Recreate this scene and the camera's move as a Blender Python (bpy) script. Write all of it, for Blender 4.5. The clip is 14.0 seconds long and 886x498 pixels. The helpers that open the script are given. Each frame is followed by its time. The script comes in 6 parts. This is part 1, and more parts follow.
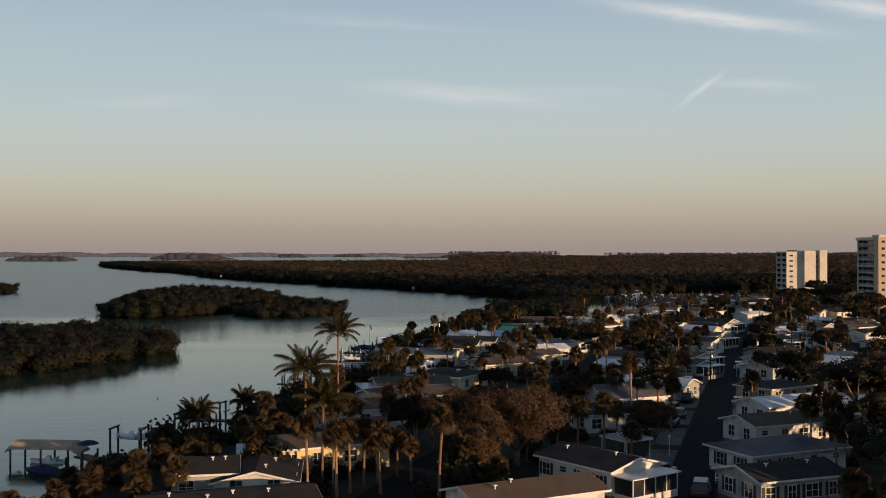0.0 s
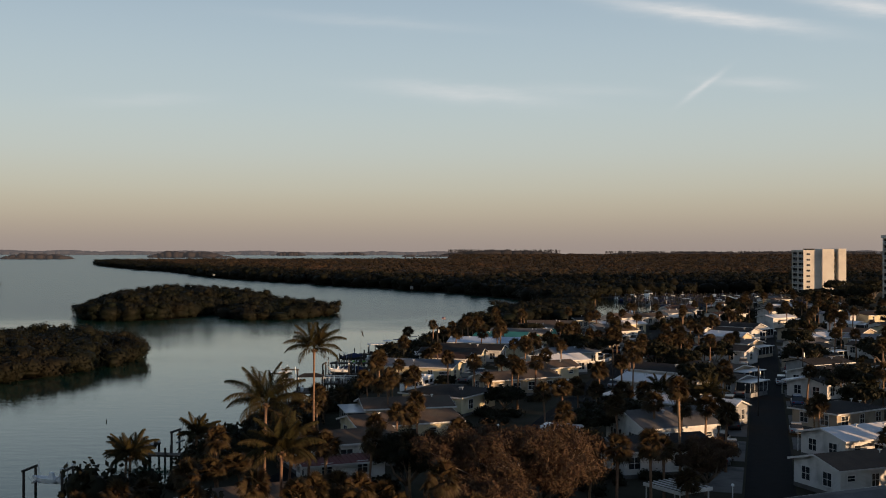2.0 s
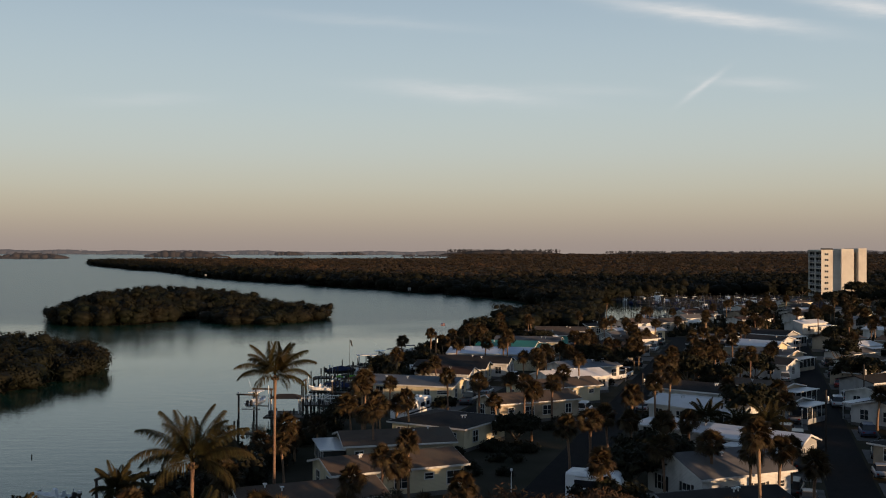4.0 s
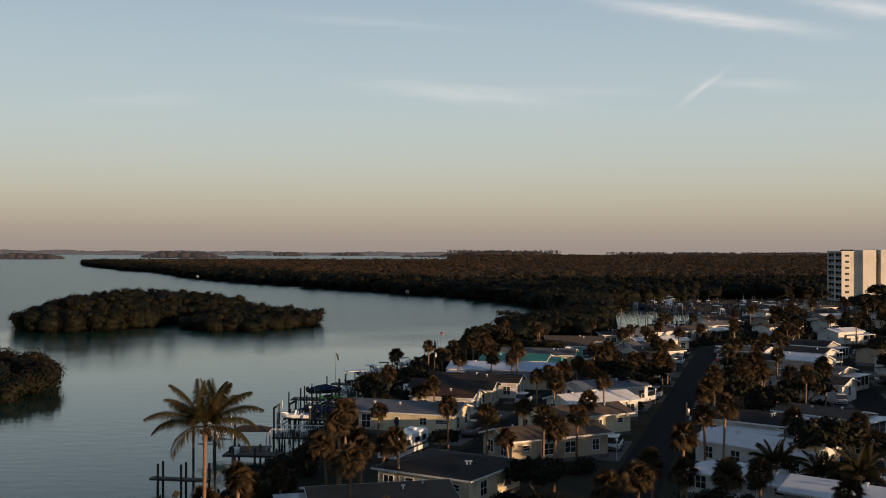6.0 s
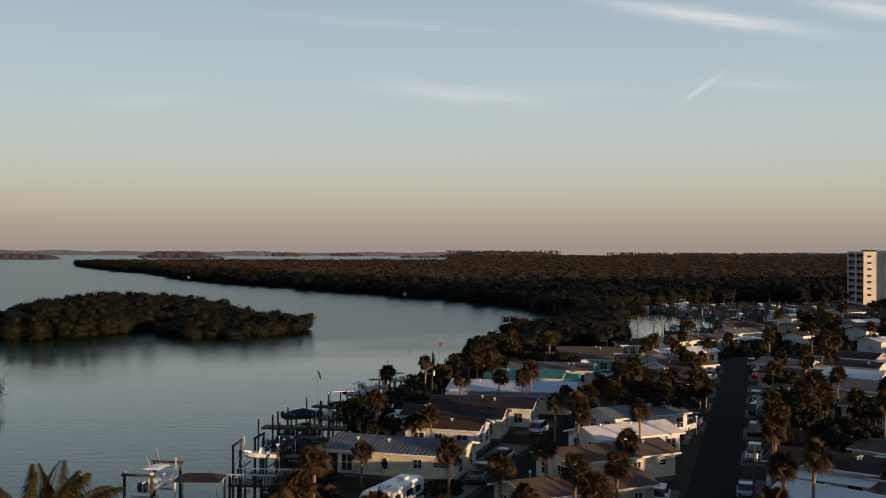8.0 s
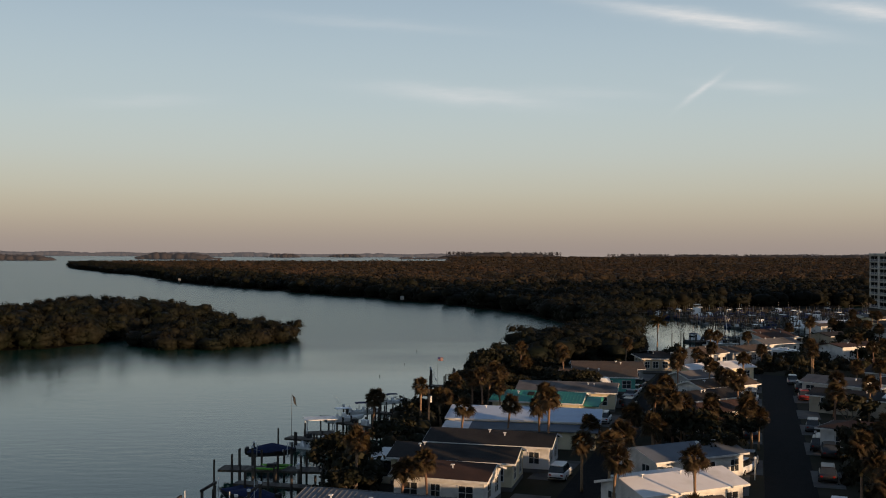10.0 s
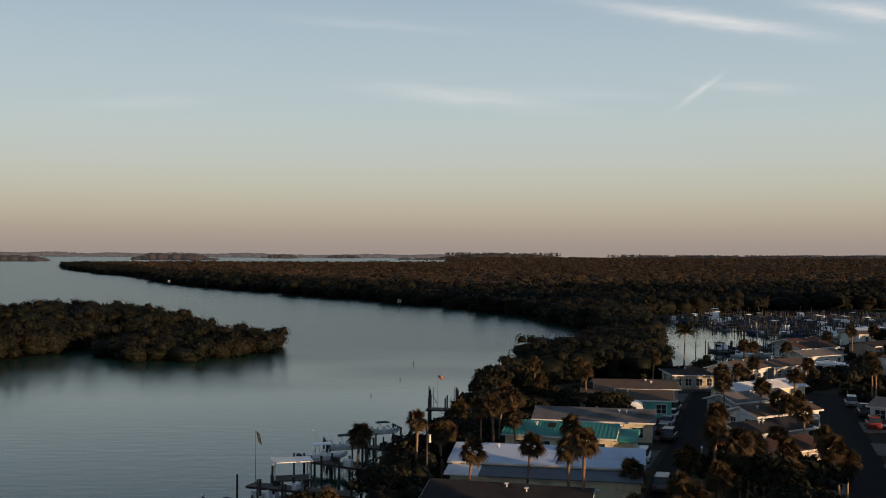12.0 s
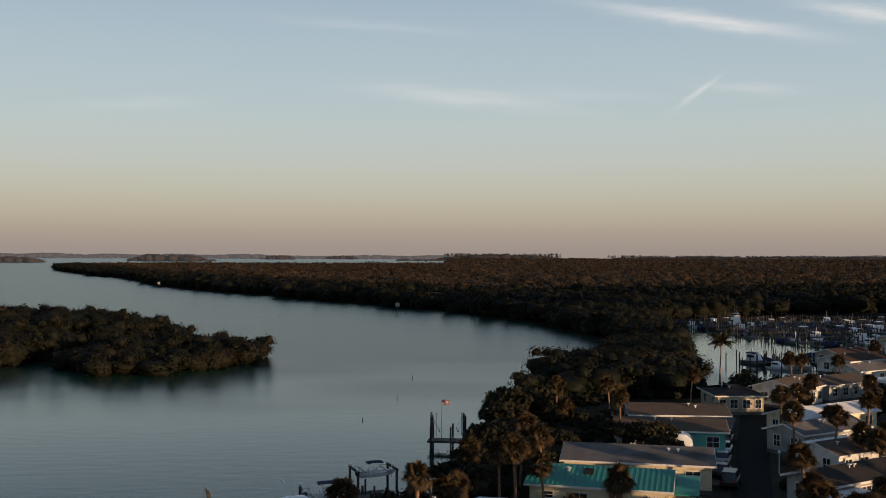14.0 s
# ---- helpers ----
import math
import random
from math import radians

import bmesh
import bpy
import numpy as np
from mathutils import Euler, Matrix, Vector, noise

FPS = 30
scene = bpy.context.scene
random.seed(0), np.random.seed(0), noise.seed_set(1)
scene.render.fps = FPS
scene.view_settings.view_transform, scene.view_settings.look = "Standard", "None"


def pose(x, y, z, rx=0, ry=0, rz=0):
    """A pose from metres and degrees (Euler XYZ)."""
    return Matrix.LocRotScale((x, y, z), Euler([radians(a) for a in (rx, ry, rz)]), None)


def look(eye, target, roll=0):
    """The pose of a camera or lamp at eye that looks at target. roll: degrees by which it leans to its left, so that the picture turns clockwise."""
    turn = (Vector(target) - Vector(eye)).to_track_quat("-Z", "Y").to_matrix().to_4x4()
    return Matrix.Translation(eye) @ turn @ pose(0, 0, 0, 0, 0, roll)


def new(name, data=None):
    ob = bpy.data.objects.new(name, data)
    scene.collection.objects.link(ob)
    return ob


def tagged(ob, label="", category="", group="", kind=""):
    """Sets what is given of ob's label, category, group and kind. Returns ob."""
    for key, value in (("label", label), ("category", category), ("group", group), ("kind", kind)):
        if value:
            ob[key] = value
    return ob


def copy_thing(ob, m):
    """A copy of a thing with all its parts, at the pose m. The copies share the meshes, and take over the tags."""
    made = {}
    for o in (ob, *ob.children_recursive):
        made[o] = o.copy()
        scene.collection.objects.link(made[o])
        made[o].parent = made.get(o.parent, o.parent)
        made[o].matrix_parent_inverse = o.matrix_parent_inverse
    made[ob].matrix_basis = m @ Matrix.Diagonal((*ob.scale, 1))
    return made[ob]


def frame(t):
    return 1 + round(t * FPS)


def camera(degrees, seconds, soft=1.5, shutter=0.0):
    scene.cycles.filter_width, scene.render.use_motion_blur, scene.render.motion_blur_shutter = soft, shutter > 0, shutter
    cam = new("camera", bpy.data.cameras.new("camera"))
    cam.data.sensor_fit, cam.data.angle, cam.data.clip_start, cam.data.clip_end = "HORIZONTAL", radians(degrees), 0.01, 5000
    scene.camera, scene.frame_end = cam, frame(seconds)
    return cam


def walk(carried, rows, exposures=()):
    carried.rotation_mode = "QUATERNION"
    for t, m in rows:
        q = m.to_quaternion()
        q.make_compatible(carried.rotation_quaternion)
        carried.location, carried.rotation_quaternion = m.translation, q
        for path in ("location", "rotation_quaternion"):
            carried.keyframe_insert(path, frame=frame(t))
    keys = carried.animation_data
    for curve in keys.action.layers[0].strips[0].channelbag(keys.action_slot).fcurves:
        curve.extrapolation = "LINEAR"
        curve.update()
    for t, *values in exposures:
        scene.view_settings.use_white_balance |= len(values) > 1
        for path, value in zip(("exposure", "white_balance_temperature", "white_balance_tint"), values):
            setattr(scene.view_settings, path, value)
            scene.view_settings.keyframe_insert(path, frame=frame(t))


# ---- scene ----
cam = camera(46.78, 14.0, soft=1.0)
ROWS = [
    (0.0, 0.00, 0.00, 26.00, 0.000, 0.111, 0.00),
    (0.5, -0.01, 6.31, 25.93, 0.000, 0.100, -0.01),
    (1.0, -0.01, 13.74, 25.88, 0.006, 0.067, -0.02),
    (1.5, -0.01, 20.05, 25.82, 0.000, 0.050, -0.03),
    (2.0, -0.01, 27.48, 25.79, -0.011, 0.022, -0.06),
    (2.5, 0.01, 33.79, 25.79, -0.028, -0.011, -0.05),
    (3.0, 0.03, 41.20, 25.71, -0.039, 0.006, -0.06),
    (5.5, 0.08, 74.71, 25.58, -0.050, 0.017, -0.17),
    (6.0, 0.10, 82.01, 25.61, -0.061, 0.050, -0.18),
    (6.5, 0.13, 88.13, 25.59, -0.072, 0.061, -0.19),
    (7.0, 0.15, 95.43, 25.61, -0.083, 0.089, -0.17),
    (7.5, 0.13, 101.57, 25.59, -0.094, 0.083, -0.18),
    (8.0, 0.12, 108.86, 25.59, -0.100, 0.072, -0.20),
    (10.5, 0.29, 142.03, 25.59, -0.128, 0.178, -0.27),
    (11.0, 0.21, 149.18, 25.56, -0.150, 0.194, -0.27),
    (11.5, 0.13, 155.34, 25.52, -0.167, 0.183, -0.27),
    (12.0, -0.01, 162.56, 25.51, -0.183, 0.189, -0.27),
    (12.5, -0.13, 168.70, 25.48, -0.194, 0.189, -0.26),
    (13.0, -0.33, 175.81, 25.43, -0.211, 0.217, -0.23),
    (13.5, -0.44, 181.87, 25.43, -0.222, 0.233, -0.21),
    (14.0, -0.68, 188.94, 25.38, -0.244, 0.244, -0.23),
]
walk(cam, [(t, pose(x, y, z, 90 + pitch, roll, yaw)) for t, x, y, z, yaw, pitch, roll in ROWS])

# ---- light ----
SUN_TO = Vector((0.77, -0.64, 0.0)).normalized()
SUN_ELEV = radians(5.0)
sun = new("sun", bpy.data.lights.new("sun", "SUN"))
sun.data.energy, sun.data.angle, sun.data.color = 5.6, radians(0.6), (1.0, 0.64, 0.36)
sun.matrix_world = look((SUN_TO.x * 300, SUN_TO.y * 300, 300 * math.tan(SUN_ELEV) + 30), (0, 0, 30))
scene.view_settings.exposure = 0.0

world = bpy.data.worlds.new("dusk_sky")
scene.world = world
world.use_nodes = True
wn, wl = world.node_tree.nodes, world.node_tree.links
wn.clear()


def wnode(kind, **kw):
    n = wn.new(kind)
    for k, v in kw.items():
        if k == "operation":
            n.operation = v
        elif k == "data_type":
            n.data_type = v
        elif k == "blend_type":
            n.blend_type = v
    return n


def wmath(op, a, b=None, c=None):
    n = wnode("ShaderNodeMath", operation=op)
    for i, v in enumerate((a, b, c)):
        if v is None:
            continue
        if isinstance(v, (int, float)):
            n.inputs[i].default_value = v
        else:
            wl.new(v, n.inputs[i])
    return n.outputs[0]


sky = wn.new("ShaderNodeTexSky")
sky.sky_type, sky.sun_disc = "NISHITA", False
sky.sun_elevation, sky.sun_rotation = SUN_ELEV, math.atan2(SUN_TO.x, SUN_TO.y)
sky.air_density, sky.dust_density = 1.0, 1.5
tc = wn.new("ShaderNodeTexCoord")
sep = wn.new("ShaderNodeSeparateXYZ")
wl.new(tc.outputs["Generated"], sep.inputs[0])
dx, dy, dz = sep.outputs
ramp = wn.new("ShaderNodeValToRGB")
ramp.color_ramp.interpolation = "B_SPLINE"


def srgb(r, g, b):
    return tuple(((c / 255 + 0.055) / 1.055) ** 2.4 if c > 10 else c / 255 / 12.92 for c in (r, g, b)) + (1.0,)


els = ramp.color_ramp.elements
SKY_STOPS = ((0.0, (160, 147, 141)), (0.028, (170, 156, 145)), (0.062, (186, 174, 155)), (0.105, (195, 191, 174)), (0.165, (195, 201, 195)),
             (0.25, (189, 203, 206)), (0.42, (167, 188, 205)), (0.60, (110, 130, 155)), (1.0, (64, 81, 107)))
for i, (p, c) in enumerate(SKY_STOPS):
    e = els[i] if i < 2 else els.new(p)
    e.position, e.color = p, srgb(*c)
up = wmath("MAXIMUM", dz, 0.0)
steep = wmath("DIVIDE", wmath("MULTIPLY", up, 1.8), wmath("SQRT", wmath("SUBTRACT", 1.0001, wmath("MULTIPLY", up, up))))
wl.new(wmath("DIVIDE", steep, wmath("SQRT", wmath("MULTIPLY_ADD", steep, steep, 1.0))), ramp.inputs[0])

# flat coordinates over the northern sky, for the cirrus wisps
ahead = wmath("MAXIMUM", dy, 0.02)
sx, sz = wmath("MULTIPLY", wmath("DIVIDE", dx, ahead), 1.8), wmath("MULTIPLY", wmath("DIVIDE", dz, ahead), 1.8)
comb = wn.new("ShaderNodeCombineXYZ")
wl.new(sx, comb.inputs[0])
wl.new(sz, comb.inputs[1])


def wnoise(scale, stretch, detail=5.0, turn=0.0):
    mp = wn.new("ShaderNodeMapping")
    mp.inputs["Scale"].default_value = (scale, scale * stretch, 1)
    mp.inputs["Rotation"].default_value = (0, 0, turn)
    wl.new(comb.outputs[0], mp.inputs[0])
    nz = wn.new("ShaderNodeTexNoise")
    nz.inputs["Scale"].default_value, nz.inputs["Detail"].default_value = 1.0, detail
    nz.inputs["Roughness"].default_value = 0.55
    wl.new(mp.outputs[0], nz.inputs["Vector"])
    return nz.outputs[0]


streaks = wnoise(9.0, 5.0, 6.0, radians(8))
fine = wnoise(34.0, 7.0, 4.0, radians(6))


def wisp(cx, cz, half_len, half_wide, turn, amount, ragged=0.6):
    """One long soft cloud streak round (cx, cz), leaning by turn degrees."""
    ca, sa = math.cos(radians(turn)), math.sin(radians(turn))
    ax, az = wmath("SUBTRACT", sx, cx), wmath("SUBTRACT", sz, cz)
    along = wmath("ADD", wmath("MULTIPLY", ax, ca / half_len), wmath("MULTIPLY", az, sa / half_len))
    over = wmath("ADD", wmath("MULTIPLY", ax, -sa / half_wide), wmath("MULTIPLY", az, ca / half_wide))
    over = wmath("ADD", over, wmath("MULTIPLY", wmath("SUBTRACT", streaks, 0.5), 3.0 * ragged))
    r2 = wmath("ADD", wmath("MULTIPLY", along, along), wmath("MULTIPLY", over, over))
    g = wmath("EXPONENT", wmath("MULTIPLY", r2, -1.3))
    n = wmath("MULTIPLY_ADD", fine, ragged * 1.2, 1.0 - ragged * 0.6)
    return wmath("MULTIPLY", wmath("MULTIPLY", g, n), amount)


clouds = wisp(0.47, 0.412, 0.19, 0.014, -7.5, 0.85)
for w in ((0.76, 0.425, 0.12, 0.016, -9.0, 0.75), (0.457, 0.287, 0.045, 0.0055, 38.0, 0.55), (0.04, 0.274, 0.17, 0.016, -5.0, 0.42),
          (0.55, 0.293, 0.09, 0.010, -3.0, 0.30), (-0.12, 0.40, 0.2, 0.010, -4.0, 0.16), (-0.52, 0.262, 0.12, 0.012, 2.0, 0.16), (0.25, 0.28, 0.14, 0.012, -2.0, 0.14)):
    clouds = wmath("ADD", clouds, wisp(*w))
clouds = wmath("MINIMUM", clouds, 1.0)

tint = wnode("ShaderNodeMix", data_type="RGBA")
tint.inputs["Factor"].default_value = 0.08
wl.new(ramp.outputs[0], tint.inputs[6])
scaled = wnode("ShaderNodeMix", data_type="RGBA", blend_type="MULTIPLY")
scaled.inputs["Factor"].default_value = 1.0
wl.new(sky.outputs[0], scaled.inputs[6])
scaled.inputs[7].default_value = (0.09, 0.09, 0.09, 1)
wl.new(scaled.outputs[2], tint.inputs[7])
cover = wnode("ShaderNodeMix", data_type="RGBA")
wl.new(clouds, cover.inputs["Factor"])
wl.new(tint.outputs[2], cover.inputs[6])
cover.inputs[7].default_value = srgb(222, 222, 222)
back = wn.new("ShaderNodeBackground")
back.inputs["Strength"].default_value = 1.0
wl.new(cover.outputs[2], back.inputs[0])
wout = wn.new("ShaderNodeOutputWorld")
wl.new(back.outputs[0], wout.inputs[0])

# ---- materials ----


def material(name, base, rough=0.7, metal=0.0, second=None, scale=3.0, grain=0.0, grain_scale=30.0, by_object=0.0, by_island=0.0, spec=0.22,
             stain=None, stain_scale=0.6, through_light=0.0, ridge=None):
    """A surface: base colour broken up by a large noise (second), fine grain as bump, stains, and a random shift from thing to thing."""
    m = bpy.data.materials.new(name)
    m.use_nodes = True
    n, l = m.node_tree.nodes, m.node_tree.links
    b = n["Principled BSDF"]
    b.inputs["Roughness"].default_value, b.inputs["Metallic"].default_value = rough, metal
    b.inputs["Specular IOR Level"].default_value = spec
    co = n.new("ShaderNodeTexCoord").outputs["Object"]

    def noise_of(s, detail=4.0):
        t = n.new("ShaderNodeTexNoise")
        t.inputs["Scale"].default_value, t.inputs["Detail"].default_value = s, detail
        l.new(co, t.inputs["Vector"])
        return t.outputs[0]

    def mix(fac, a, c, kind="MIX"):
        x = n.new("ShaderNodeMix")
        x.data_type, x.blend_type = "RGBA", kind
        for v, i in ((fac, 0), (a, 6), (c, 7)):
            if isinstance(v, (int, float)):
                x.inputs[i].default_value = v
            elif isinstance(v, tuple):
                x.inputs[i].default_value = (*v[:3], 1)
            else:
                l.new(v, x.inputs[i])
        return x.outputs[2]

    def ramped(v, lo, hi):
        r = n.new("ShaderNodeMapRange")
        r.inputs[1].default_value, r.inputs[2].default_value = lo, hi
        l.new(v, r.inputs[0])
        return r.outputs[0]

    colour = mix(ramped(noise_of(scale), 0.3, 0.7), base, second or tuple(c * 0.72 for c in base))
    if stain:
        colour = mix(ramped(noise_of(stain_scale, 6.0), 0.52, 0.7), colour, stain)
    if by_object or by_island:
        rnd = n.new("ShaderNodeObjectInfo").outputs["Random"] if by_object else n.new("ShaderNodeNewGeometry").outputs["Random Per Island"]
        amount = by_object or by_island
        hsv = n.new("ShaderNodeHueSaturation")
        r = n.new("ShaderNodeMapRange")
        r.inputs[3].default_value, r.inputs[4].default_value = 1 - amount, 1 + amount
        l.new(rnd, r.inputs[0])
        l.new(r.outputs[0], hsv.inputs["Value"])
        r2 = n.new("ShaderNodeMapRange")
        r2.inputs[3].default_value, r2.inputs[4].default_value = 0.5 - amount * 0.05, 0.5 + amount * 0.05
        l.new(rnd, r2.inputs[0])
        l.new(r2.outputs[0], hsv.inputs["Hue"])
        l.new(colour, hsv.inputs["Color"])
        colour = hsv.outputs[0]
    l.new(colour, b.inputs["Base Color"])
    if grain:
        bump = n.new("ShaderNodeBump")
        bump.inputs["Strength"].default_value, bump.inputs["Distance"].default_value = grain, 0.05
        if ridge:
            wv = n.new("ShaderNodeTexWave")
            wv.bands_direction = ridge
            wv.inputs["Scale"].default_value, wv.inputs["Distortion"].default_value = grain_scale, 0.0
            l.new(co, wv.inputs["Vector"])
            l.new(wv.outputs["Fac"], bump.inputs["Height"])
        else:
            l.new(noise_of(grain_scale, 3.0), bump.inputs["Height"])
        l.new(bump.outputs[0], b.inputs["Normal"])
    if through_light:
        tr = n.new("ShaderNodeBsdfTranslucent")
        l.new(colour, tr.inputs["Color"])
        ms = n.new("ShaderNodeMixShader")
        ms.inputs[0].default_value = through_light
        l.new(b.outputs[0], ms.inputs[1])
        l.new(tr.outputs[0], ms.inputs[2])
        l.new(ms.outputs[0], n["Material Output"].inputs["Surface"])
    return m


M = {}
M["asphalt"] = material("asphalt", (0.013, 0.0132, 0.0142), 0.9, second=(0.019, 0.019, 0.0195), scale=0.8, grain=0.4, grain_scale=60, stain=(0.015, 0.015, 0.016), stain_scale=0.25, spec=0.06)
M["concrete"] = material("concrete", (0.15, 0.143, 0.133), 0.85, second=(0.11, 0.105, 0.098), scale=0.9, grain=0.3, grain_scale=25, stain=(0.07, 0.066, 0.062), stain_scale=0.3)
M["ground"] = material("ground", (0.030, 0.031, 0.019), 0.95, second=(0.058, 0.050, 0.037), scale=0.18, grain=0.6, grain_scale=6, stain=(0.024, 0.026, 0.015), stain_scale=0.07, spec=0.06)
M["mud"] = material("mud", (0.013, 0.012, 0.009), 0.95, second=(0.009, 0.008, 0.006), scale=0.2, grain=0.5, grain_scale=3, spec=0.05)
M["trunk"] = material("palm_trunk", (0.27, 0.165, 0.105), 0.9, second=(0.15, 0.10, 0.068), scale=5, grain=0.8, grain_scale=14, by_object=0.25)
M["bark"] = material("bark", (0.24, 0.19, 0.15), 0.9, second=(0.15, 0.12, 0.10), scale=3, grain=0.7, grain_scale=12)
M["frond"] = material("palm_frond", (0.034, 0.028, 0.014), 0.6, second=(0.062, 0.038, 0.019), scale=0.8, by_island=0.35, through_light=0.2, spec=0.15)
M["coco"] = material("coconut_frond", (0.024, 0.026, 0.011), 0.6, second=(0.048, 0.036, 0.016), scale=0.6, by_island=0.35, through_light=0.2, spec=0.06)
M["dead"] = material("dead_frond", (0.17, 0.10, 0.055), 0.9, second=(0.10, 0.062, 0.037), scale=1.5, by_island=0.3, spec=0.15)
M["leaf"] = material("leaf", (0.0125, 0.0140, 0.0065), 0.65, second=(0.021, 0.0180, 0.0090), scale=0.3, by_island=0.3, through_light=0.05, spec=0.15)
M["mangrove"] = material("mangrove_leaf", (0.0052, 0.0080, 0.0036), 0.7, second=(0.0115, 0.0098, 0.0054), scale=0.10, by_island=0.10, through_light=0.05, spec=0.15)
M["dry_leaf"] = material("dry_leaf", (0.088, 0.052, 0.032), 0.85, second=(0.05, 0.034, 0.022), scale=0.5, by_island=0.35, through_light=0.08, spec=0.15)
# darker mangrove leaf: the shore belt's shade is put into the colour
M["shaded_mangrove"] = material("shaded_mangrove_leaf", (0.0055, 0.0070, 0.0036), 0.75, second=(0.0095, 0.0085, 0.0050), scale=0.05, by_island=0.2, spec=0.1)
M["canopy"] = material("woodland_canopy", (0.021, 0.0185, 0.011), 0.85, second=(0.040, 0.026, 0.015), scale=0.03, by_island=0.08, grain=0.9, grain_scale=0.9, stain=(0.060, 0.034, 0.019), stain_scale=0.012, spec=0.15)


def water_material():
    m = bpy.data.materials.new("bay_water")
    m.use_nodes = True
    n, l = m.node_tree.nodes, m.node_tree.links
    b = n["Principled BSDF"]
    b.inputs["Base Color"].default_value = (0.009, 0.038, 0.026, 1)
    b.inputs["IOR"].default_value = 1.27
    b.inputs["Specular Tint"].default_value = (0.5, 0.98, 0.96, 1)
    co = n.new("ShaderNodeTexCoord").outputs["Object"]

    def waves(sc, stretch, turn, detail):
        mp = n.new("ShaderNodeMapping")
        mp.inputs["Scale"].default_value, mp.inputs["Rotation"].default_value = (sc, sc * stretch, sc), (0, 0, radians(turn))
        l.new(co, mp.inputs[0])
        t = n.new("ShaderNodeTexNoise")
        t.inputs["Scale"].default_value, t.inputs["Detail"].default_value = 1.0, detail
        l.new(mp.outputs[0], t.inputs["Vector"])
        return t.outputs[0]

    out = n.new("ShaderNodeSeparateXYZ")
    l.new(co, out.inputs[0])
    breeze = n.new("ShaderNodeMapRange")
    breeze.interpolation_type = "SMOOTHSTEP"
    breeze.inputs[1].default_value, breeze.inputs[2].default_value, breeze.inputs[3].default_value, breeze.inputs[4].default_value = 340, 500, 0.025, 0.27
    shifted = n.new("ShaderNodeMath")
    shifted.operation = "MULTIPLY_ADD"
    l.new(waves(0.010, 2.2, 10, 2), shifted.inputs[0])
    shifted.inputs[1].default_value = 120.0
    lee = n.new("ShaderNodeMapRange")
    lee.inputs[1].default_value, lee.inputs[2].default_value, lee.inputs[3].default_value, lee.inputs[4].default_value = 58, 100, 0, -700
    l.new(out.outputs[0], lee.inputs[0])
    calm = n.new("ShaderNodeMath")
    calm.operation = "ADD"
    l.new(out.outputs[1], calm.inputs[0])
    l.new(lee.outputs[0], calm.inputs[1])
    l.new(calm.outputs[0], shifted.inputs[2])
    l.new(shifted.outputs[0], breeze.inputs[0])
    l.new(breeze.outputs[0], b.inputs["Roughness"])
    patches = n.new("ShaderNodeMapRange")
    patches.inputs[1].default_value, patches.inputs[2].default_value, patches.inputs[3].default_value = 0.36, 0.66, 0.45
    l.new(waves(0.012, 2.5, 20, 3), patches.inputs[0])
    height = n.new("ShaderNodeMath")
    height.operation = "MULTIPLY_ADD"
    l.new(waves(1.9, 2.0, 15, 4), height.inputs[0])
    height.inputs[1].default_value = 0.35
    l.new(waves(0.22, 2.6, -10, 3), height.inputs[2])
    bump = n.new("ShaderNodeBump")
    bump.inputs["Distance"].default_value = 0.22
    mul = n.new("ShaderNodeMath")
    mul.operation = "MULTIPLY"
    l.new(patches.outputs[0], mul.inputs[0])
    mul.inputs[1].default_value = 0.16
    l.new(mul.outputs[0], bump.inputs["Strength"])
    l.new(height.outputs[0], bump.inputs["Height"])
    l.new(bump.outputs[0], b.inputs["Normal"])
    return m


M["water"] = water_material()

ROOF = {
    "brown": material("brown_shingle", (0.115, 0.083, 0.062), 0.9, second=(0.082, 0.060, 0.047), scale=0.7, grain=0.6, grain_scale=22, stain=(0.09, 0.075, 0.06), stain_scale=0.3),
    "dark": material("dark_shingle", (0.024, 0.022, 0.022), 0.9, second=(0.036, 0.032, 0.030), scale=0.7, grain=0.6, grain_scale=22, stain=(0.018, 0.017, 0.017), stain_scale=0.3),
    "grey": material("grey_shingle", (0.15, 0.145, 0.145), 0.9, second=(0.11, 0.105, 0.105), scale=0.6, grain=0.5, grain_scale=22, stain=(0.075, 0.07, 0.07), stain_scale=0.25),
    "red": material("red_roof_metal", (0.13, 0.030, 0.025), 0.6, second=(0.10, 0.026, 0.022), scale=0.5, grain=0.2, grain_scale=14),
    "white": material("white_roof_coating", (0.76, 0.76, 0.77), 0.6, second=(0.68, 0.68, 0.70), scale=0.5, grain=0.15, grain_scale=8, stain=(0.60, 0.59, 0.58), stain_scale=0.35),
    "blue": material("pale_blue_metal", (0.52, 0.61, 0.74), 0.45, second=(0.46, 0.55, 0.68), scale=0.4, grain=0.15, grain_scale=8, stain=(0.40, 0.47, 0.58), stain_scale=0.3),
    "teal": material("teal_metal", (0.045, 0.27, 0.22), 0.5, second=(0.038, 0.22, 0.185), scale=0.5, grain=0.1, grain_scale=8, stain=(0.05, 0.22, 0.19), stain_scale=0.4),
    "steel": material("blue_grey_metal", (0.13, 0.148, 0.175), 0.55, second=(0.10, 0.115, 0.137), scale=0.4, grain=0.1, grain_scale=8, stain=(0.085, 0.093, 0.105), stain_scale=0.3),
    "rust": material("red_brown_shingle", (0.07, 0.038, 0.028), 0.9, second=(0.05, 0.03, 0.023), scale=0.7, grain=0.5, grain_scale=22),
}
WALL = {}
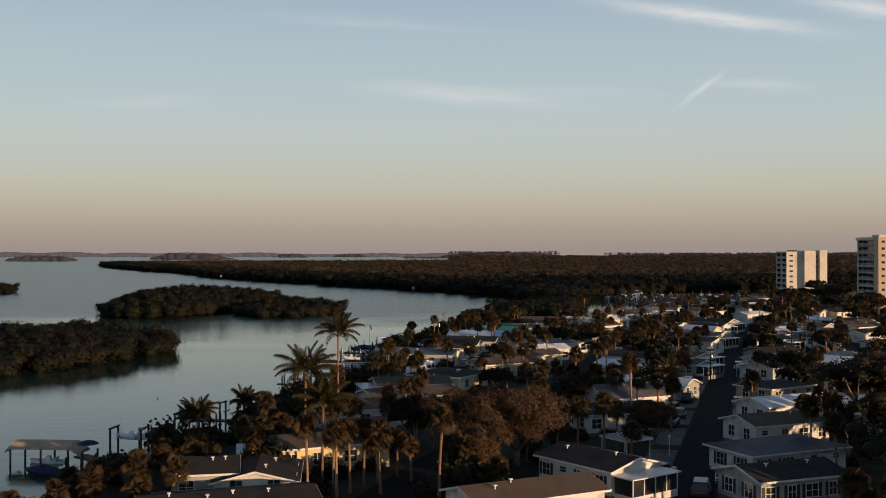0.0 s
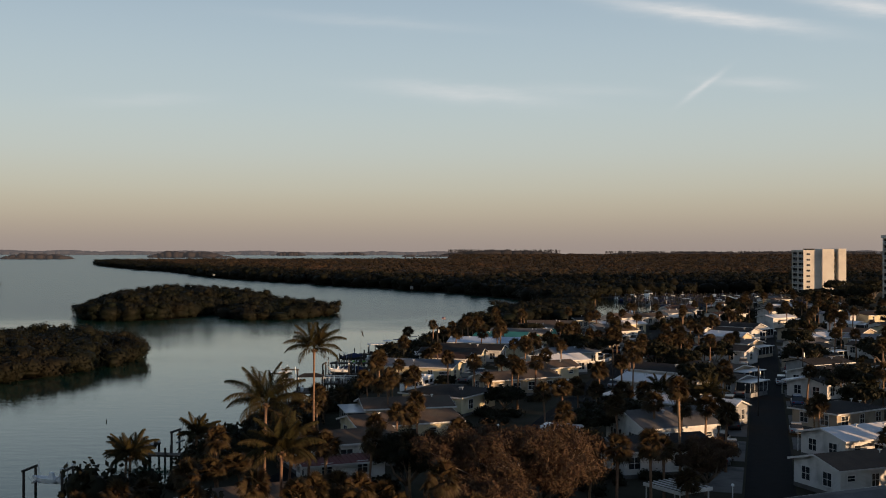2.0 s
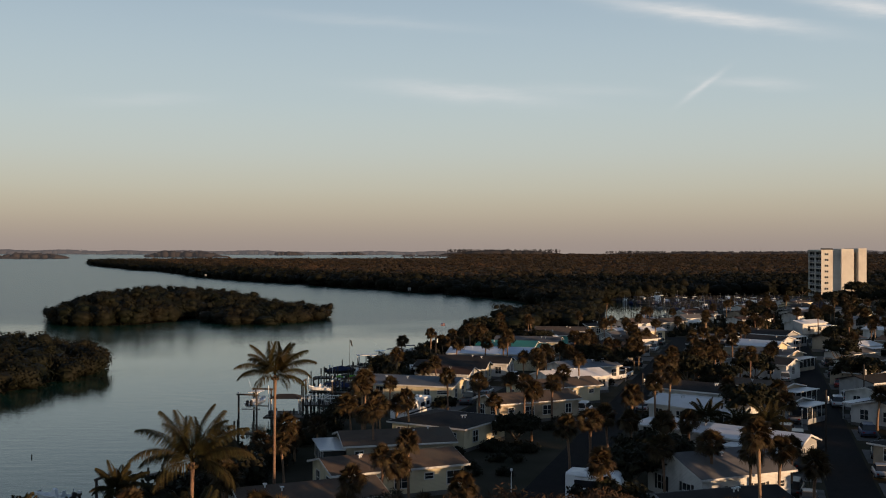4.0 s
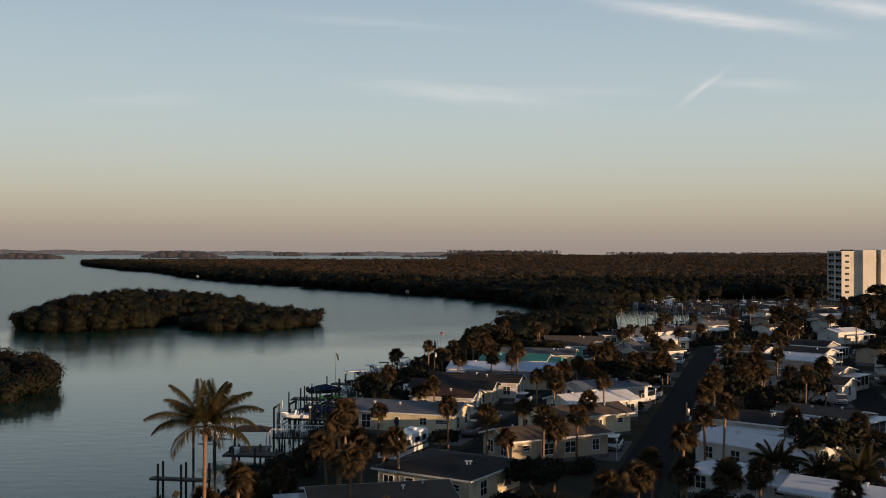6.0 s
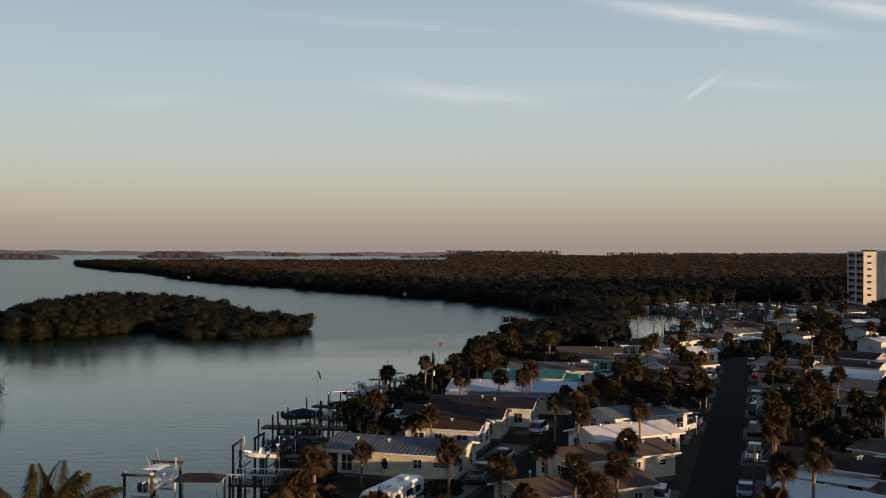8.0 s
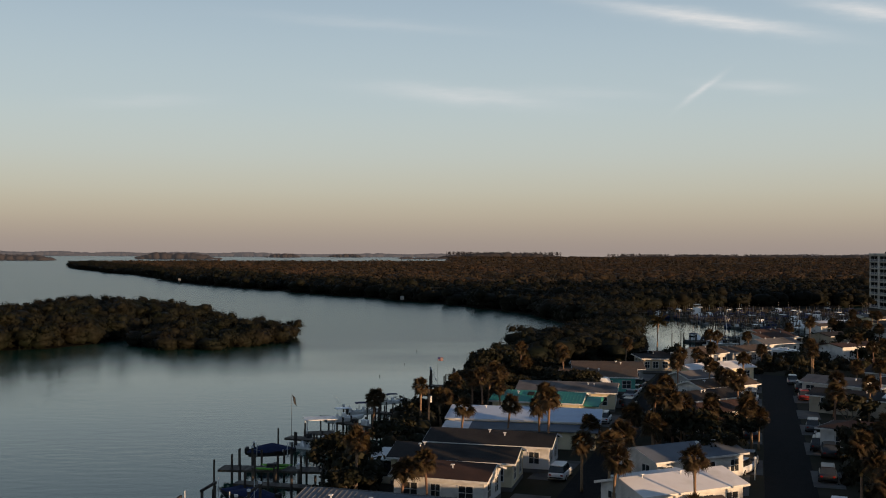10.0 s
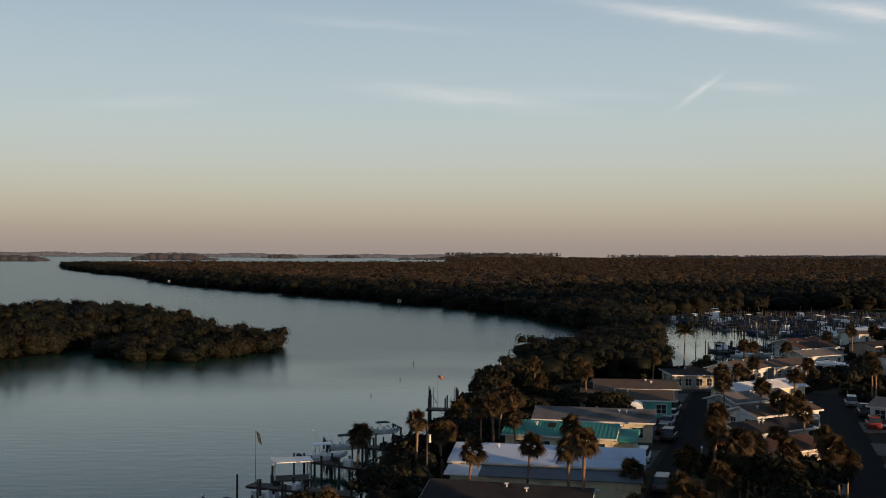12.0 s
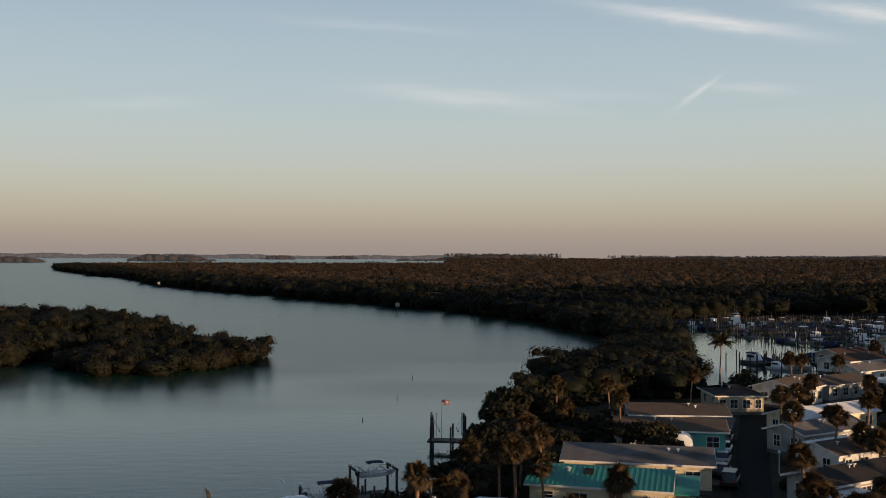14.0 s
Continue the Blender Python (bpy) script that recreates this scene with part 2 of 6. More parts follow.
for key, c in (("white", (0.66, 0.65, 0.63)), ("cream", (0.68, 0.60, 0.42)), ("grey", (0.34, 0.34, 0.34)), ("yellow", (0.66, 0.52, 0.27)), ("teal", (0.14, 0.48, 0.42)),
               ("tan", (0.44, 0.37, 0.28)), ("blue", (0.36, 0.44, 0.52))):
    WALL[key] = material(key + "_siding", c, 0.65, second=tuple(v * 0.86 for v in c), scale=0.5, grain=0.35, grain_scale=2.4, ridge="Z", stain=tuple(v * 0.62 for v in c), stain_scale=0.5)
M["trim"] = material("white_trim", (0.70, 0.69, 0.67), 0.5, second=(0.56, 0.55, 0.53), scale=2)
M["board"] = material("weathered_board", (0.36, 0.36, 0.36), 0.8, second=(0.28, 0.28, 0.28), scale=2)
M["glass"] = material("window_glass", (0.020, 0.024, 0.028), 0.08, second=(0.035, 0.038, 0.042), scale=0.8, spec=0.6)
M["dark"] = material("dark_void", (0.018, 0.018, 0.018), 0.9)
M["metal"] = material("galvanised_metal", (0.45, 0.46, 0.47), 0.4, metal=0.8, scale=4)
M["alu"] = material("white_aluminium", (0.70, 0.71, 0.72), 0.4, second=(0.6, 0.61, 0.62), scale=2)
M["timber"] = material("weathered_timber", (0.075, 0.063, 0.054), 0.9, second=(0.045, 0.038, 0.033), scale=1.5, grain=0.5, grain_scale=18, by_object=0.3)
M["deck"] = material("deck_board", (0.14, 0.12, 0.10), 0.85, second=(0.09, 0.078, 0.068), scale=1.2, grain=0.5, grain_scale=18, by_object=0.25)
M["gelcoat"] = material("white_gelcoat", (0.84, 0.85, 0.86), 0.25, second=(0.76, 0.77, 0.78), scale=1.2, by_object=0.08)
# white gelcoat darkened to imitate hulls lying in the marina's shade
M["hull_shaded"] = material("shaded_gelcoat", (0.16, 0.17, 0.18), 0.35, second=(0.12, 0.13, 0.14), scale=1.2, by_object=0.4)
M["navy"] = material("navy_canvas", (0.020, 0.030, 0.085), 0.85, second=(0.015, 0.022, 0.06), scale=2)
M["black"] = material("black_plastic", (0.02, 0.02, 0.022), 0.5, second=(0.03, 0.03, 0.03), scale=3)
M["rubber"] = material("tyre_rubber", (0.02, 0.02, 0.02), 0.85)

# ---- building helpers ----
GROUND = 1.0
US, UC = 0.4894, 0.8721


def street(u, v):
    """World place of the point u, v of the slanting plot grid: streets run along u, homes along v."""
    return u * US + v * UC, 1.8 * (u * UC - v * US)


def plot(x, y):
    """The plot grid's u, v of a world place."""
    return x * US + y / 1.8 * UC, x * UC - y / 1.8 * US


class Shape:
    """Collects boxes, tubes, prisms and lofts for one mesh."""

    def __init__(self):
        self.v, self.f = [], []

    def add(self, verts, faces):
        k = len(self.v)
        self.v += [tuple(p) for p in verts]
        self.f += [tuple(i + k for i in q) for q in faces]
        return self

    def box(self, x0, x1, y0, y1, z0, z1, m=None):
        p = [Vector((x, y, z)) for z in (z0, z1) for x, y in ((x0, y0), (x1, y0), (x1, y1), (x0, y1))]
        if m:
            p = [m @ q for q in p]
        return self.add(p, ((3, 2, 1, 0), (4, 5, 6, 7), (0, 1, 5, 4), (1, 2, 6, 5), (2, 3, 7, 6), (3, 0, 4, 7)))

    def tube(self, path, radii, n=8, cap=True):
        rings = []
        for i, p in enumerate(path):
            p = Vector(p)
            d = (Vector(path[min(i + 1, len(path) - 1)]) - Vector(path[max(i - 1, 0)])).normalized()
            a = d.cross(Vector((0.31, 0.95, 0.02)) if abs(d.y) < 0.9 else Vector((1, 0, 0))).normalized()
            b = d.cross(a)
            rings.append([p + (a * math.cos(6.28319 * j / n) + b * math.sin(6.28319 * j / n)) * radii[i] for j in range(n)])
        return self.loft(rings, cap)

    def loft(self, rings, cap=True):
        n = len(rings[0])
        verts = [p for r in rings for p in r]
        faces = [(i * n + j, i * n + (j + 1) % n, (i + 1) * n + (j + 1) % n, (i + 1) * n + j) for i in range(len(rings) - 1) for j in range(n)]
        if cap:
            faces += [tuple(range(n))[::-1], tuple((len(rings) - 1) * n + j for j in range(n))]
        return self.add(verts, faces)

    def prism(self, outline, z0, z1):
        """Outline: counter-clockwise (x, y)."""
        n = len(outline)
        return self.add([(x, y, z0) for x, y in outline] + [(x, y, z1) for x, y in outline],
                        [tuple(range(n))[::-1], tuple(range(n, 2 * n))] + [(j, (j + 1) % n, n + (j + 1) % n, n + j) for j in range(n)])

    def mesh(self, name, mat, smooth=False):
        me = bpy.data.meshes.new(name)
        me.from_pydata(self.v, [], self.f)
        if mat:
            me.materials.append(mat)
        if smooth:
            me.polygons.foreach_set("use_smooth", [True] * len(me.polygons))
        me.update()
        return me


def part(name, shape, mat, parent, label="", smooth=False):
    ob = new(name, shape.mesh(name, mat, smooth) if isinstance(shape, Shape) else shape)
    ob.parent = parent
    if label:
        tagged(ob, label)
    return ob


def thing(name, x, y, z, yaw, label, category, group="", kind=""):
    ob = new(name)
    ob.empty_display_size = 0.3
    ob.matrix_basis = pose(x, y, z, 0, 0, yaw)
    return tagged(ob, label, category, group, kind)


def structure(name, shape, mat, label, category):
    return tagged(new(name, shape.mesh(name, mat)), label, category, kind="structure")


def array_mesh(name, verts, quads, mat):
    """A mesh of quads straight from numpy arrays."""
    me = bpy.data.meshes.new(name)
    me.vertices.add(len(verts))
    me.vertices.foreach_set("co", np.ascontiguousarray(verts, dtype=np.float32).ravel())
    k = len(quads)
    w = quads.shape[1]
    me.loops.add(k * w)
    me.loops.foreach_set("vertex_index", np.ascontiguousarray(quads, dtype=np.int32).ravel())
    me.polygons.add(k)
    me.polygons.foreach_set("loop_start", np.arange(0, k * w, w, dtype=np.int32))
    me.materials.append(mat)
    me.update(calc_edges=True)
    return me


def leaf_cloud(centres, radii, heights, per, size, low=-0.35, seed=1, lumps=0.35, loose=0.55, near=0.72, thin=0.62):
    """Leaf quads over the uneven surface of many crowns; centres (n,3), returns vertices and quads. low: how far down a crown the leaves reach."""
    g = np.random.default_rng(seed)
    n = len(centres)
    c = np.repeat(np.asarray(centres, float), per, axis=0)
    r = np.repeat(np.asarray(radii, float), per)
    h = np.repeat(np.asarray(heights, float), per)
    k = n * per
    zz = g.uniform(low, 1.0, k)
    a = g.uniform(0, 2 * np.pi, k)
    s = np.sqrt(np.maximum(0.0, 1 - np.clip(zz, -0.9, 1) ** 2))
    nrm = np.stack([s * np.cos(a), s * np.sin(a), zz], 1)
    ph = np.repeat(g.uniform(0, 6.28, (n, 3)), per, axis=0)
    lump = 1 + lumps * (np.sin(3 * a + ph[:, 0]) * np.sin(4 * zz + ph[:, 1]) + 0.5 * np.sin(7 * a + 5 * zz + ph[:, 2]))
    depth = lump * g.uniform(near, 1.06, k)
    p = c + nrm * np.stack([r, r, h], 1) * depth[:, None]
    d = nrm + g.normal(0, loose, (k, 3))
    d /= np.linalg.norm(d, axis=1)[:, None]
    t1 = np.cross(d, g.normal(0, 1, (k, 3)))
    t1 /= np.linalg.norm(t1, axis=1)[:, None]
    t2 = np.cross(d, t1)
    sz = (size * g.uniform(0.6, 1.3, k))[:, None]
    t1, t2 = t1 * sz, t2 * sz * thin
    v = np.stack([p - t1, p - t2 * 1.0, p + t1, p + t2], 1).reshape(-1, 3)
    return v, np.arange(4 * k).reshape(-1, 4)


def core_cloud(centres, radii, heights, seed=2, n=7, shrink=0.8):
    """Rough inner masses that keep the crowns from being seen through."""
    g = np.random.default_rng(seed)
    rows = [(-0.75, 0.6), (-0.2, 0.98), (0.4, 0.88), (0.85, 0.45)]
    c = np.asarray(centres, float)
    m = len(c)
    a = np.arange(n) * 2 * np.pi / n
    ring = np.concatenate([np.stack([q * np.cos(a), q * np.sin(a), np.full(n, zz)], 1) for zz, q in rows])
    rr, hh = np.asarray(radii, float), np.asarray(heights, float)
    v = ring[None] * np.stack([rr, rr, hh], 1)[:, None] * shrink * g.uniform(0.75, 1.15, (m, len(ring), 1)) + c[:, None]
    q = [(i * n + j, i * n + (j + 1) % n, (i + 1) * n + (j + 1) % n, (i + 1) * n + j) for i in range(3) for j in range(n)]
    for j in range(0, n - 2, 2):
        q.append((3 * n, 3 * n + j + 1, 3 * n + j + 2, 3 * n + min(j + 3, n - 1)))
    q = np.array(q)
    return v.reshape(-1, 3), (q[None] + (np.arange(m) * len(ring))[:, None, None]).reshape(-1, 4)


def joined(parts):
    vs, qs, k = [], [], 0
    for v, q in parts:
        vs.append(v)
        qs.append(q + k)
        k += len(v)
    return np.concatenate(vs), np.concatenate(qs)


def inside(outline, x, y):
    """Which of the points lie in the outline."""
    r = np.zeros(len(x), bool)
    j = len(outline) - 1
    for i in range(len(outline)):
        (xi, yi), (xj, yj) = outline[i], outline[j]
        if yi != yj:
            r ^= ((yi > y) != (yj > y)) & (x < (xj - xi) * (y - yi) / (yj - yi) + xi)
        j = i
    return r


def fill(outline, spacing, seed, jitter=0.45):
    """Uneven grid of points in an outline."""
    g = np.random.default_rng(seed)
    xs, ys = [p[0] for p in outline], [p[1] for p in outline]
    gx, gy = np.meshgrid(np.arange(min(xs), max(xs), spacing), np.arange(min(ys), max(ys), spacing))
    gx, gy = gx.ravel() + g.uniform(-jitter, jitter, gx.size) * spacing, gy.ravel() + g.uniform(-jitter, jitter, gy.size) * spacing
    keep = inside(outline, gx, gy)
    return gx[keep], gy[keep]


# ---- water, land ----
water = structure("water", Shape().add([(-4900, -300, 0), (4900, -300, 0), (4900, 4900, 0), (-4900, 4900, 0)], [(0, 1, 2, 3)]), M["water"],
                  "calm grey-green bay water with faint ripples", "water")
bed = structure("ground", Shape().add([(-4900, -300, -2.5), (4900, -300, -2.5), (4900, 4900, -2.5), (-4900, 4900, -2.5)], [(0, 1, 2, 3)]), M["mud"],
                "muddy bay bed below the water", "ground")

SHORE = ((-75, -108), (-56, 36), (-45, 81), (-36, 111.6), (-29, 136.8), (-24, 162), (-20, 189), (-17, 216), (-12, 243), (-6, 270), (0, 297), (5, 324), (8, 345.6), (13, 360),
         (46, 361.8), (56, 381.6), (74, 394.2), (97, 415.8), (125, 446.4), (160, 482.4), (176, 522), (178, 594), (900, 936), (900, -108))
HEADLAND = ((10, 349.2), (46, 360), (58, 419.4), (73, 513), (84, 579.6), (130, 599.4), (170, 594), (190, 621), (190, 756), (60, 756), (40, 579.6), (40, 550.8), (43, 513), (47, 477), (43, 437.4), (32, 403.2), (21, 383.4), (12, 367.2))
PENINSULA = ((-590, 1755), (-500, 1535.4), (-373, 1285.2), (-321, 1207.8), (-249, 1047.6), (-190, 918), (-128, 822.6), (-104, 792), (-78, 745.2), (-55, 718.2), (-25, 676.8), (1, 633.6), (20, 594), (38, 554.4), (40, 522), (84, 579.6),
             (130, 604.8), (180, 621), (330, 720), (600, 792), (1500, 1260), (2600, 2700), (2600, 4680), (1500, 4500), (600, 4140), (480, 4176), (20, 4140), (10, 2304), (-60, 2214), (-250, 2178), (-520, 2142), (-640, 1944))

land = structure("ground_village", Shape().prism(SHORE[::-1], -2.4, GROUND), M["ground"], "sandy grass and bare soil between the homes", "ground")
structure("ground_mangrove", Shape().prism(HEADLAND, -2.4, 0.30), M["mud"], "dark mud under the mangrove headland", "ground")
structure("ground_woodland", Shape().prism(PENINSULA, -2.4, 0.25), M["mud"], "dark mud under the mangrove woodland", "ground")

# ---- streets ----


def road(name, v0, v1, u0, u1, label):
    a = [street(u0, v1), street(u1, v1), street(u1, v0), street(u0, v0)]
    return structure(name, Shape().prism(a, GROUND - 0.3, GROUND + 0.03), M["asphalt"], label, "road")


road("road_a", -9.0, -4.4, -40, 214, "narrow dark asphalt street between the homes")
road("road_b", -36.0, -31.2, -10, 198, "narrow dark asphalt street between the homes")
road("road_c", -54.2, -50.6, 30, 190, "narrow dark asphalt lane behind the waterfront homes")
road("road_d", 18.0, 22.4, 40, 300, "narrow dark asphalt street between the homes")
road("road_e", -50.6, -36.0, 192, 198, "dark asphalt turning place by the marina")
road("road_f", -4.4, 18.0, 206, 213, "dark asphalt cross street")


# ---- mangroves ----
def mangrove(name, outline, spacing, height, per, size, label, category, seed, mat, spread=0.85, low=-0.6, inset=1.4, dome=False, shape=None, taper=0.86):
    """Round crowns packed in an outline, lower towards its rim; shape(x, y) scales the height."""
    x, y = fill(outline, spacing, seed, 0.95 if dome else 0.45)
    turn = [(math.cos(k * 0.785), math.sin(k * 0.785)) for k in range(8)]
    for ca, sa in turn:
        keep = inside(outline, x + inset * ca, y + inset * sa)
        x, y = x[keep], y[keep]

    def rim(reach):
        r = np.zeros(len(x), bool)
        for ca, sa in turn:
            r |= ~inside(outline, x + reach * ca, y + reach * sa)
        return r

    edge, second = rim(inset + spacing * 1.3), rim(inset + spacing * 2.6)
    g = np.random.default_rng(seed + 50)
    r = spacing * spread * (g.uniform(0.5, 1.15, len(x)) if dome else g.uniform(0.6, 1.35, len(x)))
    top = height * g.uniform(0.72 if dome else 0.82, 1.1 if dome else 1.05, len(x)) * (1 + 0.10 * np.sin(x * 0.11 + seed) * np.sin(y * 0.13))
    top *= np.where(edge, taper, np.where(second, 0.5 + 0.5 * taper, 1.0))
    if shape is not None:
        top *= shape(x, y)
    hh = np.minimum(r * (0.5 if dome else 0.62), top * 0.5)
    c = np.stack([x, y, top - hh], 1)
    if dome:
        parts = [leaf_cloud(c, r * 1.15, hh, per, size, low, seed, 0.3, 0.2, 0.8), core_cloud(c, r * 1.1, hh * 0.95, seed + 1, 5, 0.72)]
    else:
        parts = [leaf_cloud(c, r, hh, per * 2 // 3, size, low, seed, 0.10, 0.16, 0.84), core_cloud(c, r, hh, seed + 1, 9, 0.8)]
        a3, r3 = g.uniform(0, 6.28, 2 * len(x)), np.repeat(r, 2)
        c3 = np.repeat(c, 2, axis=0) + np.stack([np.cos(a3) * r3 * 0.7, np.sin(a3) * r3 * 0.7, np.repeat(hh, 2) * g.uniform(0.1, 0.85, 2 * len(x))], 1)
        r3 = r3 * g.uniform(0.3, 0.6, 2 * len(x))
        parts.append(leaf_cloud(c3, r3, r3 * 0.8, per // 3, size, low, seed + 3, 0.14, 0.35, 0.8))
        parts.append(core_cloud(c3, r3, r3 * 0.8, seed + 6, 6, 0.66))
        c2 = c * (1, 1, 0.55)
        parts.append(core_cloud(c2, r * 0.85, c2[:, 2] * 1.1, seed + 2, shrink=0.8))
        n = int(edge.sum())
        for f, grow in ((0.55, 0.95), (0.26, 0.85)):
            ce = c[edge] * (1, 1, 0)
            ce += np.stack([g.uniform(-0.3, 0.3, n) * spacing, g.uniform(-0.3, 0.3, n) * spacing, top[edge] * f * g.uniform(0.85, 1.15, n)], 1)
            parts.append(leaf_cloud(ce, r[edge] * grow, hh[edge], per * 2 // 3, size, low, seed + int(f * 100), 0.14, 0.35, 0.75))
            parts.append(core_cloud(ce, r[edge] * grow, hh[edge], seed + int(f * 90), 9, 0.72))
    v, q = joined(parts)
    return tagged(new(name, array_mesh(name, v, q, mat)), label, category, kind="stuff")


ISLAND_A = ((-139, 414), (-136, 403.2), (-126, 392.4), (-112, 389.7), (-102, 397.8), (-96, 410.4), (-91, 424.8), (-84, 441), (-74, 453.6), (-72, 448.2), (-80, 433.8), (-84.5, 415.8), (-79, 405), (-70, 396), (-57, 399.6), (-47, 405.9), (-41.5, 417.6),
            (-38, 430.2), (-44, 442.8), (-64, 451.8), (-70, 471.6), (-84, 493.2), (-110, 507.6), (-138, 489.6), (-146, 450), (-143, 428.4))
ISLAND_B = ((-73.5, 284.4), (-69.5, 271.8), (-70.5, 255.6), (-73.5, 239.4), (-80, 225), (-88, 213.3), (-104, 196.2), (-128, 187.2), (-142, 216), (-140, 270), (-118, 302.4), (-97, 302.4), (-82, 291.6))
ISLAND_C = ((-262, 617.4), (-290, 601.2), (-312, 612), (-312, 658.8), (-290, 669.6), (-268, 644.4))
for k, (outline, h, name) in enumerate(((ISLAND_A, 7.8, "mangrove_island"), (ISLAND_B, 6.3, "mangrove_island"), (ISLAND_C, 6.5, "mangrove_island"))):
    structure("ground_island_%d" % (k + 1), Shape().prism([(0.86 * x + 0.14 * sum(p[0] for p in outline) / len(outline), 0.86 * y + 0.14 * sum(p[1] for p in outline) / len(outline))
                                                            for x, y in outline], -2.4, 0.03), M["mud"], "dark mud and roots at the foot of mangroves", "ground")
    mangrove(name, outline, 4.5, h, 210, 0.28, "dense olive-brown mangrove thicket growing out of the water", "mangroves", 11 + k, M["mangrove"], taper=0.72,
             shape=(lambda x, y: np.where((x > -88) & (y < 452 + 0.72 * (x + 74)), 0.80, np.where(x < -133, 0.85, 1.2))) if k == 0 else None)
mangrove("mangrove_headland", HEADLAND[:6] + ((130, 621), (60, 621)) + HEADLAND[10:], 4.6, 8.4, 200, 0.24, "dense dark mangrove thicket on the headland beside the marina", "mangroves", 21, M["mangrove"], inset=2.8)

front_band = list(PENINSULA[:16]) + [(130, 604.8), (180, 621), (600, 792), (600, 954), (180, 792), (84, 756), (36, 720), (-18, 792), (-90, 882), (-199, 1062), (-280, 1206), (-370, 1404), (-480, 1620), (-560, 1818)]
mangrove("mangrove_shore", front_band, 9.2, 9.0, 50, 0.7, "mangrove belt along the far shore with shade in its leaf colour", "mangroves", 31, M["shaded_mangrove"], inset=3.0)
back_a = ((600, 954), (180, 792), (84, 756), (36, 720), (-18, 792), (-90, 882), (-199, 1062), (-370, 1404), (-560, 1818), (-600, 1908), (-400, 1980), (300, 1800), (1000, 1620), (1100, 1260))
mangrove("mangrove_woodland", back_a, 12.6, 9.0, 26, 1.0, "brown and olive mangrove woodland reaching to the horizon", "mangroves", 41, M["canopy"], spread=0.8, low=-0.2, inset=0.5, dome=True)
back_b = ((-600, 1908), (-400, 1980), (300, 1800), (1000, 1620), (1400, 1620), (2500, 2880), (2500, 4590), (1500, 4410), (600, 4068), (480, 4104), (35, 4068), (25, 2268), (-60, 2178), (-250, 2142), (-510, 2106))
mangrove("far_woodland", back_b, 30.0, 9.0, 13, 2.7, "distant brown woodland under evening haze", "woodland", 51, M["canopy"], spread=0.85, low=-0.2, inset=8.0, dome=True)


# ---- homes ----
def gable_roof(s, L, W, z, rise, over=0.45, thick=0.14, x0=0.0, y0=0.0):
    """Two sloping slabs with thickness, ridge along x."""
    for side in (0, 1):
        ye, yr = (y0 - over, y0 + W / 2) if side == 0 else (y0 + W + over, y0 + W / 2)
        drop = rise * over / (W / 2)
        a, b = x0 - over, x0 + L + over
        lo, hi = z - drop, z + rise
        v = [(a, ye, lo), (b, ye, lo), (b, yr, hi), (a, yr, hi), (a, ye, lo + thick), (b, ye, lo + thick), (b, yr, hi + thick), (a, yr, hi + thick)]
        f = [(3, 2, 1, 0), (4, 5, 6, 7), (0, 1, 5, 4), (1, 2, 6, 5), (2, 3, 7, 6), (3, 0, 4, 7)]
        if side:
            f = [q[::-1] for q in f]
        s.add(v, f)
    return s


def hip_roof(s, L, W, z, rise, over=0.5, thick=0.14):
    a, b, c, d = -over, L + over, -over, W + over
    z -= rise * over / (W / 2)
    h = rise + rise * over / (W / 2)
    lo = [(a, c, z), (b, c, z), (b, d, z), (a, d, z)]
    up = [(x, y, zz + thick) for x, y, zz in lo]
    r = [(W / 2, W / 2, z + h + thick), (L - W / 2, W / 2, z + h + thick)]
    s.add(lo + up + r, [(3, 2, 1, 0), (0, 1, 5, 4), (1, 2, 6, 5), (2, 3, 7, 6), (3, 0, 4, 7), (4, 5, 9, 8), (5, 6, 9), (6, 7, 8, 9), (7, 4, 8)])
    return s


def window(parent, x, y, z, w, h, face, shutters=False, mullions=1):
    """A window on a wall; face: the side it looks to, -y, +y, -x or +x."""
    turn = {"-y": 0, "+x": 90, "+y": 180, "-x": -90}[face]
    m = pose(x, y, z, 0, 0, turn)
    win = part("window", Shape().box(-w / 2, w / 2, -0.02, 0.03, 0, h, m), M["glass"], parent)
    s = Shape()
    t = 0.09
    s.box(-w / 2 - t, w / 2 + t, -0.06, 0.02, h, h + t, m).box(-w / 2 - t, w / 2 + t, -0.08, 0.02, -t, 0, m)
    s.box(-w / 2 - t, -w / 2, -0.06, 0.02, 0, h, m).box(w / 2, w / 2 + t, -0.06, 0.02, 0, h, m)
    for i in range(mullions):
        cx = -w / 2 + w * (i + 1) / (mullions + 1)
        s.box(cx - 0.03, cx + 0.03, -0.045, -0.022, 0, h, m)
    s.box(-w / 2, w / 2, -0.045, -0.022, h * 0.5 - 0.025, h * 0.5 + 0.025, m)
    part("frame", s, M["trim"], win)
    if shutters:
        for q in (-1, 1):
            cx = q * (w / 2 + t + 0.2)
            part("shutter", Shape().box(cx - 0.17, cx + 0.17, -0.05, 0.0, -0.05, h + 0.05, m), M["black"], win, "dark window shutter")


FAR_HOMES = 135.0


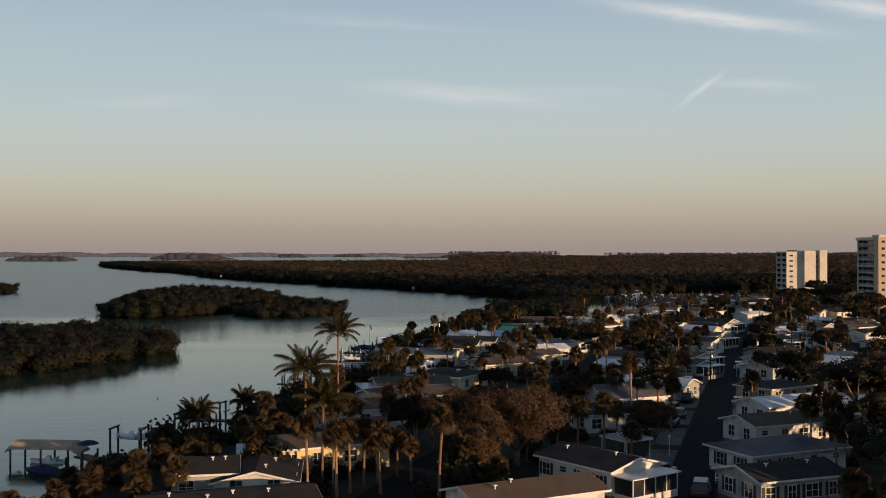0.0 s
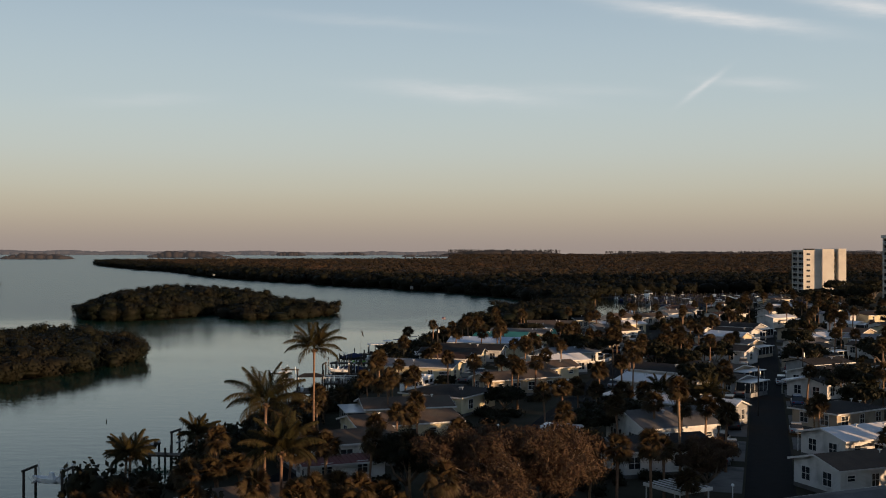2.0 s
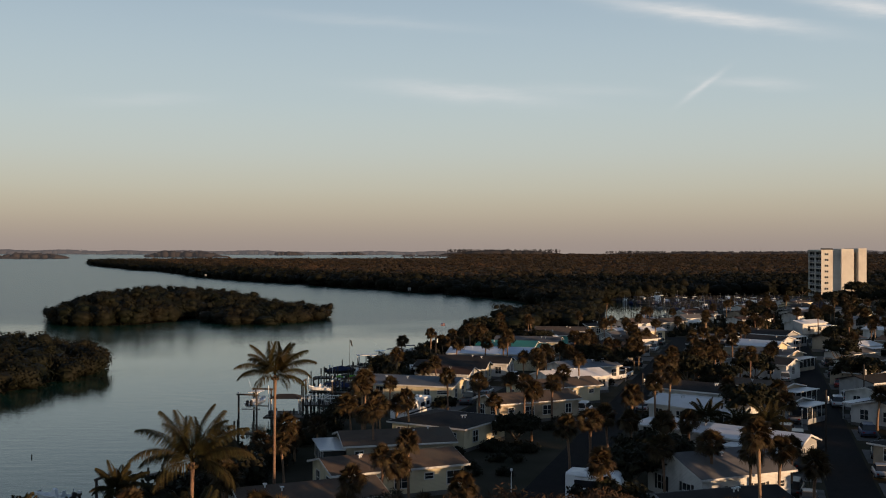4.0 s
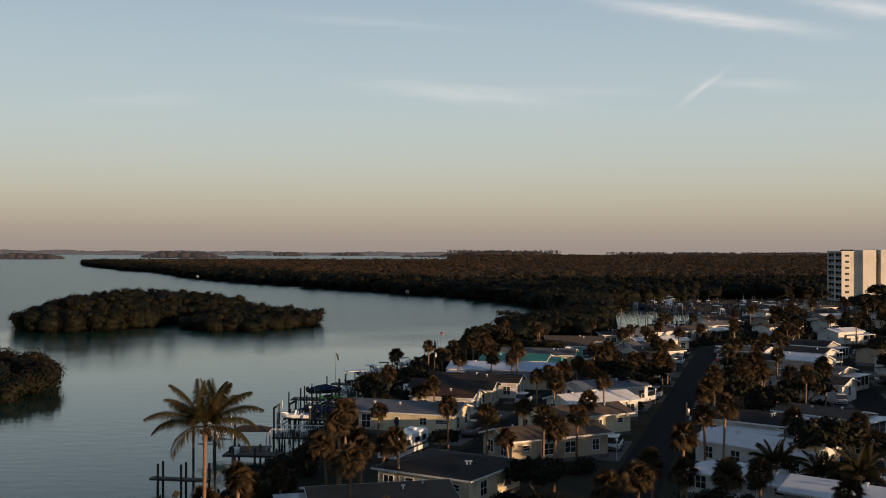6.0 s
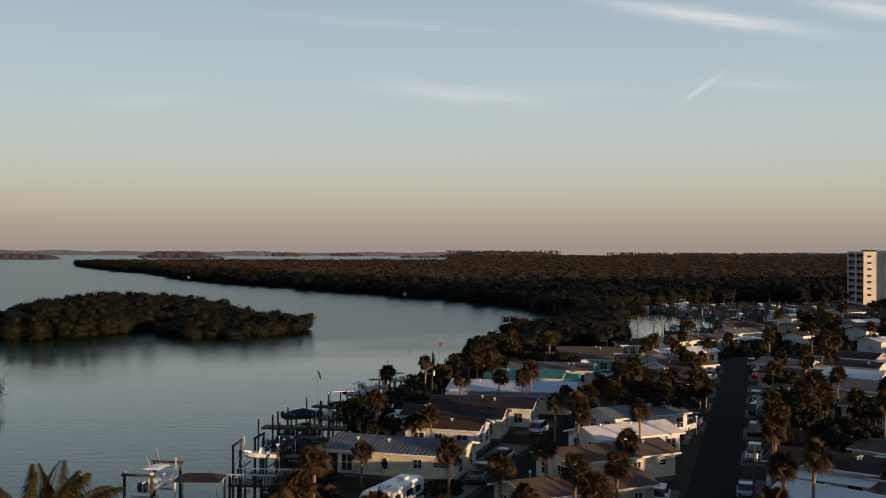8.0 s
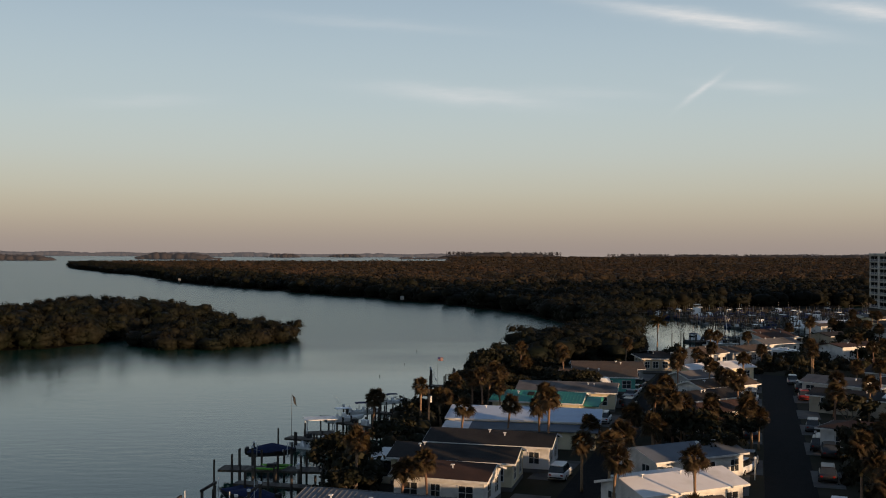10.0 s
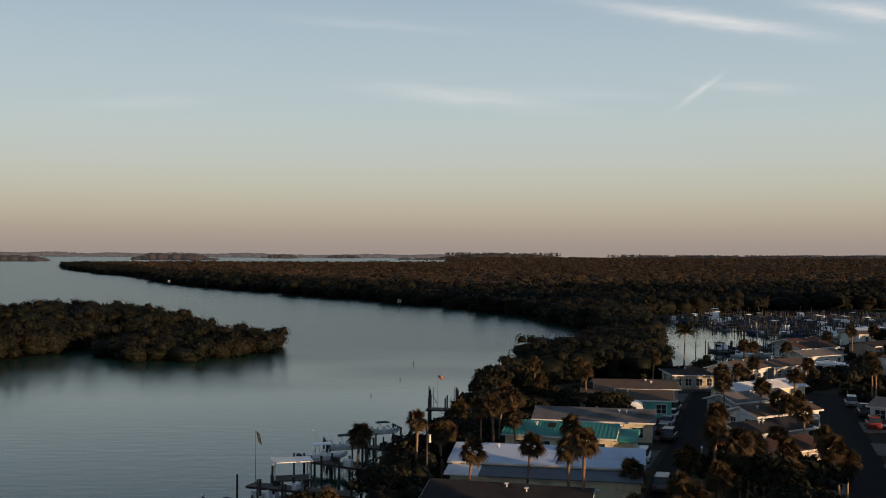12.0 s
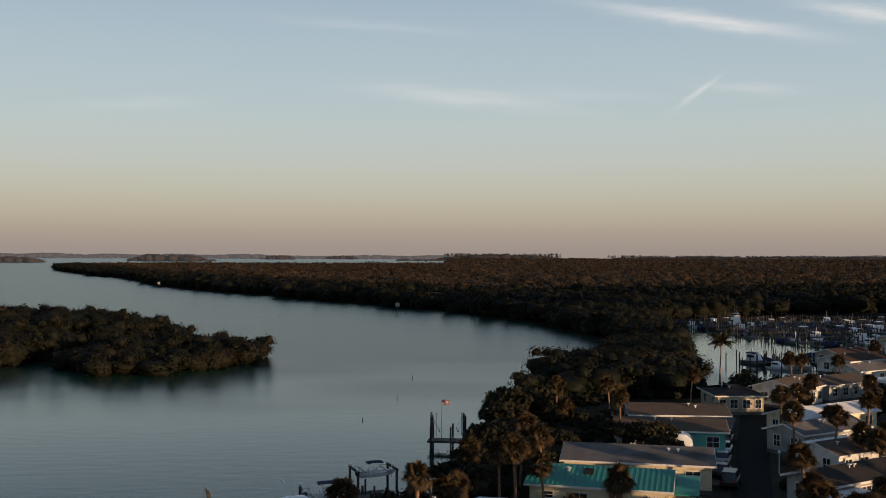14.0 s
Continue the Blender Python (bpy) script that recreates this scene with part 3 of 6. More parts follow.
def house(x, y, L, W, yaw, roof, wall, eave=2.95, rise=0.9, hip=False, ribs=False, porch="", carport="", windows=4, shutters=False, label="", vents=2, seed=0, ends=True):
    """One home. (x, y): its near eave's left corner; long side along local x."""
    g = random.Random(seed * 13 + int(x * 10))
    far = plot(x, y)[0] > FAR_HOMES and plot(x, y)[1] > -30
    names = {"brown": "brown shingle", "dark": "dark shingle", "grey": "grey shingle", "red": "dark red metal", "white": "white coated", "blue": "pale blue metal", "teal": "teal metal",
             "steel": "blue-grey metal", "rust": "red-brown shingle"}
    h = thing("mobile_home", x, y, GROUND, yaw, label or "%s mobile home with low %s roof" % (wall, names[roof]), "house", "mobile homes")
    s = Shape().box(0, L, 0, W, -0.1, eave)
    if not hip:
        for xx, f in ((0, 1), (L, 0)):
            q = [(xx, 0, eave), (xx, W, eave), (xx, W / 2, eave + rise - 0.02)]
            s.add(q, [(2, 1, 0) if f else (0, 1, 2)])
    part("wall", s, WALL[wall], h)
    if not (far):
        part("skirting", Shape().box(-0.03, L + 0.03, -0.03, W + 0.03, -0.1, 0.45), M["concrete"], h)
    s = Shape()
    (hip_roof if hip else gable_roof)(s, L, W, eave, rise)
    rf = part("roof", s, ROOF[roof], h)
    if ribs:
        n = int(L / 0.45)
        r = Shape()
        for i in range(n):
            cx = -0.4 + (L + 0.8) * i / (n - 1)
            sl = math.atan2(rise, W / 2)
            hyp = math.hypot(rise, W / 2) + 0.4
            r.box(cx - 0.025, cx + 0.025, -hyp, 0, 0.14, 0.185, Matrix.Translation((0, W / 2, eave + rise)) @ Matrix.Rotation(sl, 4, "X"))
            r.box(cx - 0.025, cx + 0.025, 0, hyp, 0.14, 0.185, Matrix.Translation((0, W / 2, eave + rise)) @ Matrix.Rotation(-sl, 4, "X"))
        part("rib", r, ROOF[roof], rf)
    # fascia boards and gutter
    if hip:
        s = Shape()
        z = eave - rise * 0.5 / (W / 2) - 0.06
        s.box(-0.53, L + 0.53, -0.54, -0.505, z, z + 0.2).box(-0.53, L + 0.53, W + 0.505, W + 0.54, z, z + 0.2)
        s.box(-0.54, -0.505, -0.5, W + 0.5, z, z + 0.2).box(L + 0.505, L + 0.54, -0.5, W + 0.5, z, z + 0.2)
        part("fascia", s, M["trim"], rf)
    else:
        z = eave - rise * 0.45 / (W / 2) - 0.05
        for yy in (-0.49,) if far else (-0.49, W + 0.455):
            part("gutter", Shape().box(-0.46, L + 0.46, yy, yy + 0.035, z, z + 0.2), M["trim"], rf)
        sl, hyp = math.atan2(rise, W / 2), math.hypot(rise, W / 2) + 0.46
        for xx in (L + 0.452,) if far else (-0.485, L + 0.452):
            b = Shape()
            b.box(xx, xx + 0.033, -hyp, 0, -0.08, 0.12, Matrix.Translation((0, W / 2, eave + rise)) @ Matrix.Rotation(sl, 4, "X"))
            b.box(xx, xx + 0.033, 0, hyp, -0.08, 0.12, Matrix.Translation((0, W / 2, eave + rise)) @ Matrix.Rotation(-sl, 4, "X"))
            part("barge_board", b, M["trim"], rf)
    if far:
        windows, shutters, ends, vents = min(windows, 2), False, False, min(vents, 1)
        window(h, L, W * 0.5, 1.0, 1.2, 1.35, "+x")
    for i in range(vents):
        vx, vy = g.uniform(0.15, 0.85) * L, W * g.uniform(0.28, 0.45)
        vz = eave + rise * vy / (W / 2) + 0.1
        part("roof_vent", Shape().tube([(vx, vy, vz), (vx, vy, vz + 0.35)], [0.07, 0.07], 6).box(vx - 0.16, vx + 0.16, vy - 0.16, vy + 0.16, vz + 0.3, vz + 0.4), M["alu"], rf)
    for i in range(windows):
        wx = L * (i + 0.5 + g.uniform(-0.12, 0.12)) / windows
        if g.random() < 0.2:
            window(h, wx, 0, 1.75, 0.9, 0.55, "-y", False, 0)
        else:
            window(h, wx, 0, 1.05, g.choice((0.9, 1.1, 1.4)), 1.25, "-y", shutters)
    if ends:
        for xx, face in ((0, "-x"), (L, "+x")):
            for q in (0.27, 0.73):
                window(h, xx, W * q, 1.0, 1.2 if W > 6 else 0.9, 1.35, face, shutters)
    if porch:  # a screened room with its own lean-to roof on one end
        d = 2.6
        xa, xb = (L, L + d) if porch == "right" else (-d, 0)
        s = Shape()
        v0, v1 = (0.4, W - 0.4)
        s.box(xa, xb, v0, v1, -0.1, 0.75)
        part("porch_wall", s, WALL[wall], h)
        posts = 4
        for k in range(posts + 1):
            yy = v0 + (v1 - v0) * k / posts
            xo = xb - 0.06 if porch == "right" else xa - 0.0
            part("post", Shape().box(xo - 0.01, xo + 0.07, yy - 0.05, yy + 0.05, 0.75, 2.45), M["trim"], h)
        part("screen", Shape().box(xa + 0.05, xb - 0.05, v0 + 0.06, v1 - 0.06, 0.75, 2.42), M["glass"], h, "dark insect screen")
        part("porch_roof", Shape().box(xa - (0.3 if porch == "left" else -0.02), xb + (0.3 if porch == "right" else -0.02), v0 - 0.3, v1 + 0.3, 2.46, 2.58), M["alu"], h, "white aluminium porch roof")
    if carport:
        y0, y1 = (-3.4, -0.55) if carport == "near" else (W + 0.55, W + 3.4)
        c0, c1 = L * 0.30, L + 0.4
        part("carport_roof", Shape().box(c0, c1, y0, y1, 2.42, 2.54), M["alu"], h, "white aluminium carport roof")
        yo = y0 + 0.1 if carport == "near" else y1 - 0.1
        for k in range(4):
            cx = c0 + 0.2 + (c1 - c0 - 0.4) * k / 3
            part("post", Shape().box(cx - 0.05, cx + 0.05, yo - 0.05, yo + 0.05, -0.1, 2.42), M["trim"], h)
        part("slab", Shape().box(c0, c1, y0, y1, -0.1, 0.05), M["concrete"], h)
    FOOT.append((x, y, L, W, yaw))
    return h


FOOT = []

# waterfront row
house(-14.6, 101.6, 9.5, 8.0, 96, "dark", "white", eave=2.2, rise=1.0, label="white gabled home with dark roof beside the shore", windows=2)
house(-26.6, 100.8, 6.1, 7.6, 11, "dark", "grey", rise=0.9, label="low grey home with a dark roof beside the shore", windows=2)
house(-23.0, 116.3, 3.6, 4.3, 11, "white", "tan", eave=2.1, rise=0.5, label="small shed with a white metal roof", windows=1, ends=False, vents=0)
house(-18.5, 113.4, 13.4, 7.3, 24, "brown", "yellow", label="pale yellow mobile home with a brown roof")
house(-14.2, 133.9, 8.7, 3.9, 23, "red", "white", ribs=True, eave=2.2, rise=0.3, windows=2, vents=0, label="white carport room with a dark red metal roof")
house(-16.2, 140.2, 12.3, 7, 24, "brown", "white", label="white mobile home with a grey-brown roof and large windows", windows=5)
house(-10.2, 153, 13.7, 7.3, 24, "brown", "cream", windows=5)
house(-10.4, 167.4, 12.1, 7.8, 14, "brown", "tan", porch="left")
house(-6.2, 184, 10.5, 10.3, -32, "dark", "cream", label="cream mobile home with a dark brown hipped roof", hip=True)
oval_home = house(-12.3, 220.6, 14.6, 8.1, -18, "steel", "cream", label="cream mobile home with blue-grey roof and oval window", windows=0, ribs=True)
for wx, wz, ww, wh in ((2.4, 0.75, 1.2, 1.75), (10.5, 1.5, 0.9, 0.9), (13.2, 1.75, 1.9, 0.45)):
    window(oval_home, wx, 0, wz, ww, wh, "-y", False, 1 if ww < 1.5 else 0)
part("oval_window", Shape().loft([[(6.8 + 0.36 * k * math.cos(q * 0.3927), yy, 1.75 + 0.62 * k * math.sin(q * 0.3927)) for q in range(16)] for k, yy in ((1.25, 0.0), (1.25, -0.06), (1.0, -0.07))]), M["trim"], oval_home, "white oval window frame")
part("oval_pane", Shape().loft([[(6.8 + 0.36 * math.cos(q * 0.3927), yy, 1.75 + 0.62 * math.sin(q * 0.3927)) for q in range(16)] for yy in (-0.02, -0.08)]), M["glass"], oval_home)
# dark sheet on the wall that paints the shade inside the porch opening
part("entrance", Shape().box(0.2, 1.3, -0.03, 0.02, 0.1, 2.5), M["dark"], oval_home, "flat dark panel painting the shade of the entrance")
house(-4.2, 234.7, 9.1, 6.2, -18, "rust", "white", label="white mobile home with a red-brown roof", windows=3)
house(-4.9, 243.2, 12.9, 7, -14, "dark", "cream", porch="left", label="cream mobile home with a nearly black roof", hip=False)
house(-1.2, 252.4, 14.0, 6.8, -15, "dark", "white", label="white mobile home with a nearly black roof")
blue_home = house(1.4, 268.7, 19.2, 10, -11, "blue", "cream", label="cream mobile home with a pale blue metal roof")
part("porch_wall", Shape().box(0.3, 19.0, -3.0, -0.04, -0.1, 2.25), WALL["cream"], blue_home)
for x0, x1, key in ((-0.3, 3.2, "white"), (3.2, 19.4, "steel")):
    part("porch_roof", Shape().loft([[(x, -3.5, 2.3), (x, -0.5, 2.72), (x, -0.5, 2.62), (x, -3.5, 2.2)] for x in (x0, x1)]), ROOF[key], blue_home, "%s metal porch roof" % ("white" if key == "white" else "slate-blue"))
teal_home = house(7.9, 284.7, 12.7, 9.0, -15, "teal", "cream", label="cream mobile home with a teal ribbed metal roof", ribs=True)
part("extension_wall", Shape().box(12.72, 15.0, 0.6, 8.0, -0.1, 2.7), WALL["cream"], teal_home)
part("extension_roof", Shape().add([(13.2, 0.1, 2.72), (15.4, 0.1, 2.72), (15.4, 4.5, 3.45), (13.2, 4.5, 3.45), (15.4, 8.4, 2.78), (13.2, 8.4, 2.78), (13.2, 0.1, 2.6), (15.4, 0.1, 2.6), (15.4, 8.4, 2.66), (13.2, 8.4, 2.66)],
                                    [(0, 1, 2, 3), (3, 2, 4, 5), (0, 6, 7, 1), (1, 7, 8, 4, 2), (5, 4, 8, 9), (9, 6, 0, 3, 5), (6, 9, 8, 7)]), ROOF["teal"], teal_home)
part("skylight", Shape().box(-0.45, 0.45, -0.6, 0.6, 0.0, 0.16, pose(5.2, 2.9, 3.68, 11.3)), M["dark"], teal_home, "dark roof skylight")
house(12.5, 295.7, 14.9, 9.5, -12, "grey", "cream")
house(21.4, 314.5, 12.8, 7.6, -9, "brown", "teal", label="teal mobile home with a brown roof")
house(25.2, 325.8, 12.7, 8.6, -4, "brown", "grey")
house(-25.7, 87.4, 15.3, 7.8, 18, "dark", "grey", rise=0.7, eave=2.4, label="grey mobile home with a dark roof and white vents", vents=4)
# between the lane and the second street
ROW_N = ((8.1, 198, 13.3, "brown", "tan"), (13.4, 213.1, 13.5, "brown", "cream"), (18.5, 226.1, 11.5, "white", "white"), (22.7, 241.0, 11.8, "steel", "white"),
         (27.5, 256.3, 11.5, "dark", "tan"), (33.4, 271.2, 11.5, "rust", "tan"), (36.4, 284.2, 11.5, "dark", "grey"), (42.2, 298.4, 12.6, "brown", "white"),
         (43.0, 310.8, 12, "grey", "grey"), (46.6, 322.2, 15.9, "white", "cream"))
GAPS = []
for i, (hx, hy, hl, rf, wl_) in enumerate(ROW_N):
    if i == 4:  # overgrown plots
        GAPS.append((hx + 3.0, hy + 3.0))
        GAPS.append((hx + 8.0, hy + 4.5))
        continue
    house(hx, hy, hl, 6.6 if i < 5 else 5.6, 27 if i < 5 else 32, rf, wl_, carport="far" if i in (2, 5, 7) else "", porch="right" if i in (4, 6) else "", seed=i)
house(41.8, 344.4, 7.0, 9.5, 1, "dark", "tan", hip=True, rise=1.0, label="tan home with a dark hipped roof by the marina")
house(55.6, 349.2, 9.2, 7.6, 46, "brown", "white", rise=1.2, eave=3.2, label="white gabled home with a brown roof by the marina")

house(63.6, 357.1, 11.9, 7.8, 33, "brown", "grey", label="grey mobile home with a brown roof by the marina")


def rows(u_list, v, L, yaw, seed, width=7.2, skip=0.3, roofs=("brown", "white", "grey", "dark", "dark", "white", "steel", "brown")):
    g = random.Random(seed)
    for i, u in enumerate(u_list):
        if g.random() < skip:
            GAPS.append(street(u + 3, v + 4))
            continue
        hx, hy = street(u + g.uniform(-1, 1), v + g.uniform(-0.8, 0.8))
        house(hx, hy, L * g.uniform(0.8, 1.12), width * g.uniform(0.78, 1.08), yaw + g.uniform(-6, 6), g.choice(roofs),
              g.choice(("white", "cream", "white", "tan", "grey")), carport=g.choice(("", "near", "far", "")), porch=g.choice(("", "right", "")), seed=seed + i, windows=3, eave=g.uniform(2.6, 3.2), rise=g.uniform(0.6, 1.0), hip=g.random() < 0.15)


house(29.4, 200.0, 14.1, 6.5, -48, "white", "white", label="white mobile home with a white coated roof")
house(24.8, 184.7, 11, 6.8, -44, "white", "white", eave=2.5, rise=0.3)
rows((121, 130, 140, 150, 160, 170, 180), -29.6, 10.7, -44, 120, skip=0.2, roofs=("dark", "steel", "grey", "brown", "dark", "rust"))
house(3.2, 88.9, 13.2, 6.5, 27, "brown", "white")
house(10.4, 110.9, 10.6, 7.4, -53, "dark", "white", shutters=True, porch="right", seed=3)
house(19.6, 137.9, 11.2, 7.3, 18, "dark", "white")
house(24.3, 150.1, 10.6, 8.6, 24, "grey", "white", eave=3.3, rise=1.5, shutters=True, label="tall white gabled home with black shutters")
rows((101, 111, 121, 131, 141, 151, 161, 172, 183, 194), -20.0, 11.1, -43, 140, skip=0.1, roofs=("white", "dark", "grey", "white", "brown", "blue", "dark"))
# beyond the first street
house(30.4, 97.9, 10.1, 6.8, 21, "dark", "grey", shutters=True, label="grey home with a dark roof and large windows")
house(33.4, 110.5, 13.3, 7.3, 24, "grey", "white", shutters=True, hip=True)
house(39.4, 128.9, 11.5, 6.8, 21, "brown", "white")
house(46.0, 144.4, 12.8, 7, 24, "white", "white", carport="near")
rows((106, 115, 124, 133, 142, 152, 162, 172, 183, 194), 1.8, 10.7, 33, 160, skip=0.12)
rows((90, 99, 108, 117, 127, 136, 145, 155, 165, 175, 186, 197), 10.0, 8.3, -44, 180, skip=0.12)
FAR_ROOFS = ("brown", "grey", "dark", "rust", "brown", "white", "steel")
rows([150 + 10 * i for i in range(12)], 24.0, 12.0, 33, 200, roofs=FAR_ROOFS)
rows([222 + 10.5 * i for i in range(9)], -4.0, 12.0, 33, 220, roofs=FAR_ROOFS)
rows([222 + 10.5 * i for i in range(8)], 9.0, 9.5, -44, 240, roofs=FAR_ROOFS)
rows([212 + 11 * i for i in range(7)], -20.0, 11.8, 30, 260, roofs=FAR_ROOFS)
rows([220 + 11 * i for i in range(3)], -36.0, 11.8, 30, 280, roofs=("dark", "rust", "grey"))


# ---- palms and trees ----
def fan_frond(sv, g, base, az, lift, length, wide, droop):
    """A fan leaf: stalk and a folded fan of blades, added to the shape sv."""
    ca, sa = math.cos(az), math.sin(az)
    out = Vector((ca * math.cos(lift), sa * math.cos(lift), math.sin(lift)))
    side = Vector((-sa, ca, 0))
    up = side.cross(out) * -1
    twist = g.uniform(-1.1, 1.1)
    side, up = side * math.cos(twist) + up * math.sin(twist), up * math.cos(twist) - side * math.sin(twist)
    stalk = length * 0.42
    hub = base + out * stalk + Vector((0, 0, -droop * 0.12 * length))
    sv.add([base + side * 0.025, base - side * 0.025, hub - side * 0.02, hub + side * 0.02], [(0, 1, 2, 3)])
    n = 17
    for i in range(n):
        a0 = (i / (n - 1) - 0.5) * 3.0
        blade = length * 0.62 * (1 - 0.25 * abs(a0) / 1.3) * g.uniform(0.9, 1.1)
        d = out * math.cos(a0) + side * math.sin(a0) * wide
        w = side * math.cos(a0) - out * math.sin(a0)
        mid = hub + d * blade * 0.55 + up * 0.05 * length
        tip = hub + d * blade + Vector((0, 0, -droop * blade * 0.55))
        k = 0.040 * length
        sv.add([hub, mid + w * k, tip, mid - w * k], [(0, 1, 2, 3)])


def sabal(variant, height):
    g = random.Random(variant)
    t = thing("cabbage_palm", 0, 0, GROUND, 0, "cabbage palm with a round dusty-green head and brown skirt", "palm tree", "palms among the homes")
    lean = Vector((g.uniform(-0.4, 0.4), g.uniform(-0.4, 0.4), 0))
    path = [lean * (k / 6) ** 2 + Vector((0, 0, height * k / 6 - 0.1)) for k in range(7)]
    part("trunk", Shape().tube(path, [0.20, 0.155, 0.14, 0.13, 0.13, 0.16, 0.2], 8), M["trunk"], t, "", True)
    top = path[-1]
    crown = Shape()
    for i in range(44):
        f = i / 43
        fan_frond(crown, g, top + Vector((0, 0, 0.1)), i * 2.4 + g.uniform(-0.3, 0.3), 1.4 - 2.2 * f + g.uniform(-0.25, 0.25), 1.55 * g.uniform(0.8, 1.12), 1.0, 0.2 + 0.35 * f)
    part("crown", crown, M["frond"], t)
    skirt = Shape()
    for i in range(26):
        a, zz = g.uniform(0, 6.28), g.uniform(-1.1, 0.1)
        o = Vector((math.cos(a), math.sin(a), 0))
        p = top + o * 0.2 + Vector((0, 0, zz))
        sd = Vector((-o.y, o.x, 0)) * 0.06
        q = p + o * 0.26 + Vector((0, 0, 0.3))
        skirt.add([p - sd, p + sd, q + sd * 0.7, q - sd * 0.7], [(0, 1, 2, 3)])
    for i in range(3):
        fan_frond(skirt, g, top + Vector((0, 0, -0.1)), i * 2.4 + g.uniform(-0.4, 0.4), -0.75 - 0.4 * g.random(), 0.95 * g.uniform(0.8, 1.1), 0.6, 0.8)
    part("dead_frond", skirt, M["dead"], t, "hanging brown dead fronds")
    return t


def pinnate(sv, g, base, az, lift, length, droop, leaflets=26, leaf=0.75):
    """A feather leaf: a curved rib with leaflets hanging from both sides."""
    ca, sa = math.cos(az), math.sin(az)
    side = Vector((-sa, ca, 0))
    pts, p, ang = [], Vector(base), lift
    step = length / 12
    for i in range(13):
        pts.append(p.copy())
        p = p + Vector((ca * math.cos(ang), sa * math.cos(ang), math.sin(ang))) * step
        ang -= droop / 12 * (0.6 + 0.9 * i / 12)
    for i in range(12):
        w0, w1 = 0.05 * (1 - i / 13), 0.05 * (1 - (i + 1) / 13)
        sv.add([pts[i] + side * w0, pts[i] - side * w0, pts[i + 1] - side * w1, pts[i + 1] + side * w1], [(0, 1, 2, 3)])
    for i in range(leaflets):
        f = 0.14 + 0.86 * i / (leaflets - 1)
        k = min(int(f * 12), 11)
        q = pts[k].lerp(pts[k + 1], f * 12 - k)
        d = (pts[k + 1] - pts[k]).normalized()
        ln = leaf * (0.4 + 0.75 * math.sin(math.pi * min(1, 0.15 + f * 0.85))) * g.uniform(0.8, 1.12)
        for sgn in (-1, 1):
            o = (side * sgn * g.uniform(0.5, 0.75) + d * 0.62 + Vector((0, 0, -0.42))).normalized()
            mid = q + o * ln * 0.5
            tip = q + o * ln * 0.9 + Vector((0, 0, -ln * g.uniform(0.3, 0.5)))
            b = d * 0.024
            sv.add([q - b, mid - b * 1.4, tip, mid + b * 1.4], [(0, 1, 2, 3)])


def coconut(x, y, height, seed, lean=(0.0, 0.0), spread=1.0):
    g = random.Random(seed)
    t = thing("coconut_palm", x, y, GROUND, 0, "tall coconut palm with long dark green feathery fronds", "palm tree", "coconut palms")
    path = [Vector((lean[0] * (k / 8) ** 1.7, lean[1] * (k / 8) ** 1.7, height * k / 8 - 0.1)) for k in range(9)]
    part("trunk", Shape().tube(path, [0.27, 0.17, 0.14, 0.13, 0.12, 0.12, 0.12, 0.13, 0.17], 10), M["trunk"], t, "", True)
    top = path[-1]
    n = 22
    for i in range(n):
        f = i / (n - 1)
        fr = Shape()
        pinnate(fr, g, top, i * 2.4 + g.uniform(-0.25, 0.25), 1.5 - 1.2 * f + g.uniform(-0.12, 0.12), (3.8 + 0.5 * math.sin(f * 3.1)) * spread * g.uniform(0.88, 1.1), 0.65 + 1.15 * f + g.uniform(-0.2, 0.2), 64, 0.9 * spread)
        part("frond", fr, M["coco"], t)
    nuts = Shape()
    for i in range(7):
        a = i * 0.9
        c = top + Vector((math.cos(a) * 0.28, math.sin(a) * 0.28, -0.25 - 0.1 * (i % 2)))
        nuts.tube([c + Vector((0, 0, -0.14)), c + Vector((0, 0, -0.05)), c + Vector((0, 0, 0.08)), c + Vector((0, 0, 0.15))], [0.03, 0.11, 0.11, 0.03], 7)
    part("coconut", nuts, M["dead"], t, "cluster of brown coconuts")
    return t


def leaf_mesh(name, centres, radii, heights, per, size, mat, seed, low=-0.5, core=True, thin=0.62):
    ps = [leaf_cloud(centres, radii, heights, per, size, low, seed, thin=thin)]
    if core:
        ps.append(core_cloud(centres, radii, heights, seed + 1, shrink=0.72))
    v, q = joined(ps)
    return array_mesh(name, v, q, mat)


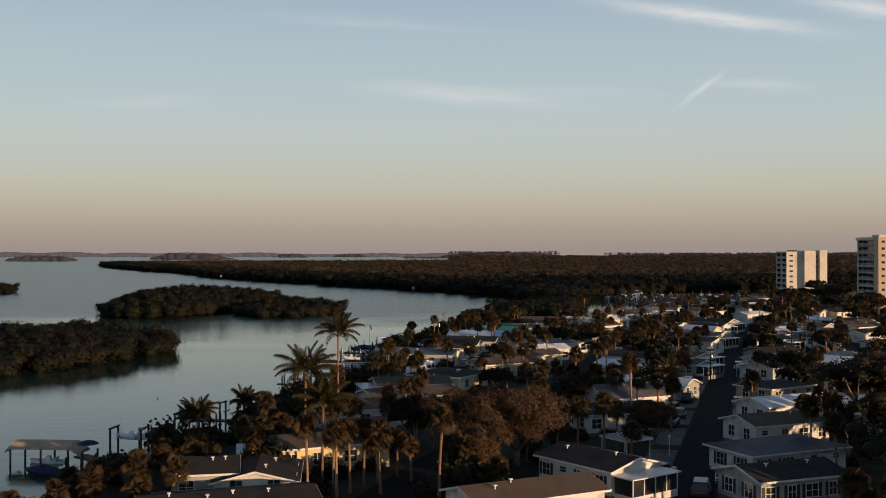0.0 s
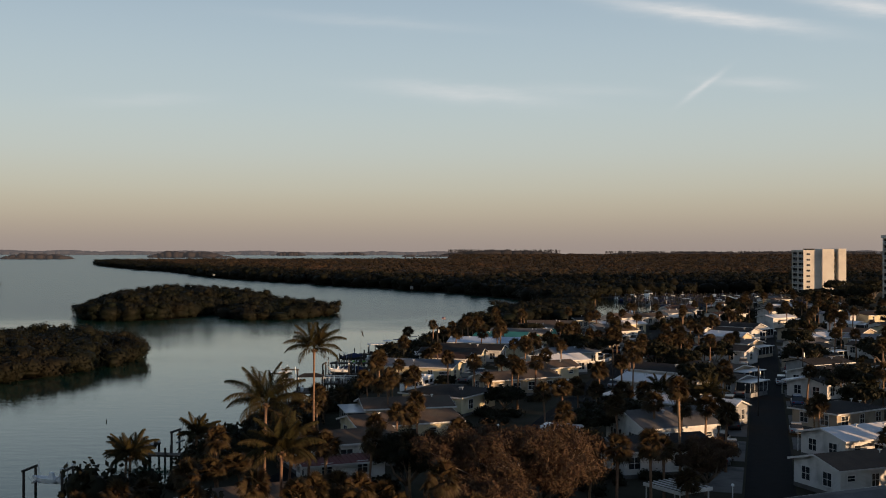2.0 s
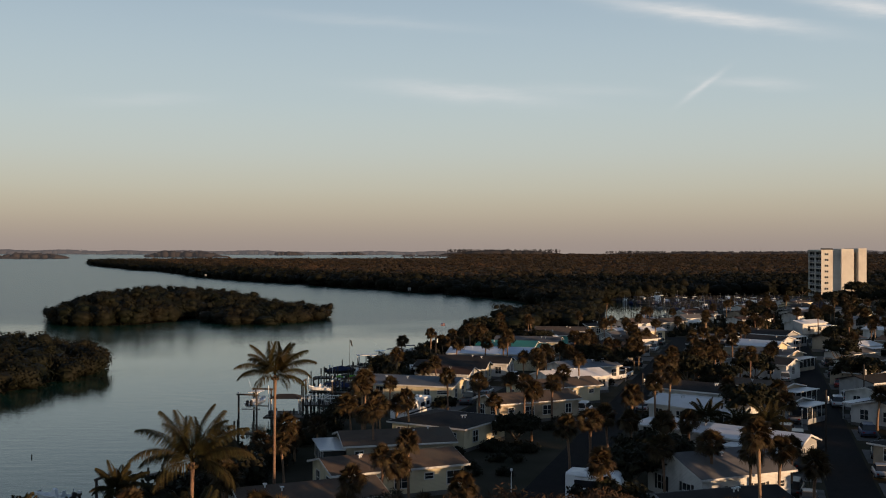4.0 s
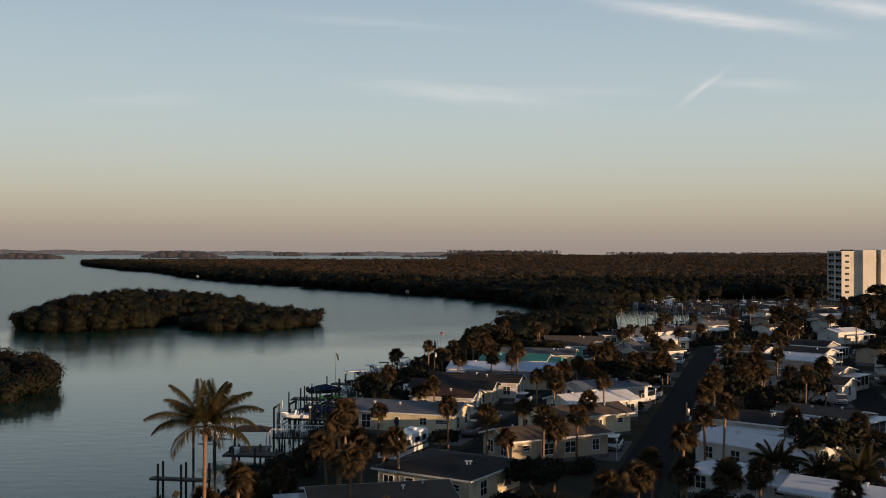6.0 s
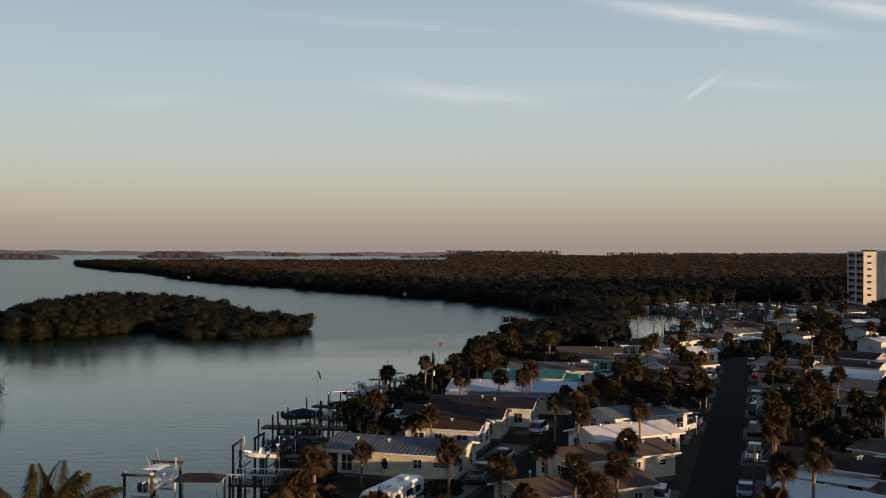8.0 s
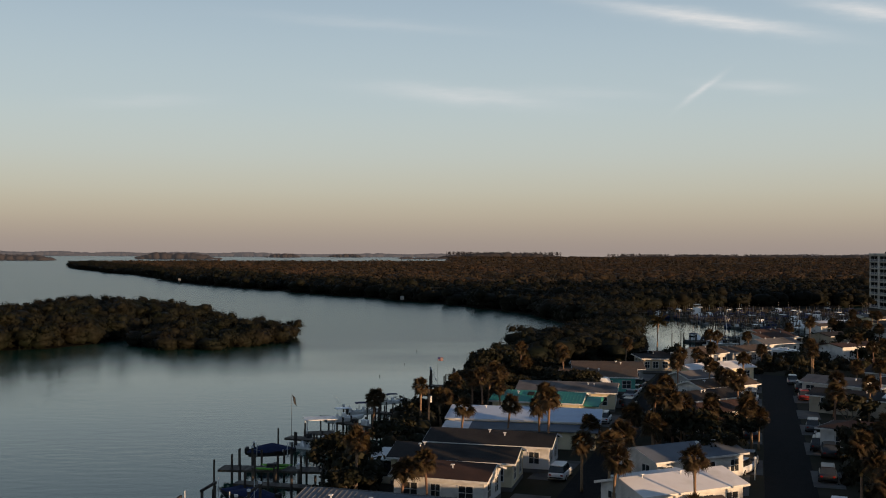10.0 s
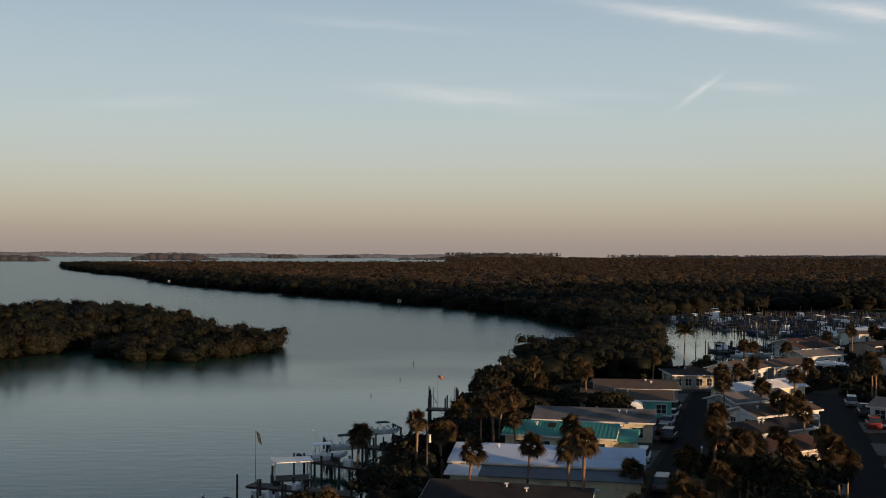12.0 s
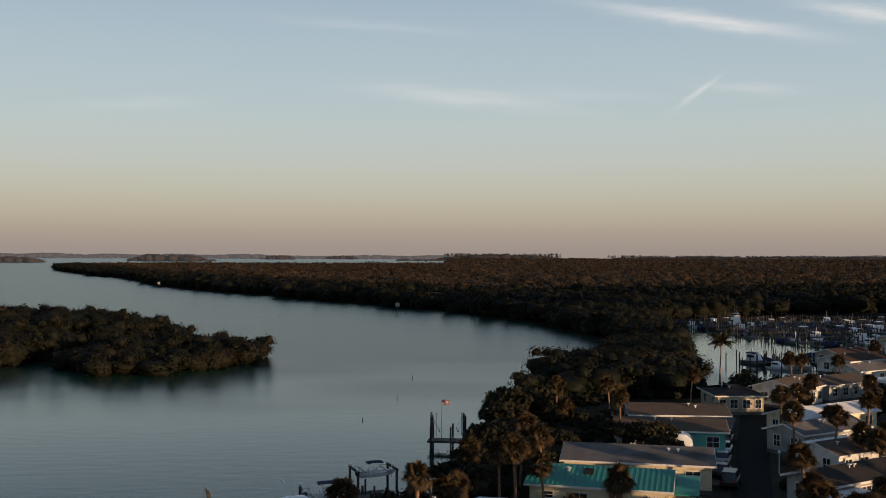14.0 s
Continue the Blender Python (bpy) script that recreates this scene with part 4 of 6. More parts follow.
def broadleaf(name, x, y, height, radius, mat, label, seed, per=420, clumps=16, size=0.2, thin=0.62, core=True, hang=0.72, group="garden trees"):
    """A tree with forking limbs and a crown of uneven leaf clumps with gaps."""
    g = random.Random(seed)
    t = thing(name, x, y, GROUND, g.uniform(0, 360), label, "tree", group)
    wood = Shape()
    fork = height * 0.22
    path = [Vector((0, 0, -0.1)), Vector((g.uniform(-0.1, 0.1), g.uniform(-0.1, 0.1), fork * 0.5)), Vector((g.uniform(-0.2, 0.2), g.uniform(-0.2, 0.2), fork))]
    r0 = 0.05 * height
    wood.tube(path, [r0, r0 * 0.8, r0 * 0.75], 9)
    tips = []
    limbs = 5
    for i in range(limbs):
        a = 6.283 * i / limbs + g.uniform(-0.4, 0.4)
        end = Vector((math.cos(a) * radius * 0.62, math.sin(a) * radius * 0.62, height * g.uniform(0.62, 0.8)))
        mid = path[-1].lerp(end, 0.5) + Vector((0, 0, -0.06 * height)) + Vector((g.uniform(-0.3, 0.3), g.uniform(-0.3, 0.3), 0))
        wood.tube([path[-1], mid, end], [r0 * 0.55, r0 * 0.36, r0 * 0.16], 7)
        for j in range(4):
            b = a + g.uniform(-0.9, 0.9)
            q = mid.lerp(end, g.uniform(0.2, 1.0))
            rr = radius * g.uniform(0.55, 1.0)
            e = Vector((math.cos(b) * rr, math.sin(b) * rr, height * g.uniform(0.66, 1.0) * (1 - 0.18 * (rr / radius) ** 2)))
            wood.tube([q, q.lerp(e, 0.5) + Vector((0, 0, 0.12)), e], [r0 * 0.2, r0 * 0.13, r0 * 0.05], 5)
            tips.append(e)
            for kk in range(3):
                e2 = e + Vector((g.uniform(-1, 1), g.uniform(-1, 1), g.uniform(-0.4, 0.7))) * radius * 0.18
                wood.tube([q.lerp(e, 0.6), e2], [r0 * 0.07, r0 * 0.03], 4)
    part("trunk", wood, M["bark"], t, "", True)
    cs = [tuple(p) for p in tips] + [(g.uniform(-0.5, 0.5) * radius, g.uniform(-0.5, 0.5) * radius, height * g.uniform(hang, 0.95)) for _ in range(clumps)]
    cs = np.array(cs)
    rr = radius * np.array([g.uniform(0.17, 0.30) for _ in cs])
    part("crown", leaf_mesh("crown", cs, rr, rr * 0.75, per // 3, size, mat, seed, core=core, thin=thin), None, t)
    return t


def bush(seed, mat, size=1.0):
    g = random.Random(seed)
    t = thing("shrub", 0, 0, GROUND, 0, "dense dark green garden shrub", "shrub", "garden shrubs")
    cs = np.array([(g.uniform(-1, 1) * 0.9, g.uniform(-1, 1) * 0.9, g.uniform(0.5, 1.5)) for _ in range(9)])
    rr = np.array([g.uniform(0.5, 0.95) for _ in cs])
    part("foliage", leaf_mesh("foliage", cs, rr, rr, 58, 0.2, mat, seed), None, t)
    return t


# ---- towers ----
TOWER = material("tower_render", (0.66, 0.62, 0.55), 0.8, second=(0.58, 0.54, 0.48), scale=0.2, grain=0.2, grain_scale=8, stain=(0.46, 0.42, 0.37), stain_scale=0.12)
TOWER_TAN = material("tan_render", (0.52, 0.40, 0.30), 0.8, second=(0.46, 0.35, 0.26), scale=0.2, grain=0.2, grain_scale=8)


def tower_windows(t, x0, step, count, y, z0, storeys, w, h, pitch):
    for f in range(storeys):
        for k in range(count):
            m = pose(x0 + step * k, y, z0 + pitch * f)
            win = part("window", Shape().box(-w / 2, w / 2, -0.02, 0.1, 0, h, m), M["glass"], t)
            part("frame", Shape().box(-w / 2 - 0.08, w / 2 + 0.08, -0.07, 0.02, h, h + 0.1, m).box(-w / 2 - 0.08, w / 2 + 0.08, -0.09, 0.02, -0.1, 0, m)
                 .box(-0.03, 0.03, -0.05, -0.021, 0, h, m), M["trim"], win)


def side_balconies(t, y0, y1, depth, z0, storeys, pitch, wall):
    """Balconies cut into the side that looks along -x, between y0 and y1: slabs, railings and dark glazing behind."""
    part("back_wall", Shape().box(depth, depth + 0.3, y0, y1, -0.5, z0 + storeys * pitch), wall, t)
    for f in range(storeys + 1):
        z = z0 + f * pitch
        bal = part("balcony", Shape().box(-0.25, depth, y0 - 0.1, y1 + 0.1, z - 0.22, z), wall, t)
        if f == storeys:
            break
        r = Shape().box(-0.2, -0.14, y0, y1, z + 1.02, z + 1.1)
        n = int((y1 - y0) / 0.35)
        for k in range(n + 1):
            yy = y0 + (y1 - y0) * k / n
            r.box(-0.19, -0.15, yy - 0.02, yy + 0.02, z, z + 1.03)
        part("railing", r, M["alu"], bal)
        for k in range(3):
            cy, half = y0 + (y1 - y0) * (k + 0.5) / 3, (y1 - y0) / 6 - 0.25
            part("window", Shape().box(depth - 0.06, depth + 0.02, cy - half, cy + half, z + 0.05, z + 2.35), M["glass"], t)
        part("window", Shape().box(0.5, depth - 0.2, y1 - 0.06, y1 + 0.02, z + 0.05, z + 2.35), M["glass"], t)


def tower_one():
    t = thing("apartment_tower", 194.4, 579.6, GROUND, -3, "pale eight-storey apartment tower with balconies and small windows", "building")
    H = 24.2
    part("wall", Shape().box(0, 9.3, 0, 0.5, -0.5, H).box(2.2, 9.3, 0.5, 21.6, -0.5, H).box(0, 2.2, 21.1, 21.6, -0.5, H).box(0, 0.5, 10.2, 11.4, -0.5, H), TOWER, t)
    part("wall", Shape().box(9.3, 15.5, -2.6, 20, -0.5, H + 1.0), TOWER, t)
    part("wall", Shape().box(17.6, 21.6, -3.2, 19, -0.5, H + 1.2), TOWER, t)
    part("recess", Shape().box(15.5, 17.6, 1.6, 19, -0.5, H - 0.8), TOWER_TAN, t, "tan recessed stair wall")
    part("parapet", Shape().box(-0.3, 9.3, -0.2, 0.1, H, H + 0.5).box(-0.3, 0.0, 0.1, 21.6, H, H + 0.5), TOWER, t)
    part("roof", Shape().box(0, 9.3, 0.1, 21.6, H - 0.3, H - 0.05), M["concrete"], t)
    part("roof_plant", Shape().box(4, 8, 7, 14, H - 0.05, H + 1.2), M["dark"], t, "dark rooftop plant room")
    side_balconies(t, 0.5, 10.2, 2.2, 0.4, 8, 2.95, TOWER)
    side_balconies(t, 11.4, 21.1, 2.2, 0.4, 8, 2.95, TOWER)
    tower_windows(t, 2.6, 2.0, 1, -0.02, 4.2, 7, 1.9, 1.0, 2.95)
    for f in range(7):
        part("window", Shape().box(16.0, 17.2, 1.52, 1.65, 3.4 + 2.95 * f, 4.9 + 2.95 * f), M["glass"], t)
    return t


def tower_two():
    t = thing("apartment_tower", 188.8, 445, GROUND, -3, "tan ten-storey apartment tower with long pale balconies", "building")
    H = 29.8
    part("wall", Shape().box(0.4, 22, 0, 5.4, -0.5, H + 1.4).box(3.0, 22, 5.4, 25.2, -0.5, H + 0.8), TOWER_TAN, t)
    part("wall", Shape().box(0.0, 3.0, 24.7, 25.2, -0.5, H), TOWER, t)
    part("parapet", Shape().box(-0.6, 3.2, 5.2, 25.4, H, H + 1.3), TOWER, t)
    part("roof_plant", Shape().box(4, 9, 9, 18, H + 0.8, H + 2.4), TOWER, t)
    side_balconies(t, 5.4, 24.7, 2.4, 0.5, 10, 2.98, TOWER)
    for f in range(10):
        for k in range(5):
            m = pose(2.4 + 4.2 * k, -0.02, 1.6 + 2.98 * f)
            win = part("window", Shape().box(-0.7, 0.7, -0.02, 0.1, 0, 1.2, m), M["glass"], t)
            part("frame", Shape().box(-0.78, 0.78, -0.07, 0.02, 1.2, 1.3, m).box(-0.78, 0.78, -0.09, 0.02, -0.1, 0, m), M["trim"], win)
    return t


tower_one()
tower_two()

# ---- palms, placed one by one ----
coconut(-16.5, 122.2, 10.6, 5, (0.1, 0.3), 1.04)
coconut(-15.2, 148, 13.2, 9, (0.05, 0.2), 0.96)
coconut(52.6, 382.5, 7.6, 12, (0.3, 0.2), 0.72)
coconut(-27.5, 141.3, 4.2, 14, (0.2, 0.1), 0.68)
coconut(-30.5, 126.9, 4.8, 15, (0.2, 0.1), 0.7)
coconut(-12.6, 106.9, 9.2, 17, (0.1, 0.1), 0.85)
coconut(-19.6, 135.4, 3.2, 19, (0.3, 0.1), 0.7)
coconut(-34.2, 137.9, 2.4, 25, (0.1, 0.1), 0.62)
coconut(33.0, 182.7, 3.6, 21, (0.1, 0.2), 0.75)
coconut(36.5, 180.4, 3.0, 22, (0.2, 0.0), 0.75)
coconut(38.8, 176.4, 4.0, 23, (0.0, 0.1), 0.8)
coconut(47.5, 243, 3.2, 24, (0.0, 0.1), 0.75)

PALMS = {}


def palm_at(x, y, head):
    """A cabbage palm whose head's middle is head metres over the water."""
    tall = max(2.2, head - GROUND - 0.5)
    key = (min((2.6, 4.2, 5.4, 6.4, 7.4, 8.6, 10.4), key=lambda h: abs(h - tall)), random.randrange(2))
    m = pose(x, y, GROUND, 0, 0, random.uniform(0, 360))
    if key not in PALMS:
        PALMS[key] = sabal(int(key[0] * 10) + key[1], key[0])
        PALMS[key].matrix_basis = m
    else:
        p = copy_thing(PALMS[key], m)
        p.scale = (0.92 + 0.2 * random.random(),) * 2 + (tall / key[0],)
    TAKEN.append((x, y))


TAKEN = []
NEAR_PALMS = ((2.5, 108, 5.2), (5.6, 105.6, 4.8), (0.4, 112, 5.6), (-3.4, 110.5, 5.4), (-5.0, 113, 6.2), (-39.4, 92.9, 3.4), (-28.2, 94.3, 4.6), (-36.0, 94.7, 4.0), (-33.0, 96.5, 4.8), (-25.8, 97.2, 5.6), (-30.0, 98.3, 5.4), (-0.4, 99.7, 10.6), (-34.5, 101.7, 4.4), (-27.0, 102.6, 4.6),
              (-13.6, 103, 8.8), (-37.6, 103.3, 3.6), (-10.8, 104, 7.6), (-31.8, 104, 5.2), (-6.4, 105.1, 6.4), (-9.6, 105.8, 8.4), (-8.3, 107.6, 7.8), (-33.5, 108, 3.6), (-11.6, 108, 6.8),
              (-29.6, 108.7, 4.6), (-24.5, 108.9, 4.6), (-7.0, 109.8, 7.0), (-20.6, 110.5, 6.4), (-27.0, 110.5, 5.0), (1.8, 111.6, 4.6), (-27.4, 113.4, 5.6))
GARDEN_PALMS = ((4.2, 114.1, 4.2), (-31, 115.2, 4.2), (-26.0, 118.1, 5.0), (-24.0, 121.3, 5.6), (-24.6, 123.5, 5.4), (-21.6, 125.6, 5.2), (-11.4, 126.7, 7.2), (-19.6, 127.1, 5.4), (-3.2, 127.1, 7.6),
                (-15.0, 127.1, 6.6), (-22, 127.6, 7.8), (-7.2, 127.8, 7.4), (-13.2, 128.2, 7.6), (-1.4, 129.6, 7.0), (24.7, 133.9, 12.0), (2.2, 138.6, 6.8), (-7.3, 139.1, 7.2), (-3.6, 141.1, 8),
                (31.5, 141.5, 8.0), (-18.6, 143.3, 6.2), (27.9, 147.4, 8.0), (-20.4, 150.5, 5.8), (-5.6, 151.6, 6.4), (-3.1, 152.3, 7.8), (26.0, 153, 7.6))
LANE_PALMS = ((-20.6, 171.5, 4.2), (-17.0, 173.5, 4.6), (-22.4, 167.5, 3.8), (-14.6, 176, 5.2), (-8.4, 188.5, 6.6), (-6.0, 186.0, 6.4), (-11.6, 186.5, 6.2), (34.6, 155.9, 6.6), (-16.0, 159.1, 6.4), (13.6, 162.9, 7.4), (16, 164.9, 7.8), (33.9, 166.7, 6), (-7.6, 169.2, 8.3), (-17.6, 171, 6.2), (28.9, 174.4, 6.2), (-9.5, 176.4, 6.4),
              (20, 178.2, 6.2), (-7.4, 178.9, 7.2), (-9.6, 180.5, 9.4), (-4.0, 182.7, 7.4), (42.8, 183.6, 7.1), (-10.3, 192.6, 8.8), (30.7, 193.1, 9.3), (59.4, 194.4, 6.4), (0.9, 200.7, 8.0),
              (18.2, 207, 7.8), (33.5, 211, 8.6), (33.4, 211.5, 8.2), (23, 226.3, 7.8), (43.9, 231.8, 8.2), (16.6, 234, 7.7), (18.7, 237.4, 8.0))
FAR_PALMS = ((14.8, 240.1, 6.7), (20.2, 248.4, 6.2), (12.6, 252, 9.4), (54, 253.3, 5.6), (2.8, 259.6, 7.2), (12.4, 260.5, 7.4), (23.7, 261.4, 6.2), (40, 262.8, 5.8), (19, 263.5, 4.4),
             (-2.3, 268.6, 8.6), (-8.6, 270.5, 6.8), (14.9, 274.3, 7.1), (42, 274.9, 6.0), (38, 277.7, 5.6), (6.3, 280.4, 8.4), (4.9, 281.5, 8), (9.4, 289.3, 8.0), (7.6, 292.3, 7.0),
             (45.8, 296.3, 6.2), (45.7, 300.6, 6.3), (49.6, 304.9, 5.7), (22.2, 317.5, 8.2), (68.9, 353.9, 5.6))
for group in (NEAR_PALMS, GARDEN_PALMS, LANE_PALMS, FAR_PALMS):
    for px, py, ph in group:
        palm_at(px, py, ph)


def blocked(x, y, gap=0.8):
    """True on streets, in homes and off the land."""
    u, v = plot(x, y)
    for lo, hi, end in ((-13.0, -1.6, 214), (-39.0, -29.2, 198), (-59.5, -49.4, 190), (16.0, 24.5, 300)):
        if lo < v < hi and u < end:
            return True
    for hx, hy, hl, hw, yaw in FOOT:
        c, s = math.cos(radians(yaw)), math.sin(radians(yaw))
        lx, ly = (x - hx) * c + (y - hy) * s, -(x - hx) * s + (y - hy) * c
        if -gap < lx < hl + gap and -gap < ly < hw + gap:
            return True
    return not inside(SHORE, np.array([x]), np.array([y]))[0]


g5 = random.Random(77)
for want, u_range, v_range, heads in ((110, (130, 290), (-48, 60), (6.0, 9.2)), (34, (60, 135), (-30, 24), (5.0, 8.6)), (20, (95, 195), (-50, -36), (5.0, 8.2)), (10, (120, 195), (-30, -12), (5.5, 8.6)), (14, (100, 190), (-76, -58), (5.0, 8.0))):
    made = 0
    while made < want:
        px, py = street(g5.uniform(*u_range), g5.uniform(*v_range))
        if not blocked(px, py, 0.9) and all((px - a) ** 2 + (py - b) ** 2 > 7 for a, b in TAKEN):
            palm_at(px, py, g5.uniform(*heads))
            made += 1

# ---- broad-leaved trees ----
for tx, ty, th, tr, sd, mk in ((8.6, 118.8, 8.4, 5.8, 61, "dry_leaf"), (3.6, 112.8, 5.6, 3.8, 65, "dry_leaf"), (3.4, 121, 8.2, 5.2, 62, "dry_leaf"), (26.6, 130.7, 5.6, 2.9, 63, "dry_leaf"), (-3.4, 128.7, 6.4, 3.6, 64, "leaf")):
    broadleaf("shade_tree", tx, ty, th, tr, M[mk], "spreading tree with thin rust-brown foliage and pale limbs" if mk == "dry_leaf" else "dark green spreading garden tree", sd,
              per=1700, clumps=44, size=0.22, thin=0.15, core=False, hang=0.45)
# the last one, at (57, 102), is unseen and added for its shade
for tx, ty, th, tr, sd in ((53, 122.4, 12.2, 7.6, 71), (61, 138.6, 11.0, 7.0, 72), (45.8, 98.5, 9.0, 5.8, 73), (71, 158.4, 8.5, 6.0, 74), (83, 190.8, 8.0, 5.5, 75), (57, 102, 9.5, 6.2, 76)):
    broadleaf("shade_tree", tx, ty, th, tr, M["leaf"] if sd % 2 else M["dry_leaf"], "large dark garden tree with brownish leaves", sd, per=420, clumps=30, size=0.22)

# unseen trees past the right of the view, added to shade the homes
for tx, ty, th, tr, sd in ((66, 111.6, 9.0, 6.5, 85), (54.5, 88, 9.5, 6.5, 82), (73, 84, 10.0, 6.5, 87), (78, 151.2, 9.0, 6.0, 86), (88, 176.4, 8.5, 6.0, 89)):
    broadleaf("shade_tree", tx, ty, th, tr, M["leaf"], "unseen tree added to shade the nearest homes", sd, per=240, clumps=24, size=0.3)

# dark trees crowding the block between the streets
for tx, ty, th, tr, sd in ((22.6, 164.2, 4.6, 3.8, 93), (18.4, 156.6, 4.4, 3.4, 95), (14.0, 140.4, 5.0, 3.4, 96), (9.4, 183.2, 3.6, 2.8, 97), (31.0, 249.5, 4.6, 3.2, 98),
                           (47.0, 227.5, 5.0, 3.4, 100), (28.0, 267.1, 3.8, 2.6, 101), (64, 187.2, 6.4, 4.6, 102), (72, 230.4, 6.0, 4.2, 103), (84, 270, 6.0, 4.0, 104), (96, 302.4, 6.0, 4.2, 105)):
    broadleaf("shade_tree", tx, ty, th, tr, M["leaf"], "dense dark green tree between the homes", sd, per=300, clumps=22, size=0.24)

LOW_TREES = [broadleaf("shade_tree", *GAPS[k], h, r, M["leaf"], "dense dark green tree between the homes", 110 + k, per=150, clumps=18, size=0.33) for k, (h, r) in enumerate(((5.4, 3.8), (4.6, 3.4), (6.2, 4.0)))]
for k, (gx, gy) in enumerate(GAPS[3:]):
    copy_thing(LOW_TREES[k % 3], pose(gx, gy, GROUND, 0, 0, g5.uniform(0, 360)))
for k, (gx, gy, sc) in enumerate(((0.4, 205.4, 0.5), (-8.6, 235.4, 0.7), (-11.0, 245.2, 0.75), (-5.6, 258.5, 0.75), (-8.4, 248.4, 0.7), (-2.4, 272.9, 0.75), (1.0, 285.5, 0.8), (3.6, 298.1, 0.8), 
                                  (-15.6, 186.1, 0.55), (-13.6, 196.2, 0.5), (8.0, 313.2, 0.9), (9.6, 325.8, 1.0), (13.6, 334.8, 1.0))):
    copy_thing(LOW_TREES[k % 3], pose(gx, gy, GROUND, 0, 0, g5.uniform(0, 360))).scale = (sc, sc, sc)
for k in range(60):
    gx, gy, sc = g5.uniform(3, 27), g5.uniform(284, 348), g5.uniform(0.5, 0.8)
    if not blocked(gx, gy, 1.5) and not blocked(gx - 2.5, gy, 0.5):
        copy_thing(LOW_TREES[k % 3], pose(gx, gy, GROUND, 0, 0, g5.uniform(0, 360))).scale = (sc, sc, sc)
for k in range(46):
    gx, gy, sc = g5.uniform(150, 262), g5.uniform(395, 575), g5.uniform(0.9, 1.5)
    if not (186 < gx < 214 and 440 < gy < 475) and inside(SHORE, np.array([gx - 4]), np.array([gy]))[0]:
        copy_thing(LOW_TREES[k % 3], pose(gx, gy, GROUND, 0, 0, g5.uniform(0, 360))).scale = (sc, sc, sc)
for gx, gy in GAPS:
    palm_at(gx + 3.5, gy + 1.5, g5.uniform(6.5, 9.0))

BUSHES = [bush(s, M["leaf"]) for s in (301, 302, 303, 304)]
FREE = list(BUSHES)


def bush_at(x, y, sc, tall=1.0):
    m = pose(x, y, GROUND - 0.15, 0, 0, g5.uniform(0, 360))
    if FREE:
        b = FREE.pop()
        b.matrix_basis = m
    else:
        b = copy_thing(g5.choice(BUSHES), m)
    b.scale = (sc, sc, sc * tall)


# unseen shrubs below those trees, added to keep low sun off the walls
for gx, gy, sc in ((50, 92, 2.8), (53, 88, 3.0), (57, 92, 2.8), (60, 98, 2.8), (62, 104, 2.6), (47.5, 96, 2.4), (56, 84, 3.0), (65, 108, 2.6)):
    bush_at(gx, gy, sc, 1.5)

# thicket along the waterfront gardens, and shrubs between the homes
SHRUBS = []
for i in range(len(SHORE) - 12):
    (ax, ay), (bx, by) = SHORE[i + 1], SHORE[i + 2]
    n = int(math.hypot(bx - ax, by - ay) / 2.4)
    for k in range(n):
        f = (k + g5.random()) / n
        off = g5.uniform(1.6, 5.5)
        px, py = ax + (bx - ax) * f + off, ay + (by - ay) * f - off * 0.3
        if not blocked(px, py, 0.6):
            SHRUBS.append((px, py, g5.uniform(0.7, 1.2) if py < 235 else g5.uniform(1.0, 2.0), g5.uniform(0.9, 1.3)))
while len(SHRUBS) < 600:
    px, py = street(g5.uniform(52, 215), g5.uniform(-56, 30)) if len(SHRUBS) < 480 else street(g5.uniform(195, 300), g5.uniform(-40, 40))
    if py > 86 and not blocked(px, py, 1.0):
        SHRUBS.append((px, py, g5.uniform(0.5, 0.9) if py < 350 else g5.uniform(0.9, 1.8), g5.uniform(0.7, 1.1)))
SHRUBS = [q for q in SHRUBS if math.hypot(q[0] - 8, q[1] - 189) > 6]
for k in range(60):
    px, py = g5.uniform(-44, -20), g5.uniform(90, 126)
    if not blocked(px, py, 0.6):
        SHRUBS.append((px, py, g5.uniform(0.6, 1.0), g5.uniform(0.9, 1.3)))
for k in range(70):
    px, py = g5.uniform(-15, 3), g5.uniform(96, 130)
    if not blocked(px, py, 0.5):
        SHRUBS.append((px, py, g5.uniform(0.8, 1.4), g5.uniform(0.9, 1.3)))
for k in range(110):
    px, py = g5.uniform(-36, -17), g5.uniform(106, 168)
    if not blocked(px, py, 0.4):
        SHRUBS.append((px, py, g5.uniform(1.1, 1.9), g5.uniform(0.9, 1.3)))
SHRUBS.sort(key=lambda q: q[1] + abs(q[0]) * 0.5)
for q in SHRUBS[:285]:
    bush_at(*q)
cs, rr, hs = [], [], []
for px, py, sc, tall in SHRUBS[285:]:
    for k in range(5):
        r = g5.uniform(0.6, 1.0) * sc
        cs.append((px + g5.uniform(-1, 1) * sc, py + g5.uniform(-1, 1) * sc, GROUND + g5.uniform(0.3, 1.3) * sc * tall))
        rr.append(r)
        hs.append(r)
tagged(new("shrubbery", leaf_mesh("shrubbery", np.array(cs), np.array(rr), np.array(hs), 44, 0.26, M["leaf"], 611)), "dark green shrubs filling the gaps between the homes", "shrubs", kind="stuff")


# ---- vehicles ----
def paint(name, c, rough=0.3):
    return material(name, c, rough, second=tuple(v * 0.9 for v in c), scale=0.8, spec=0.6)


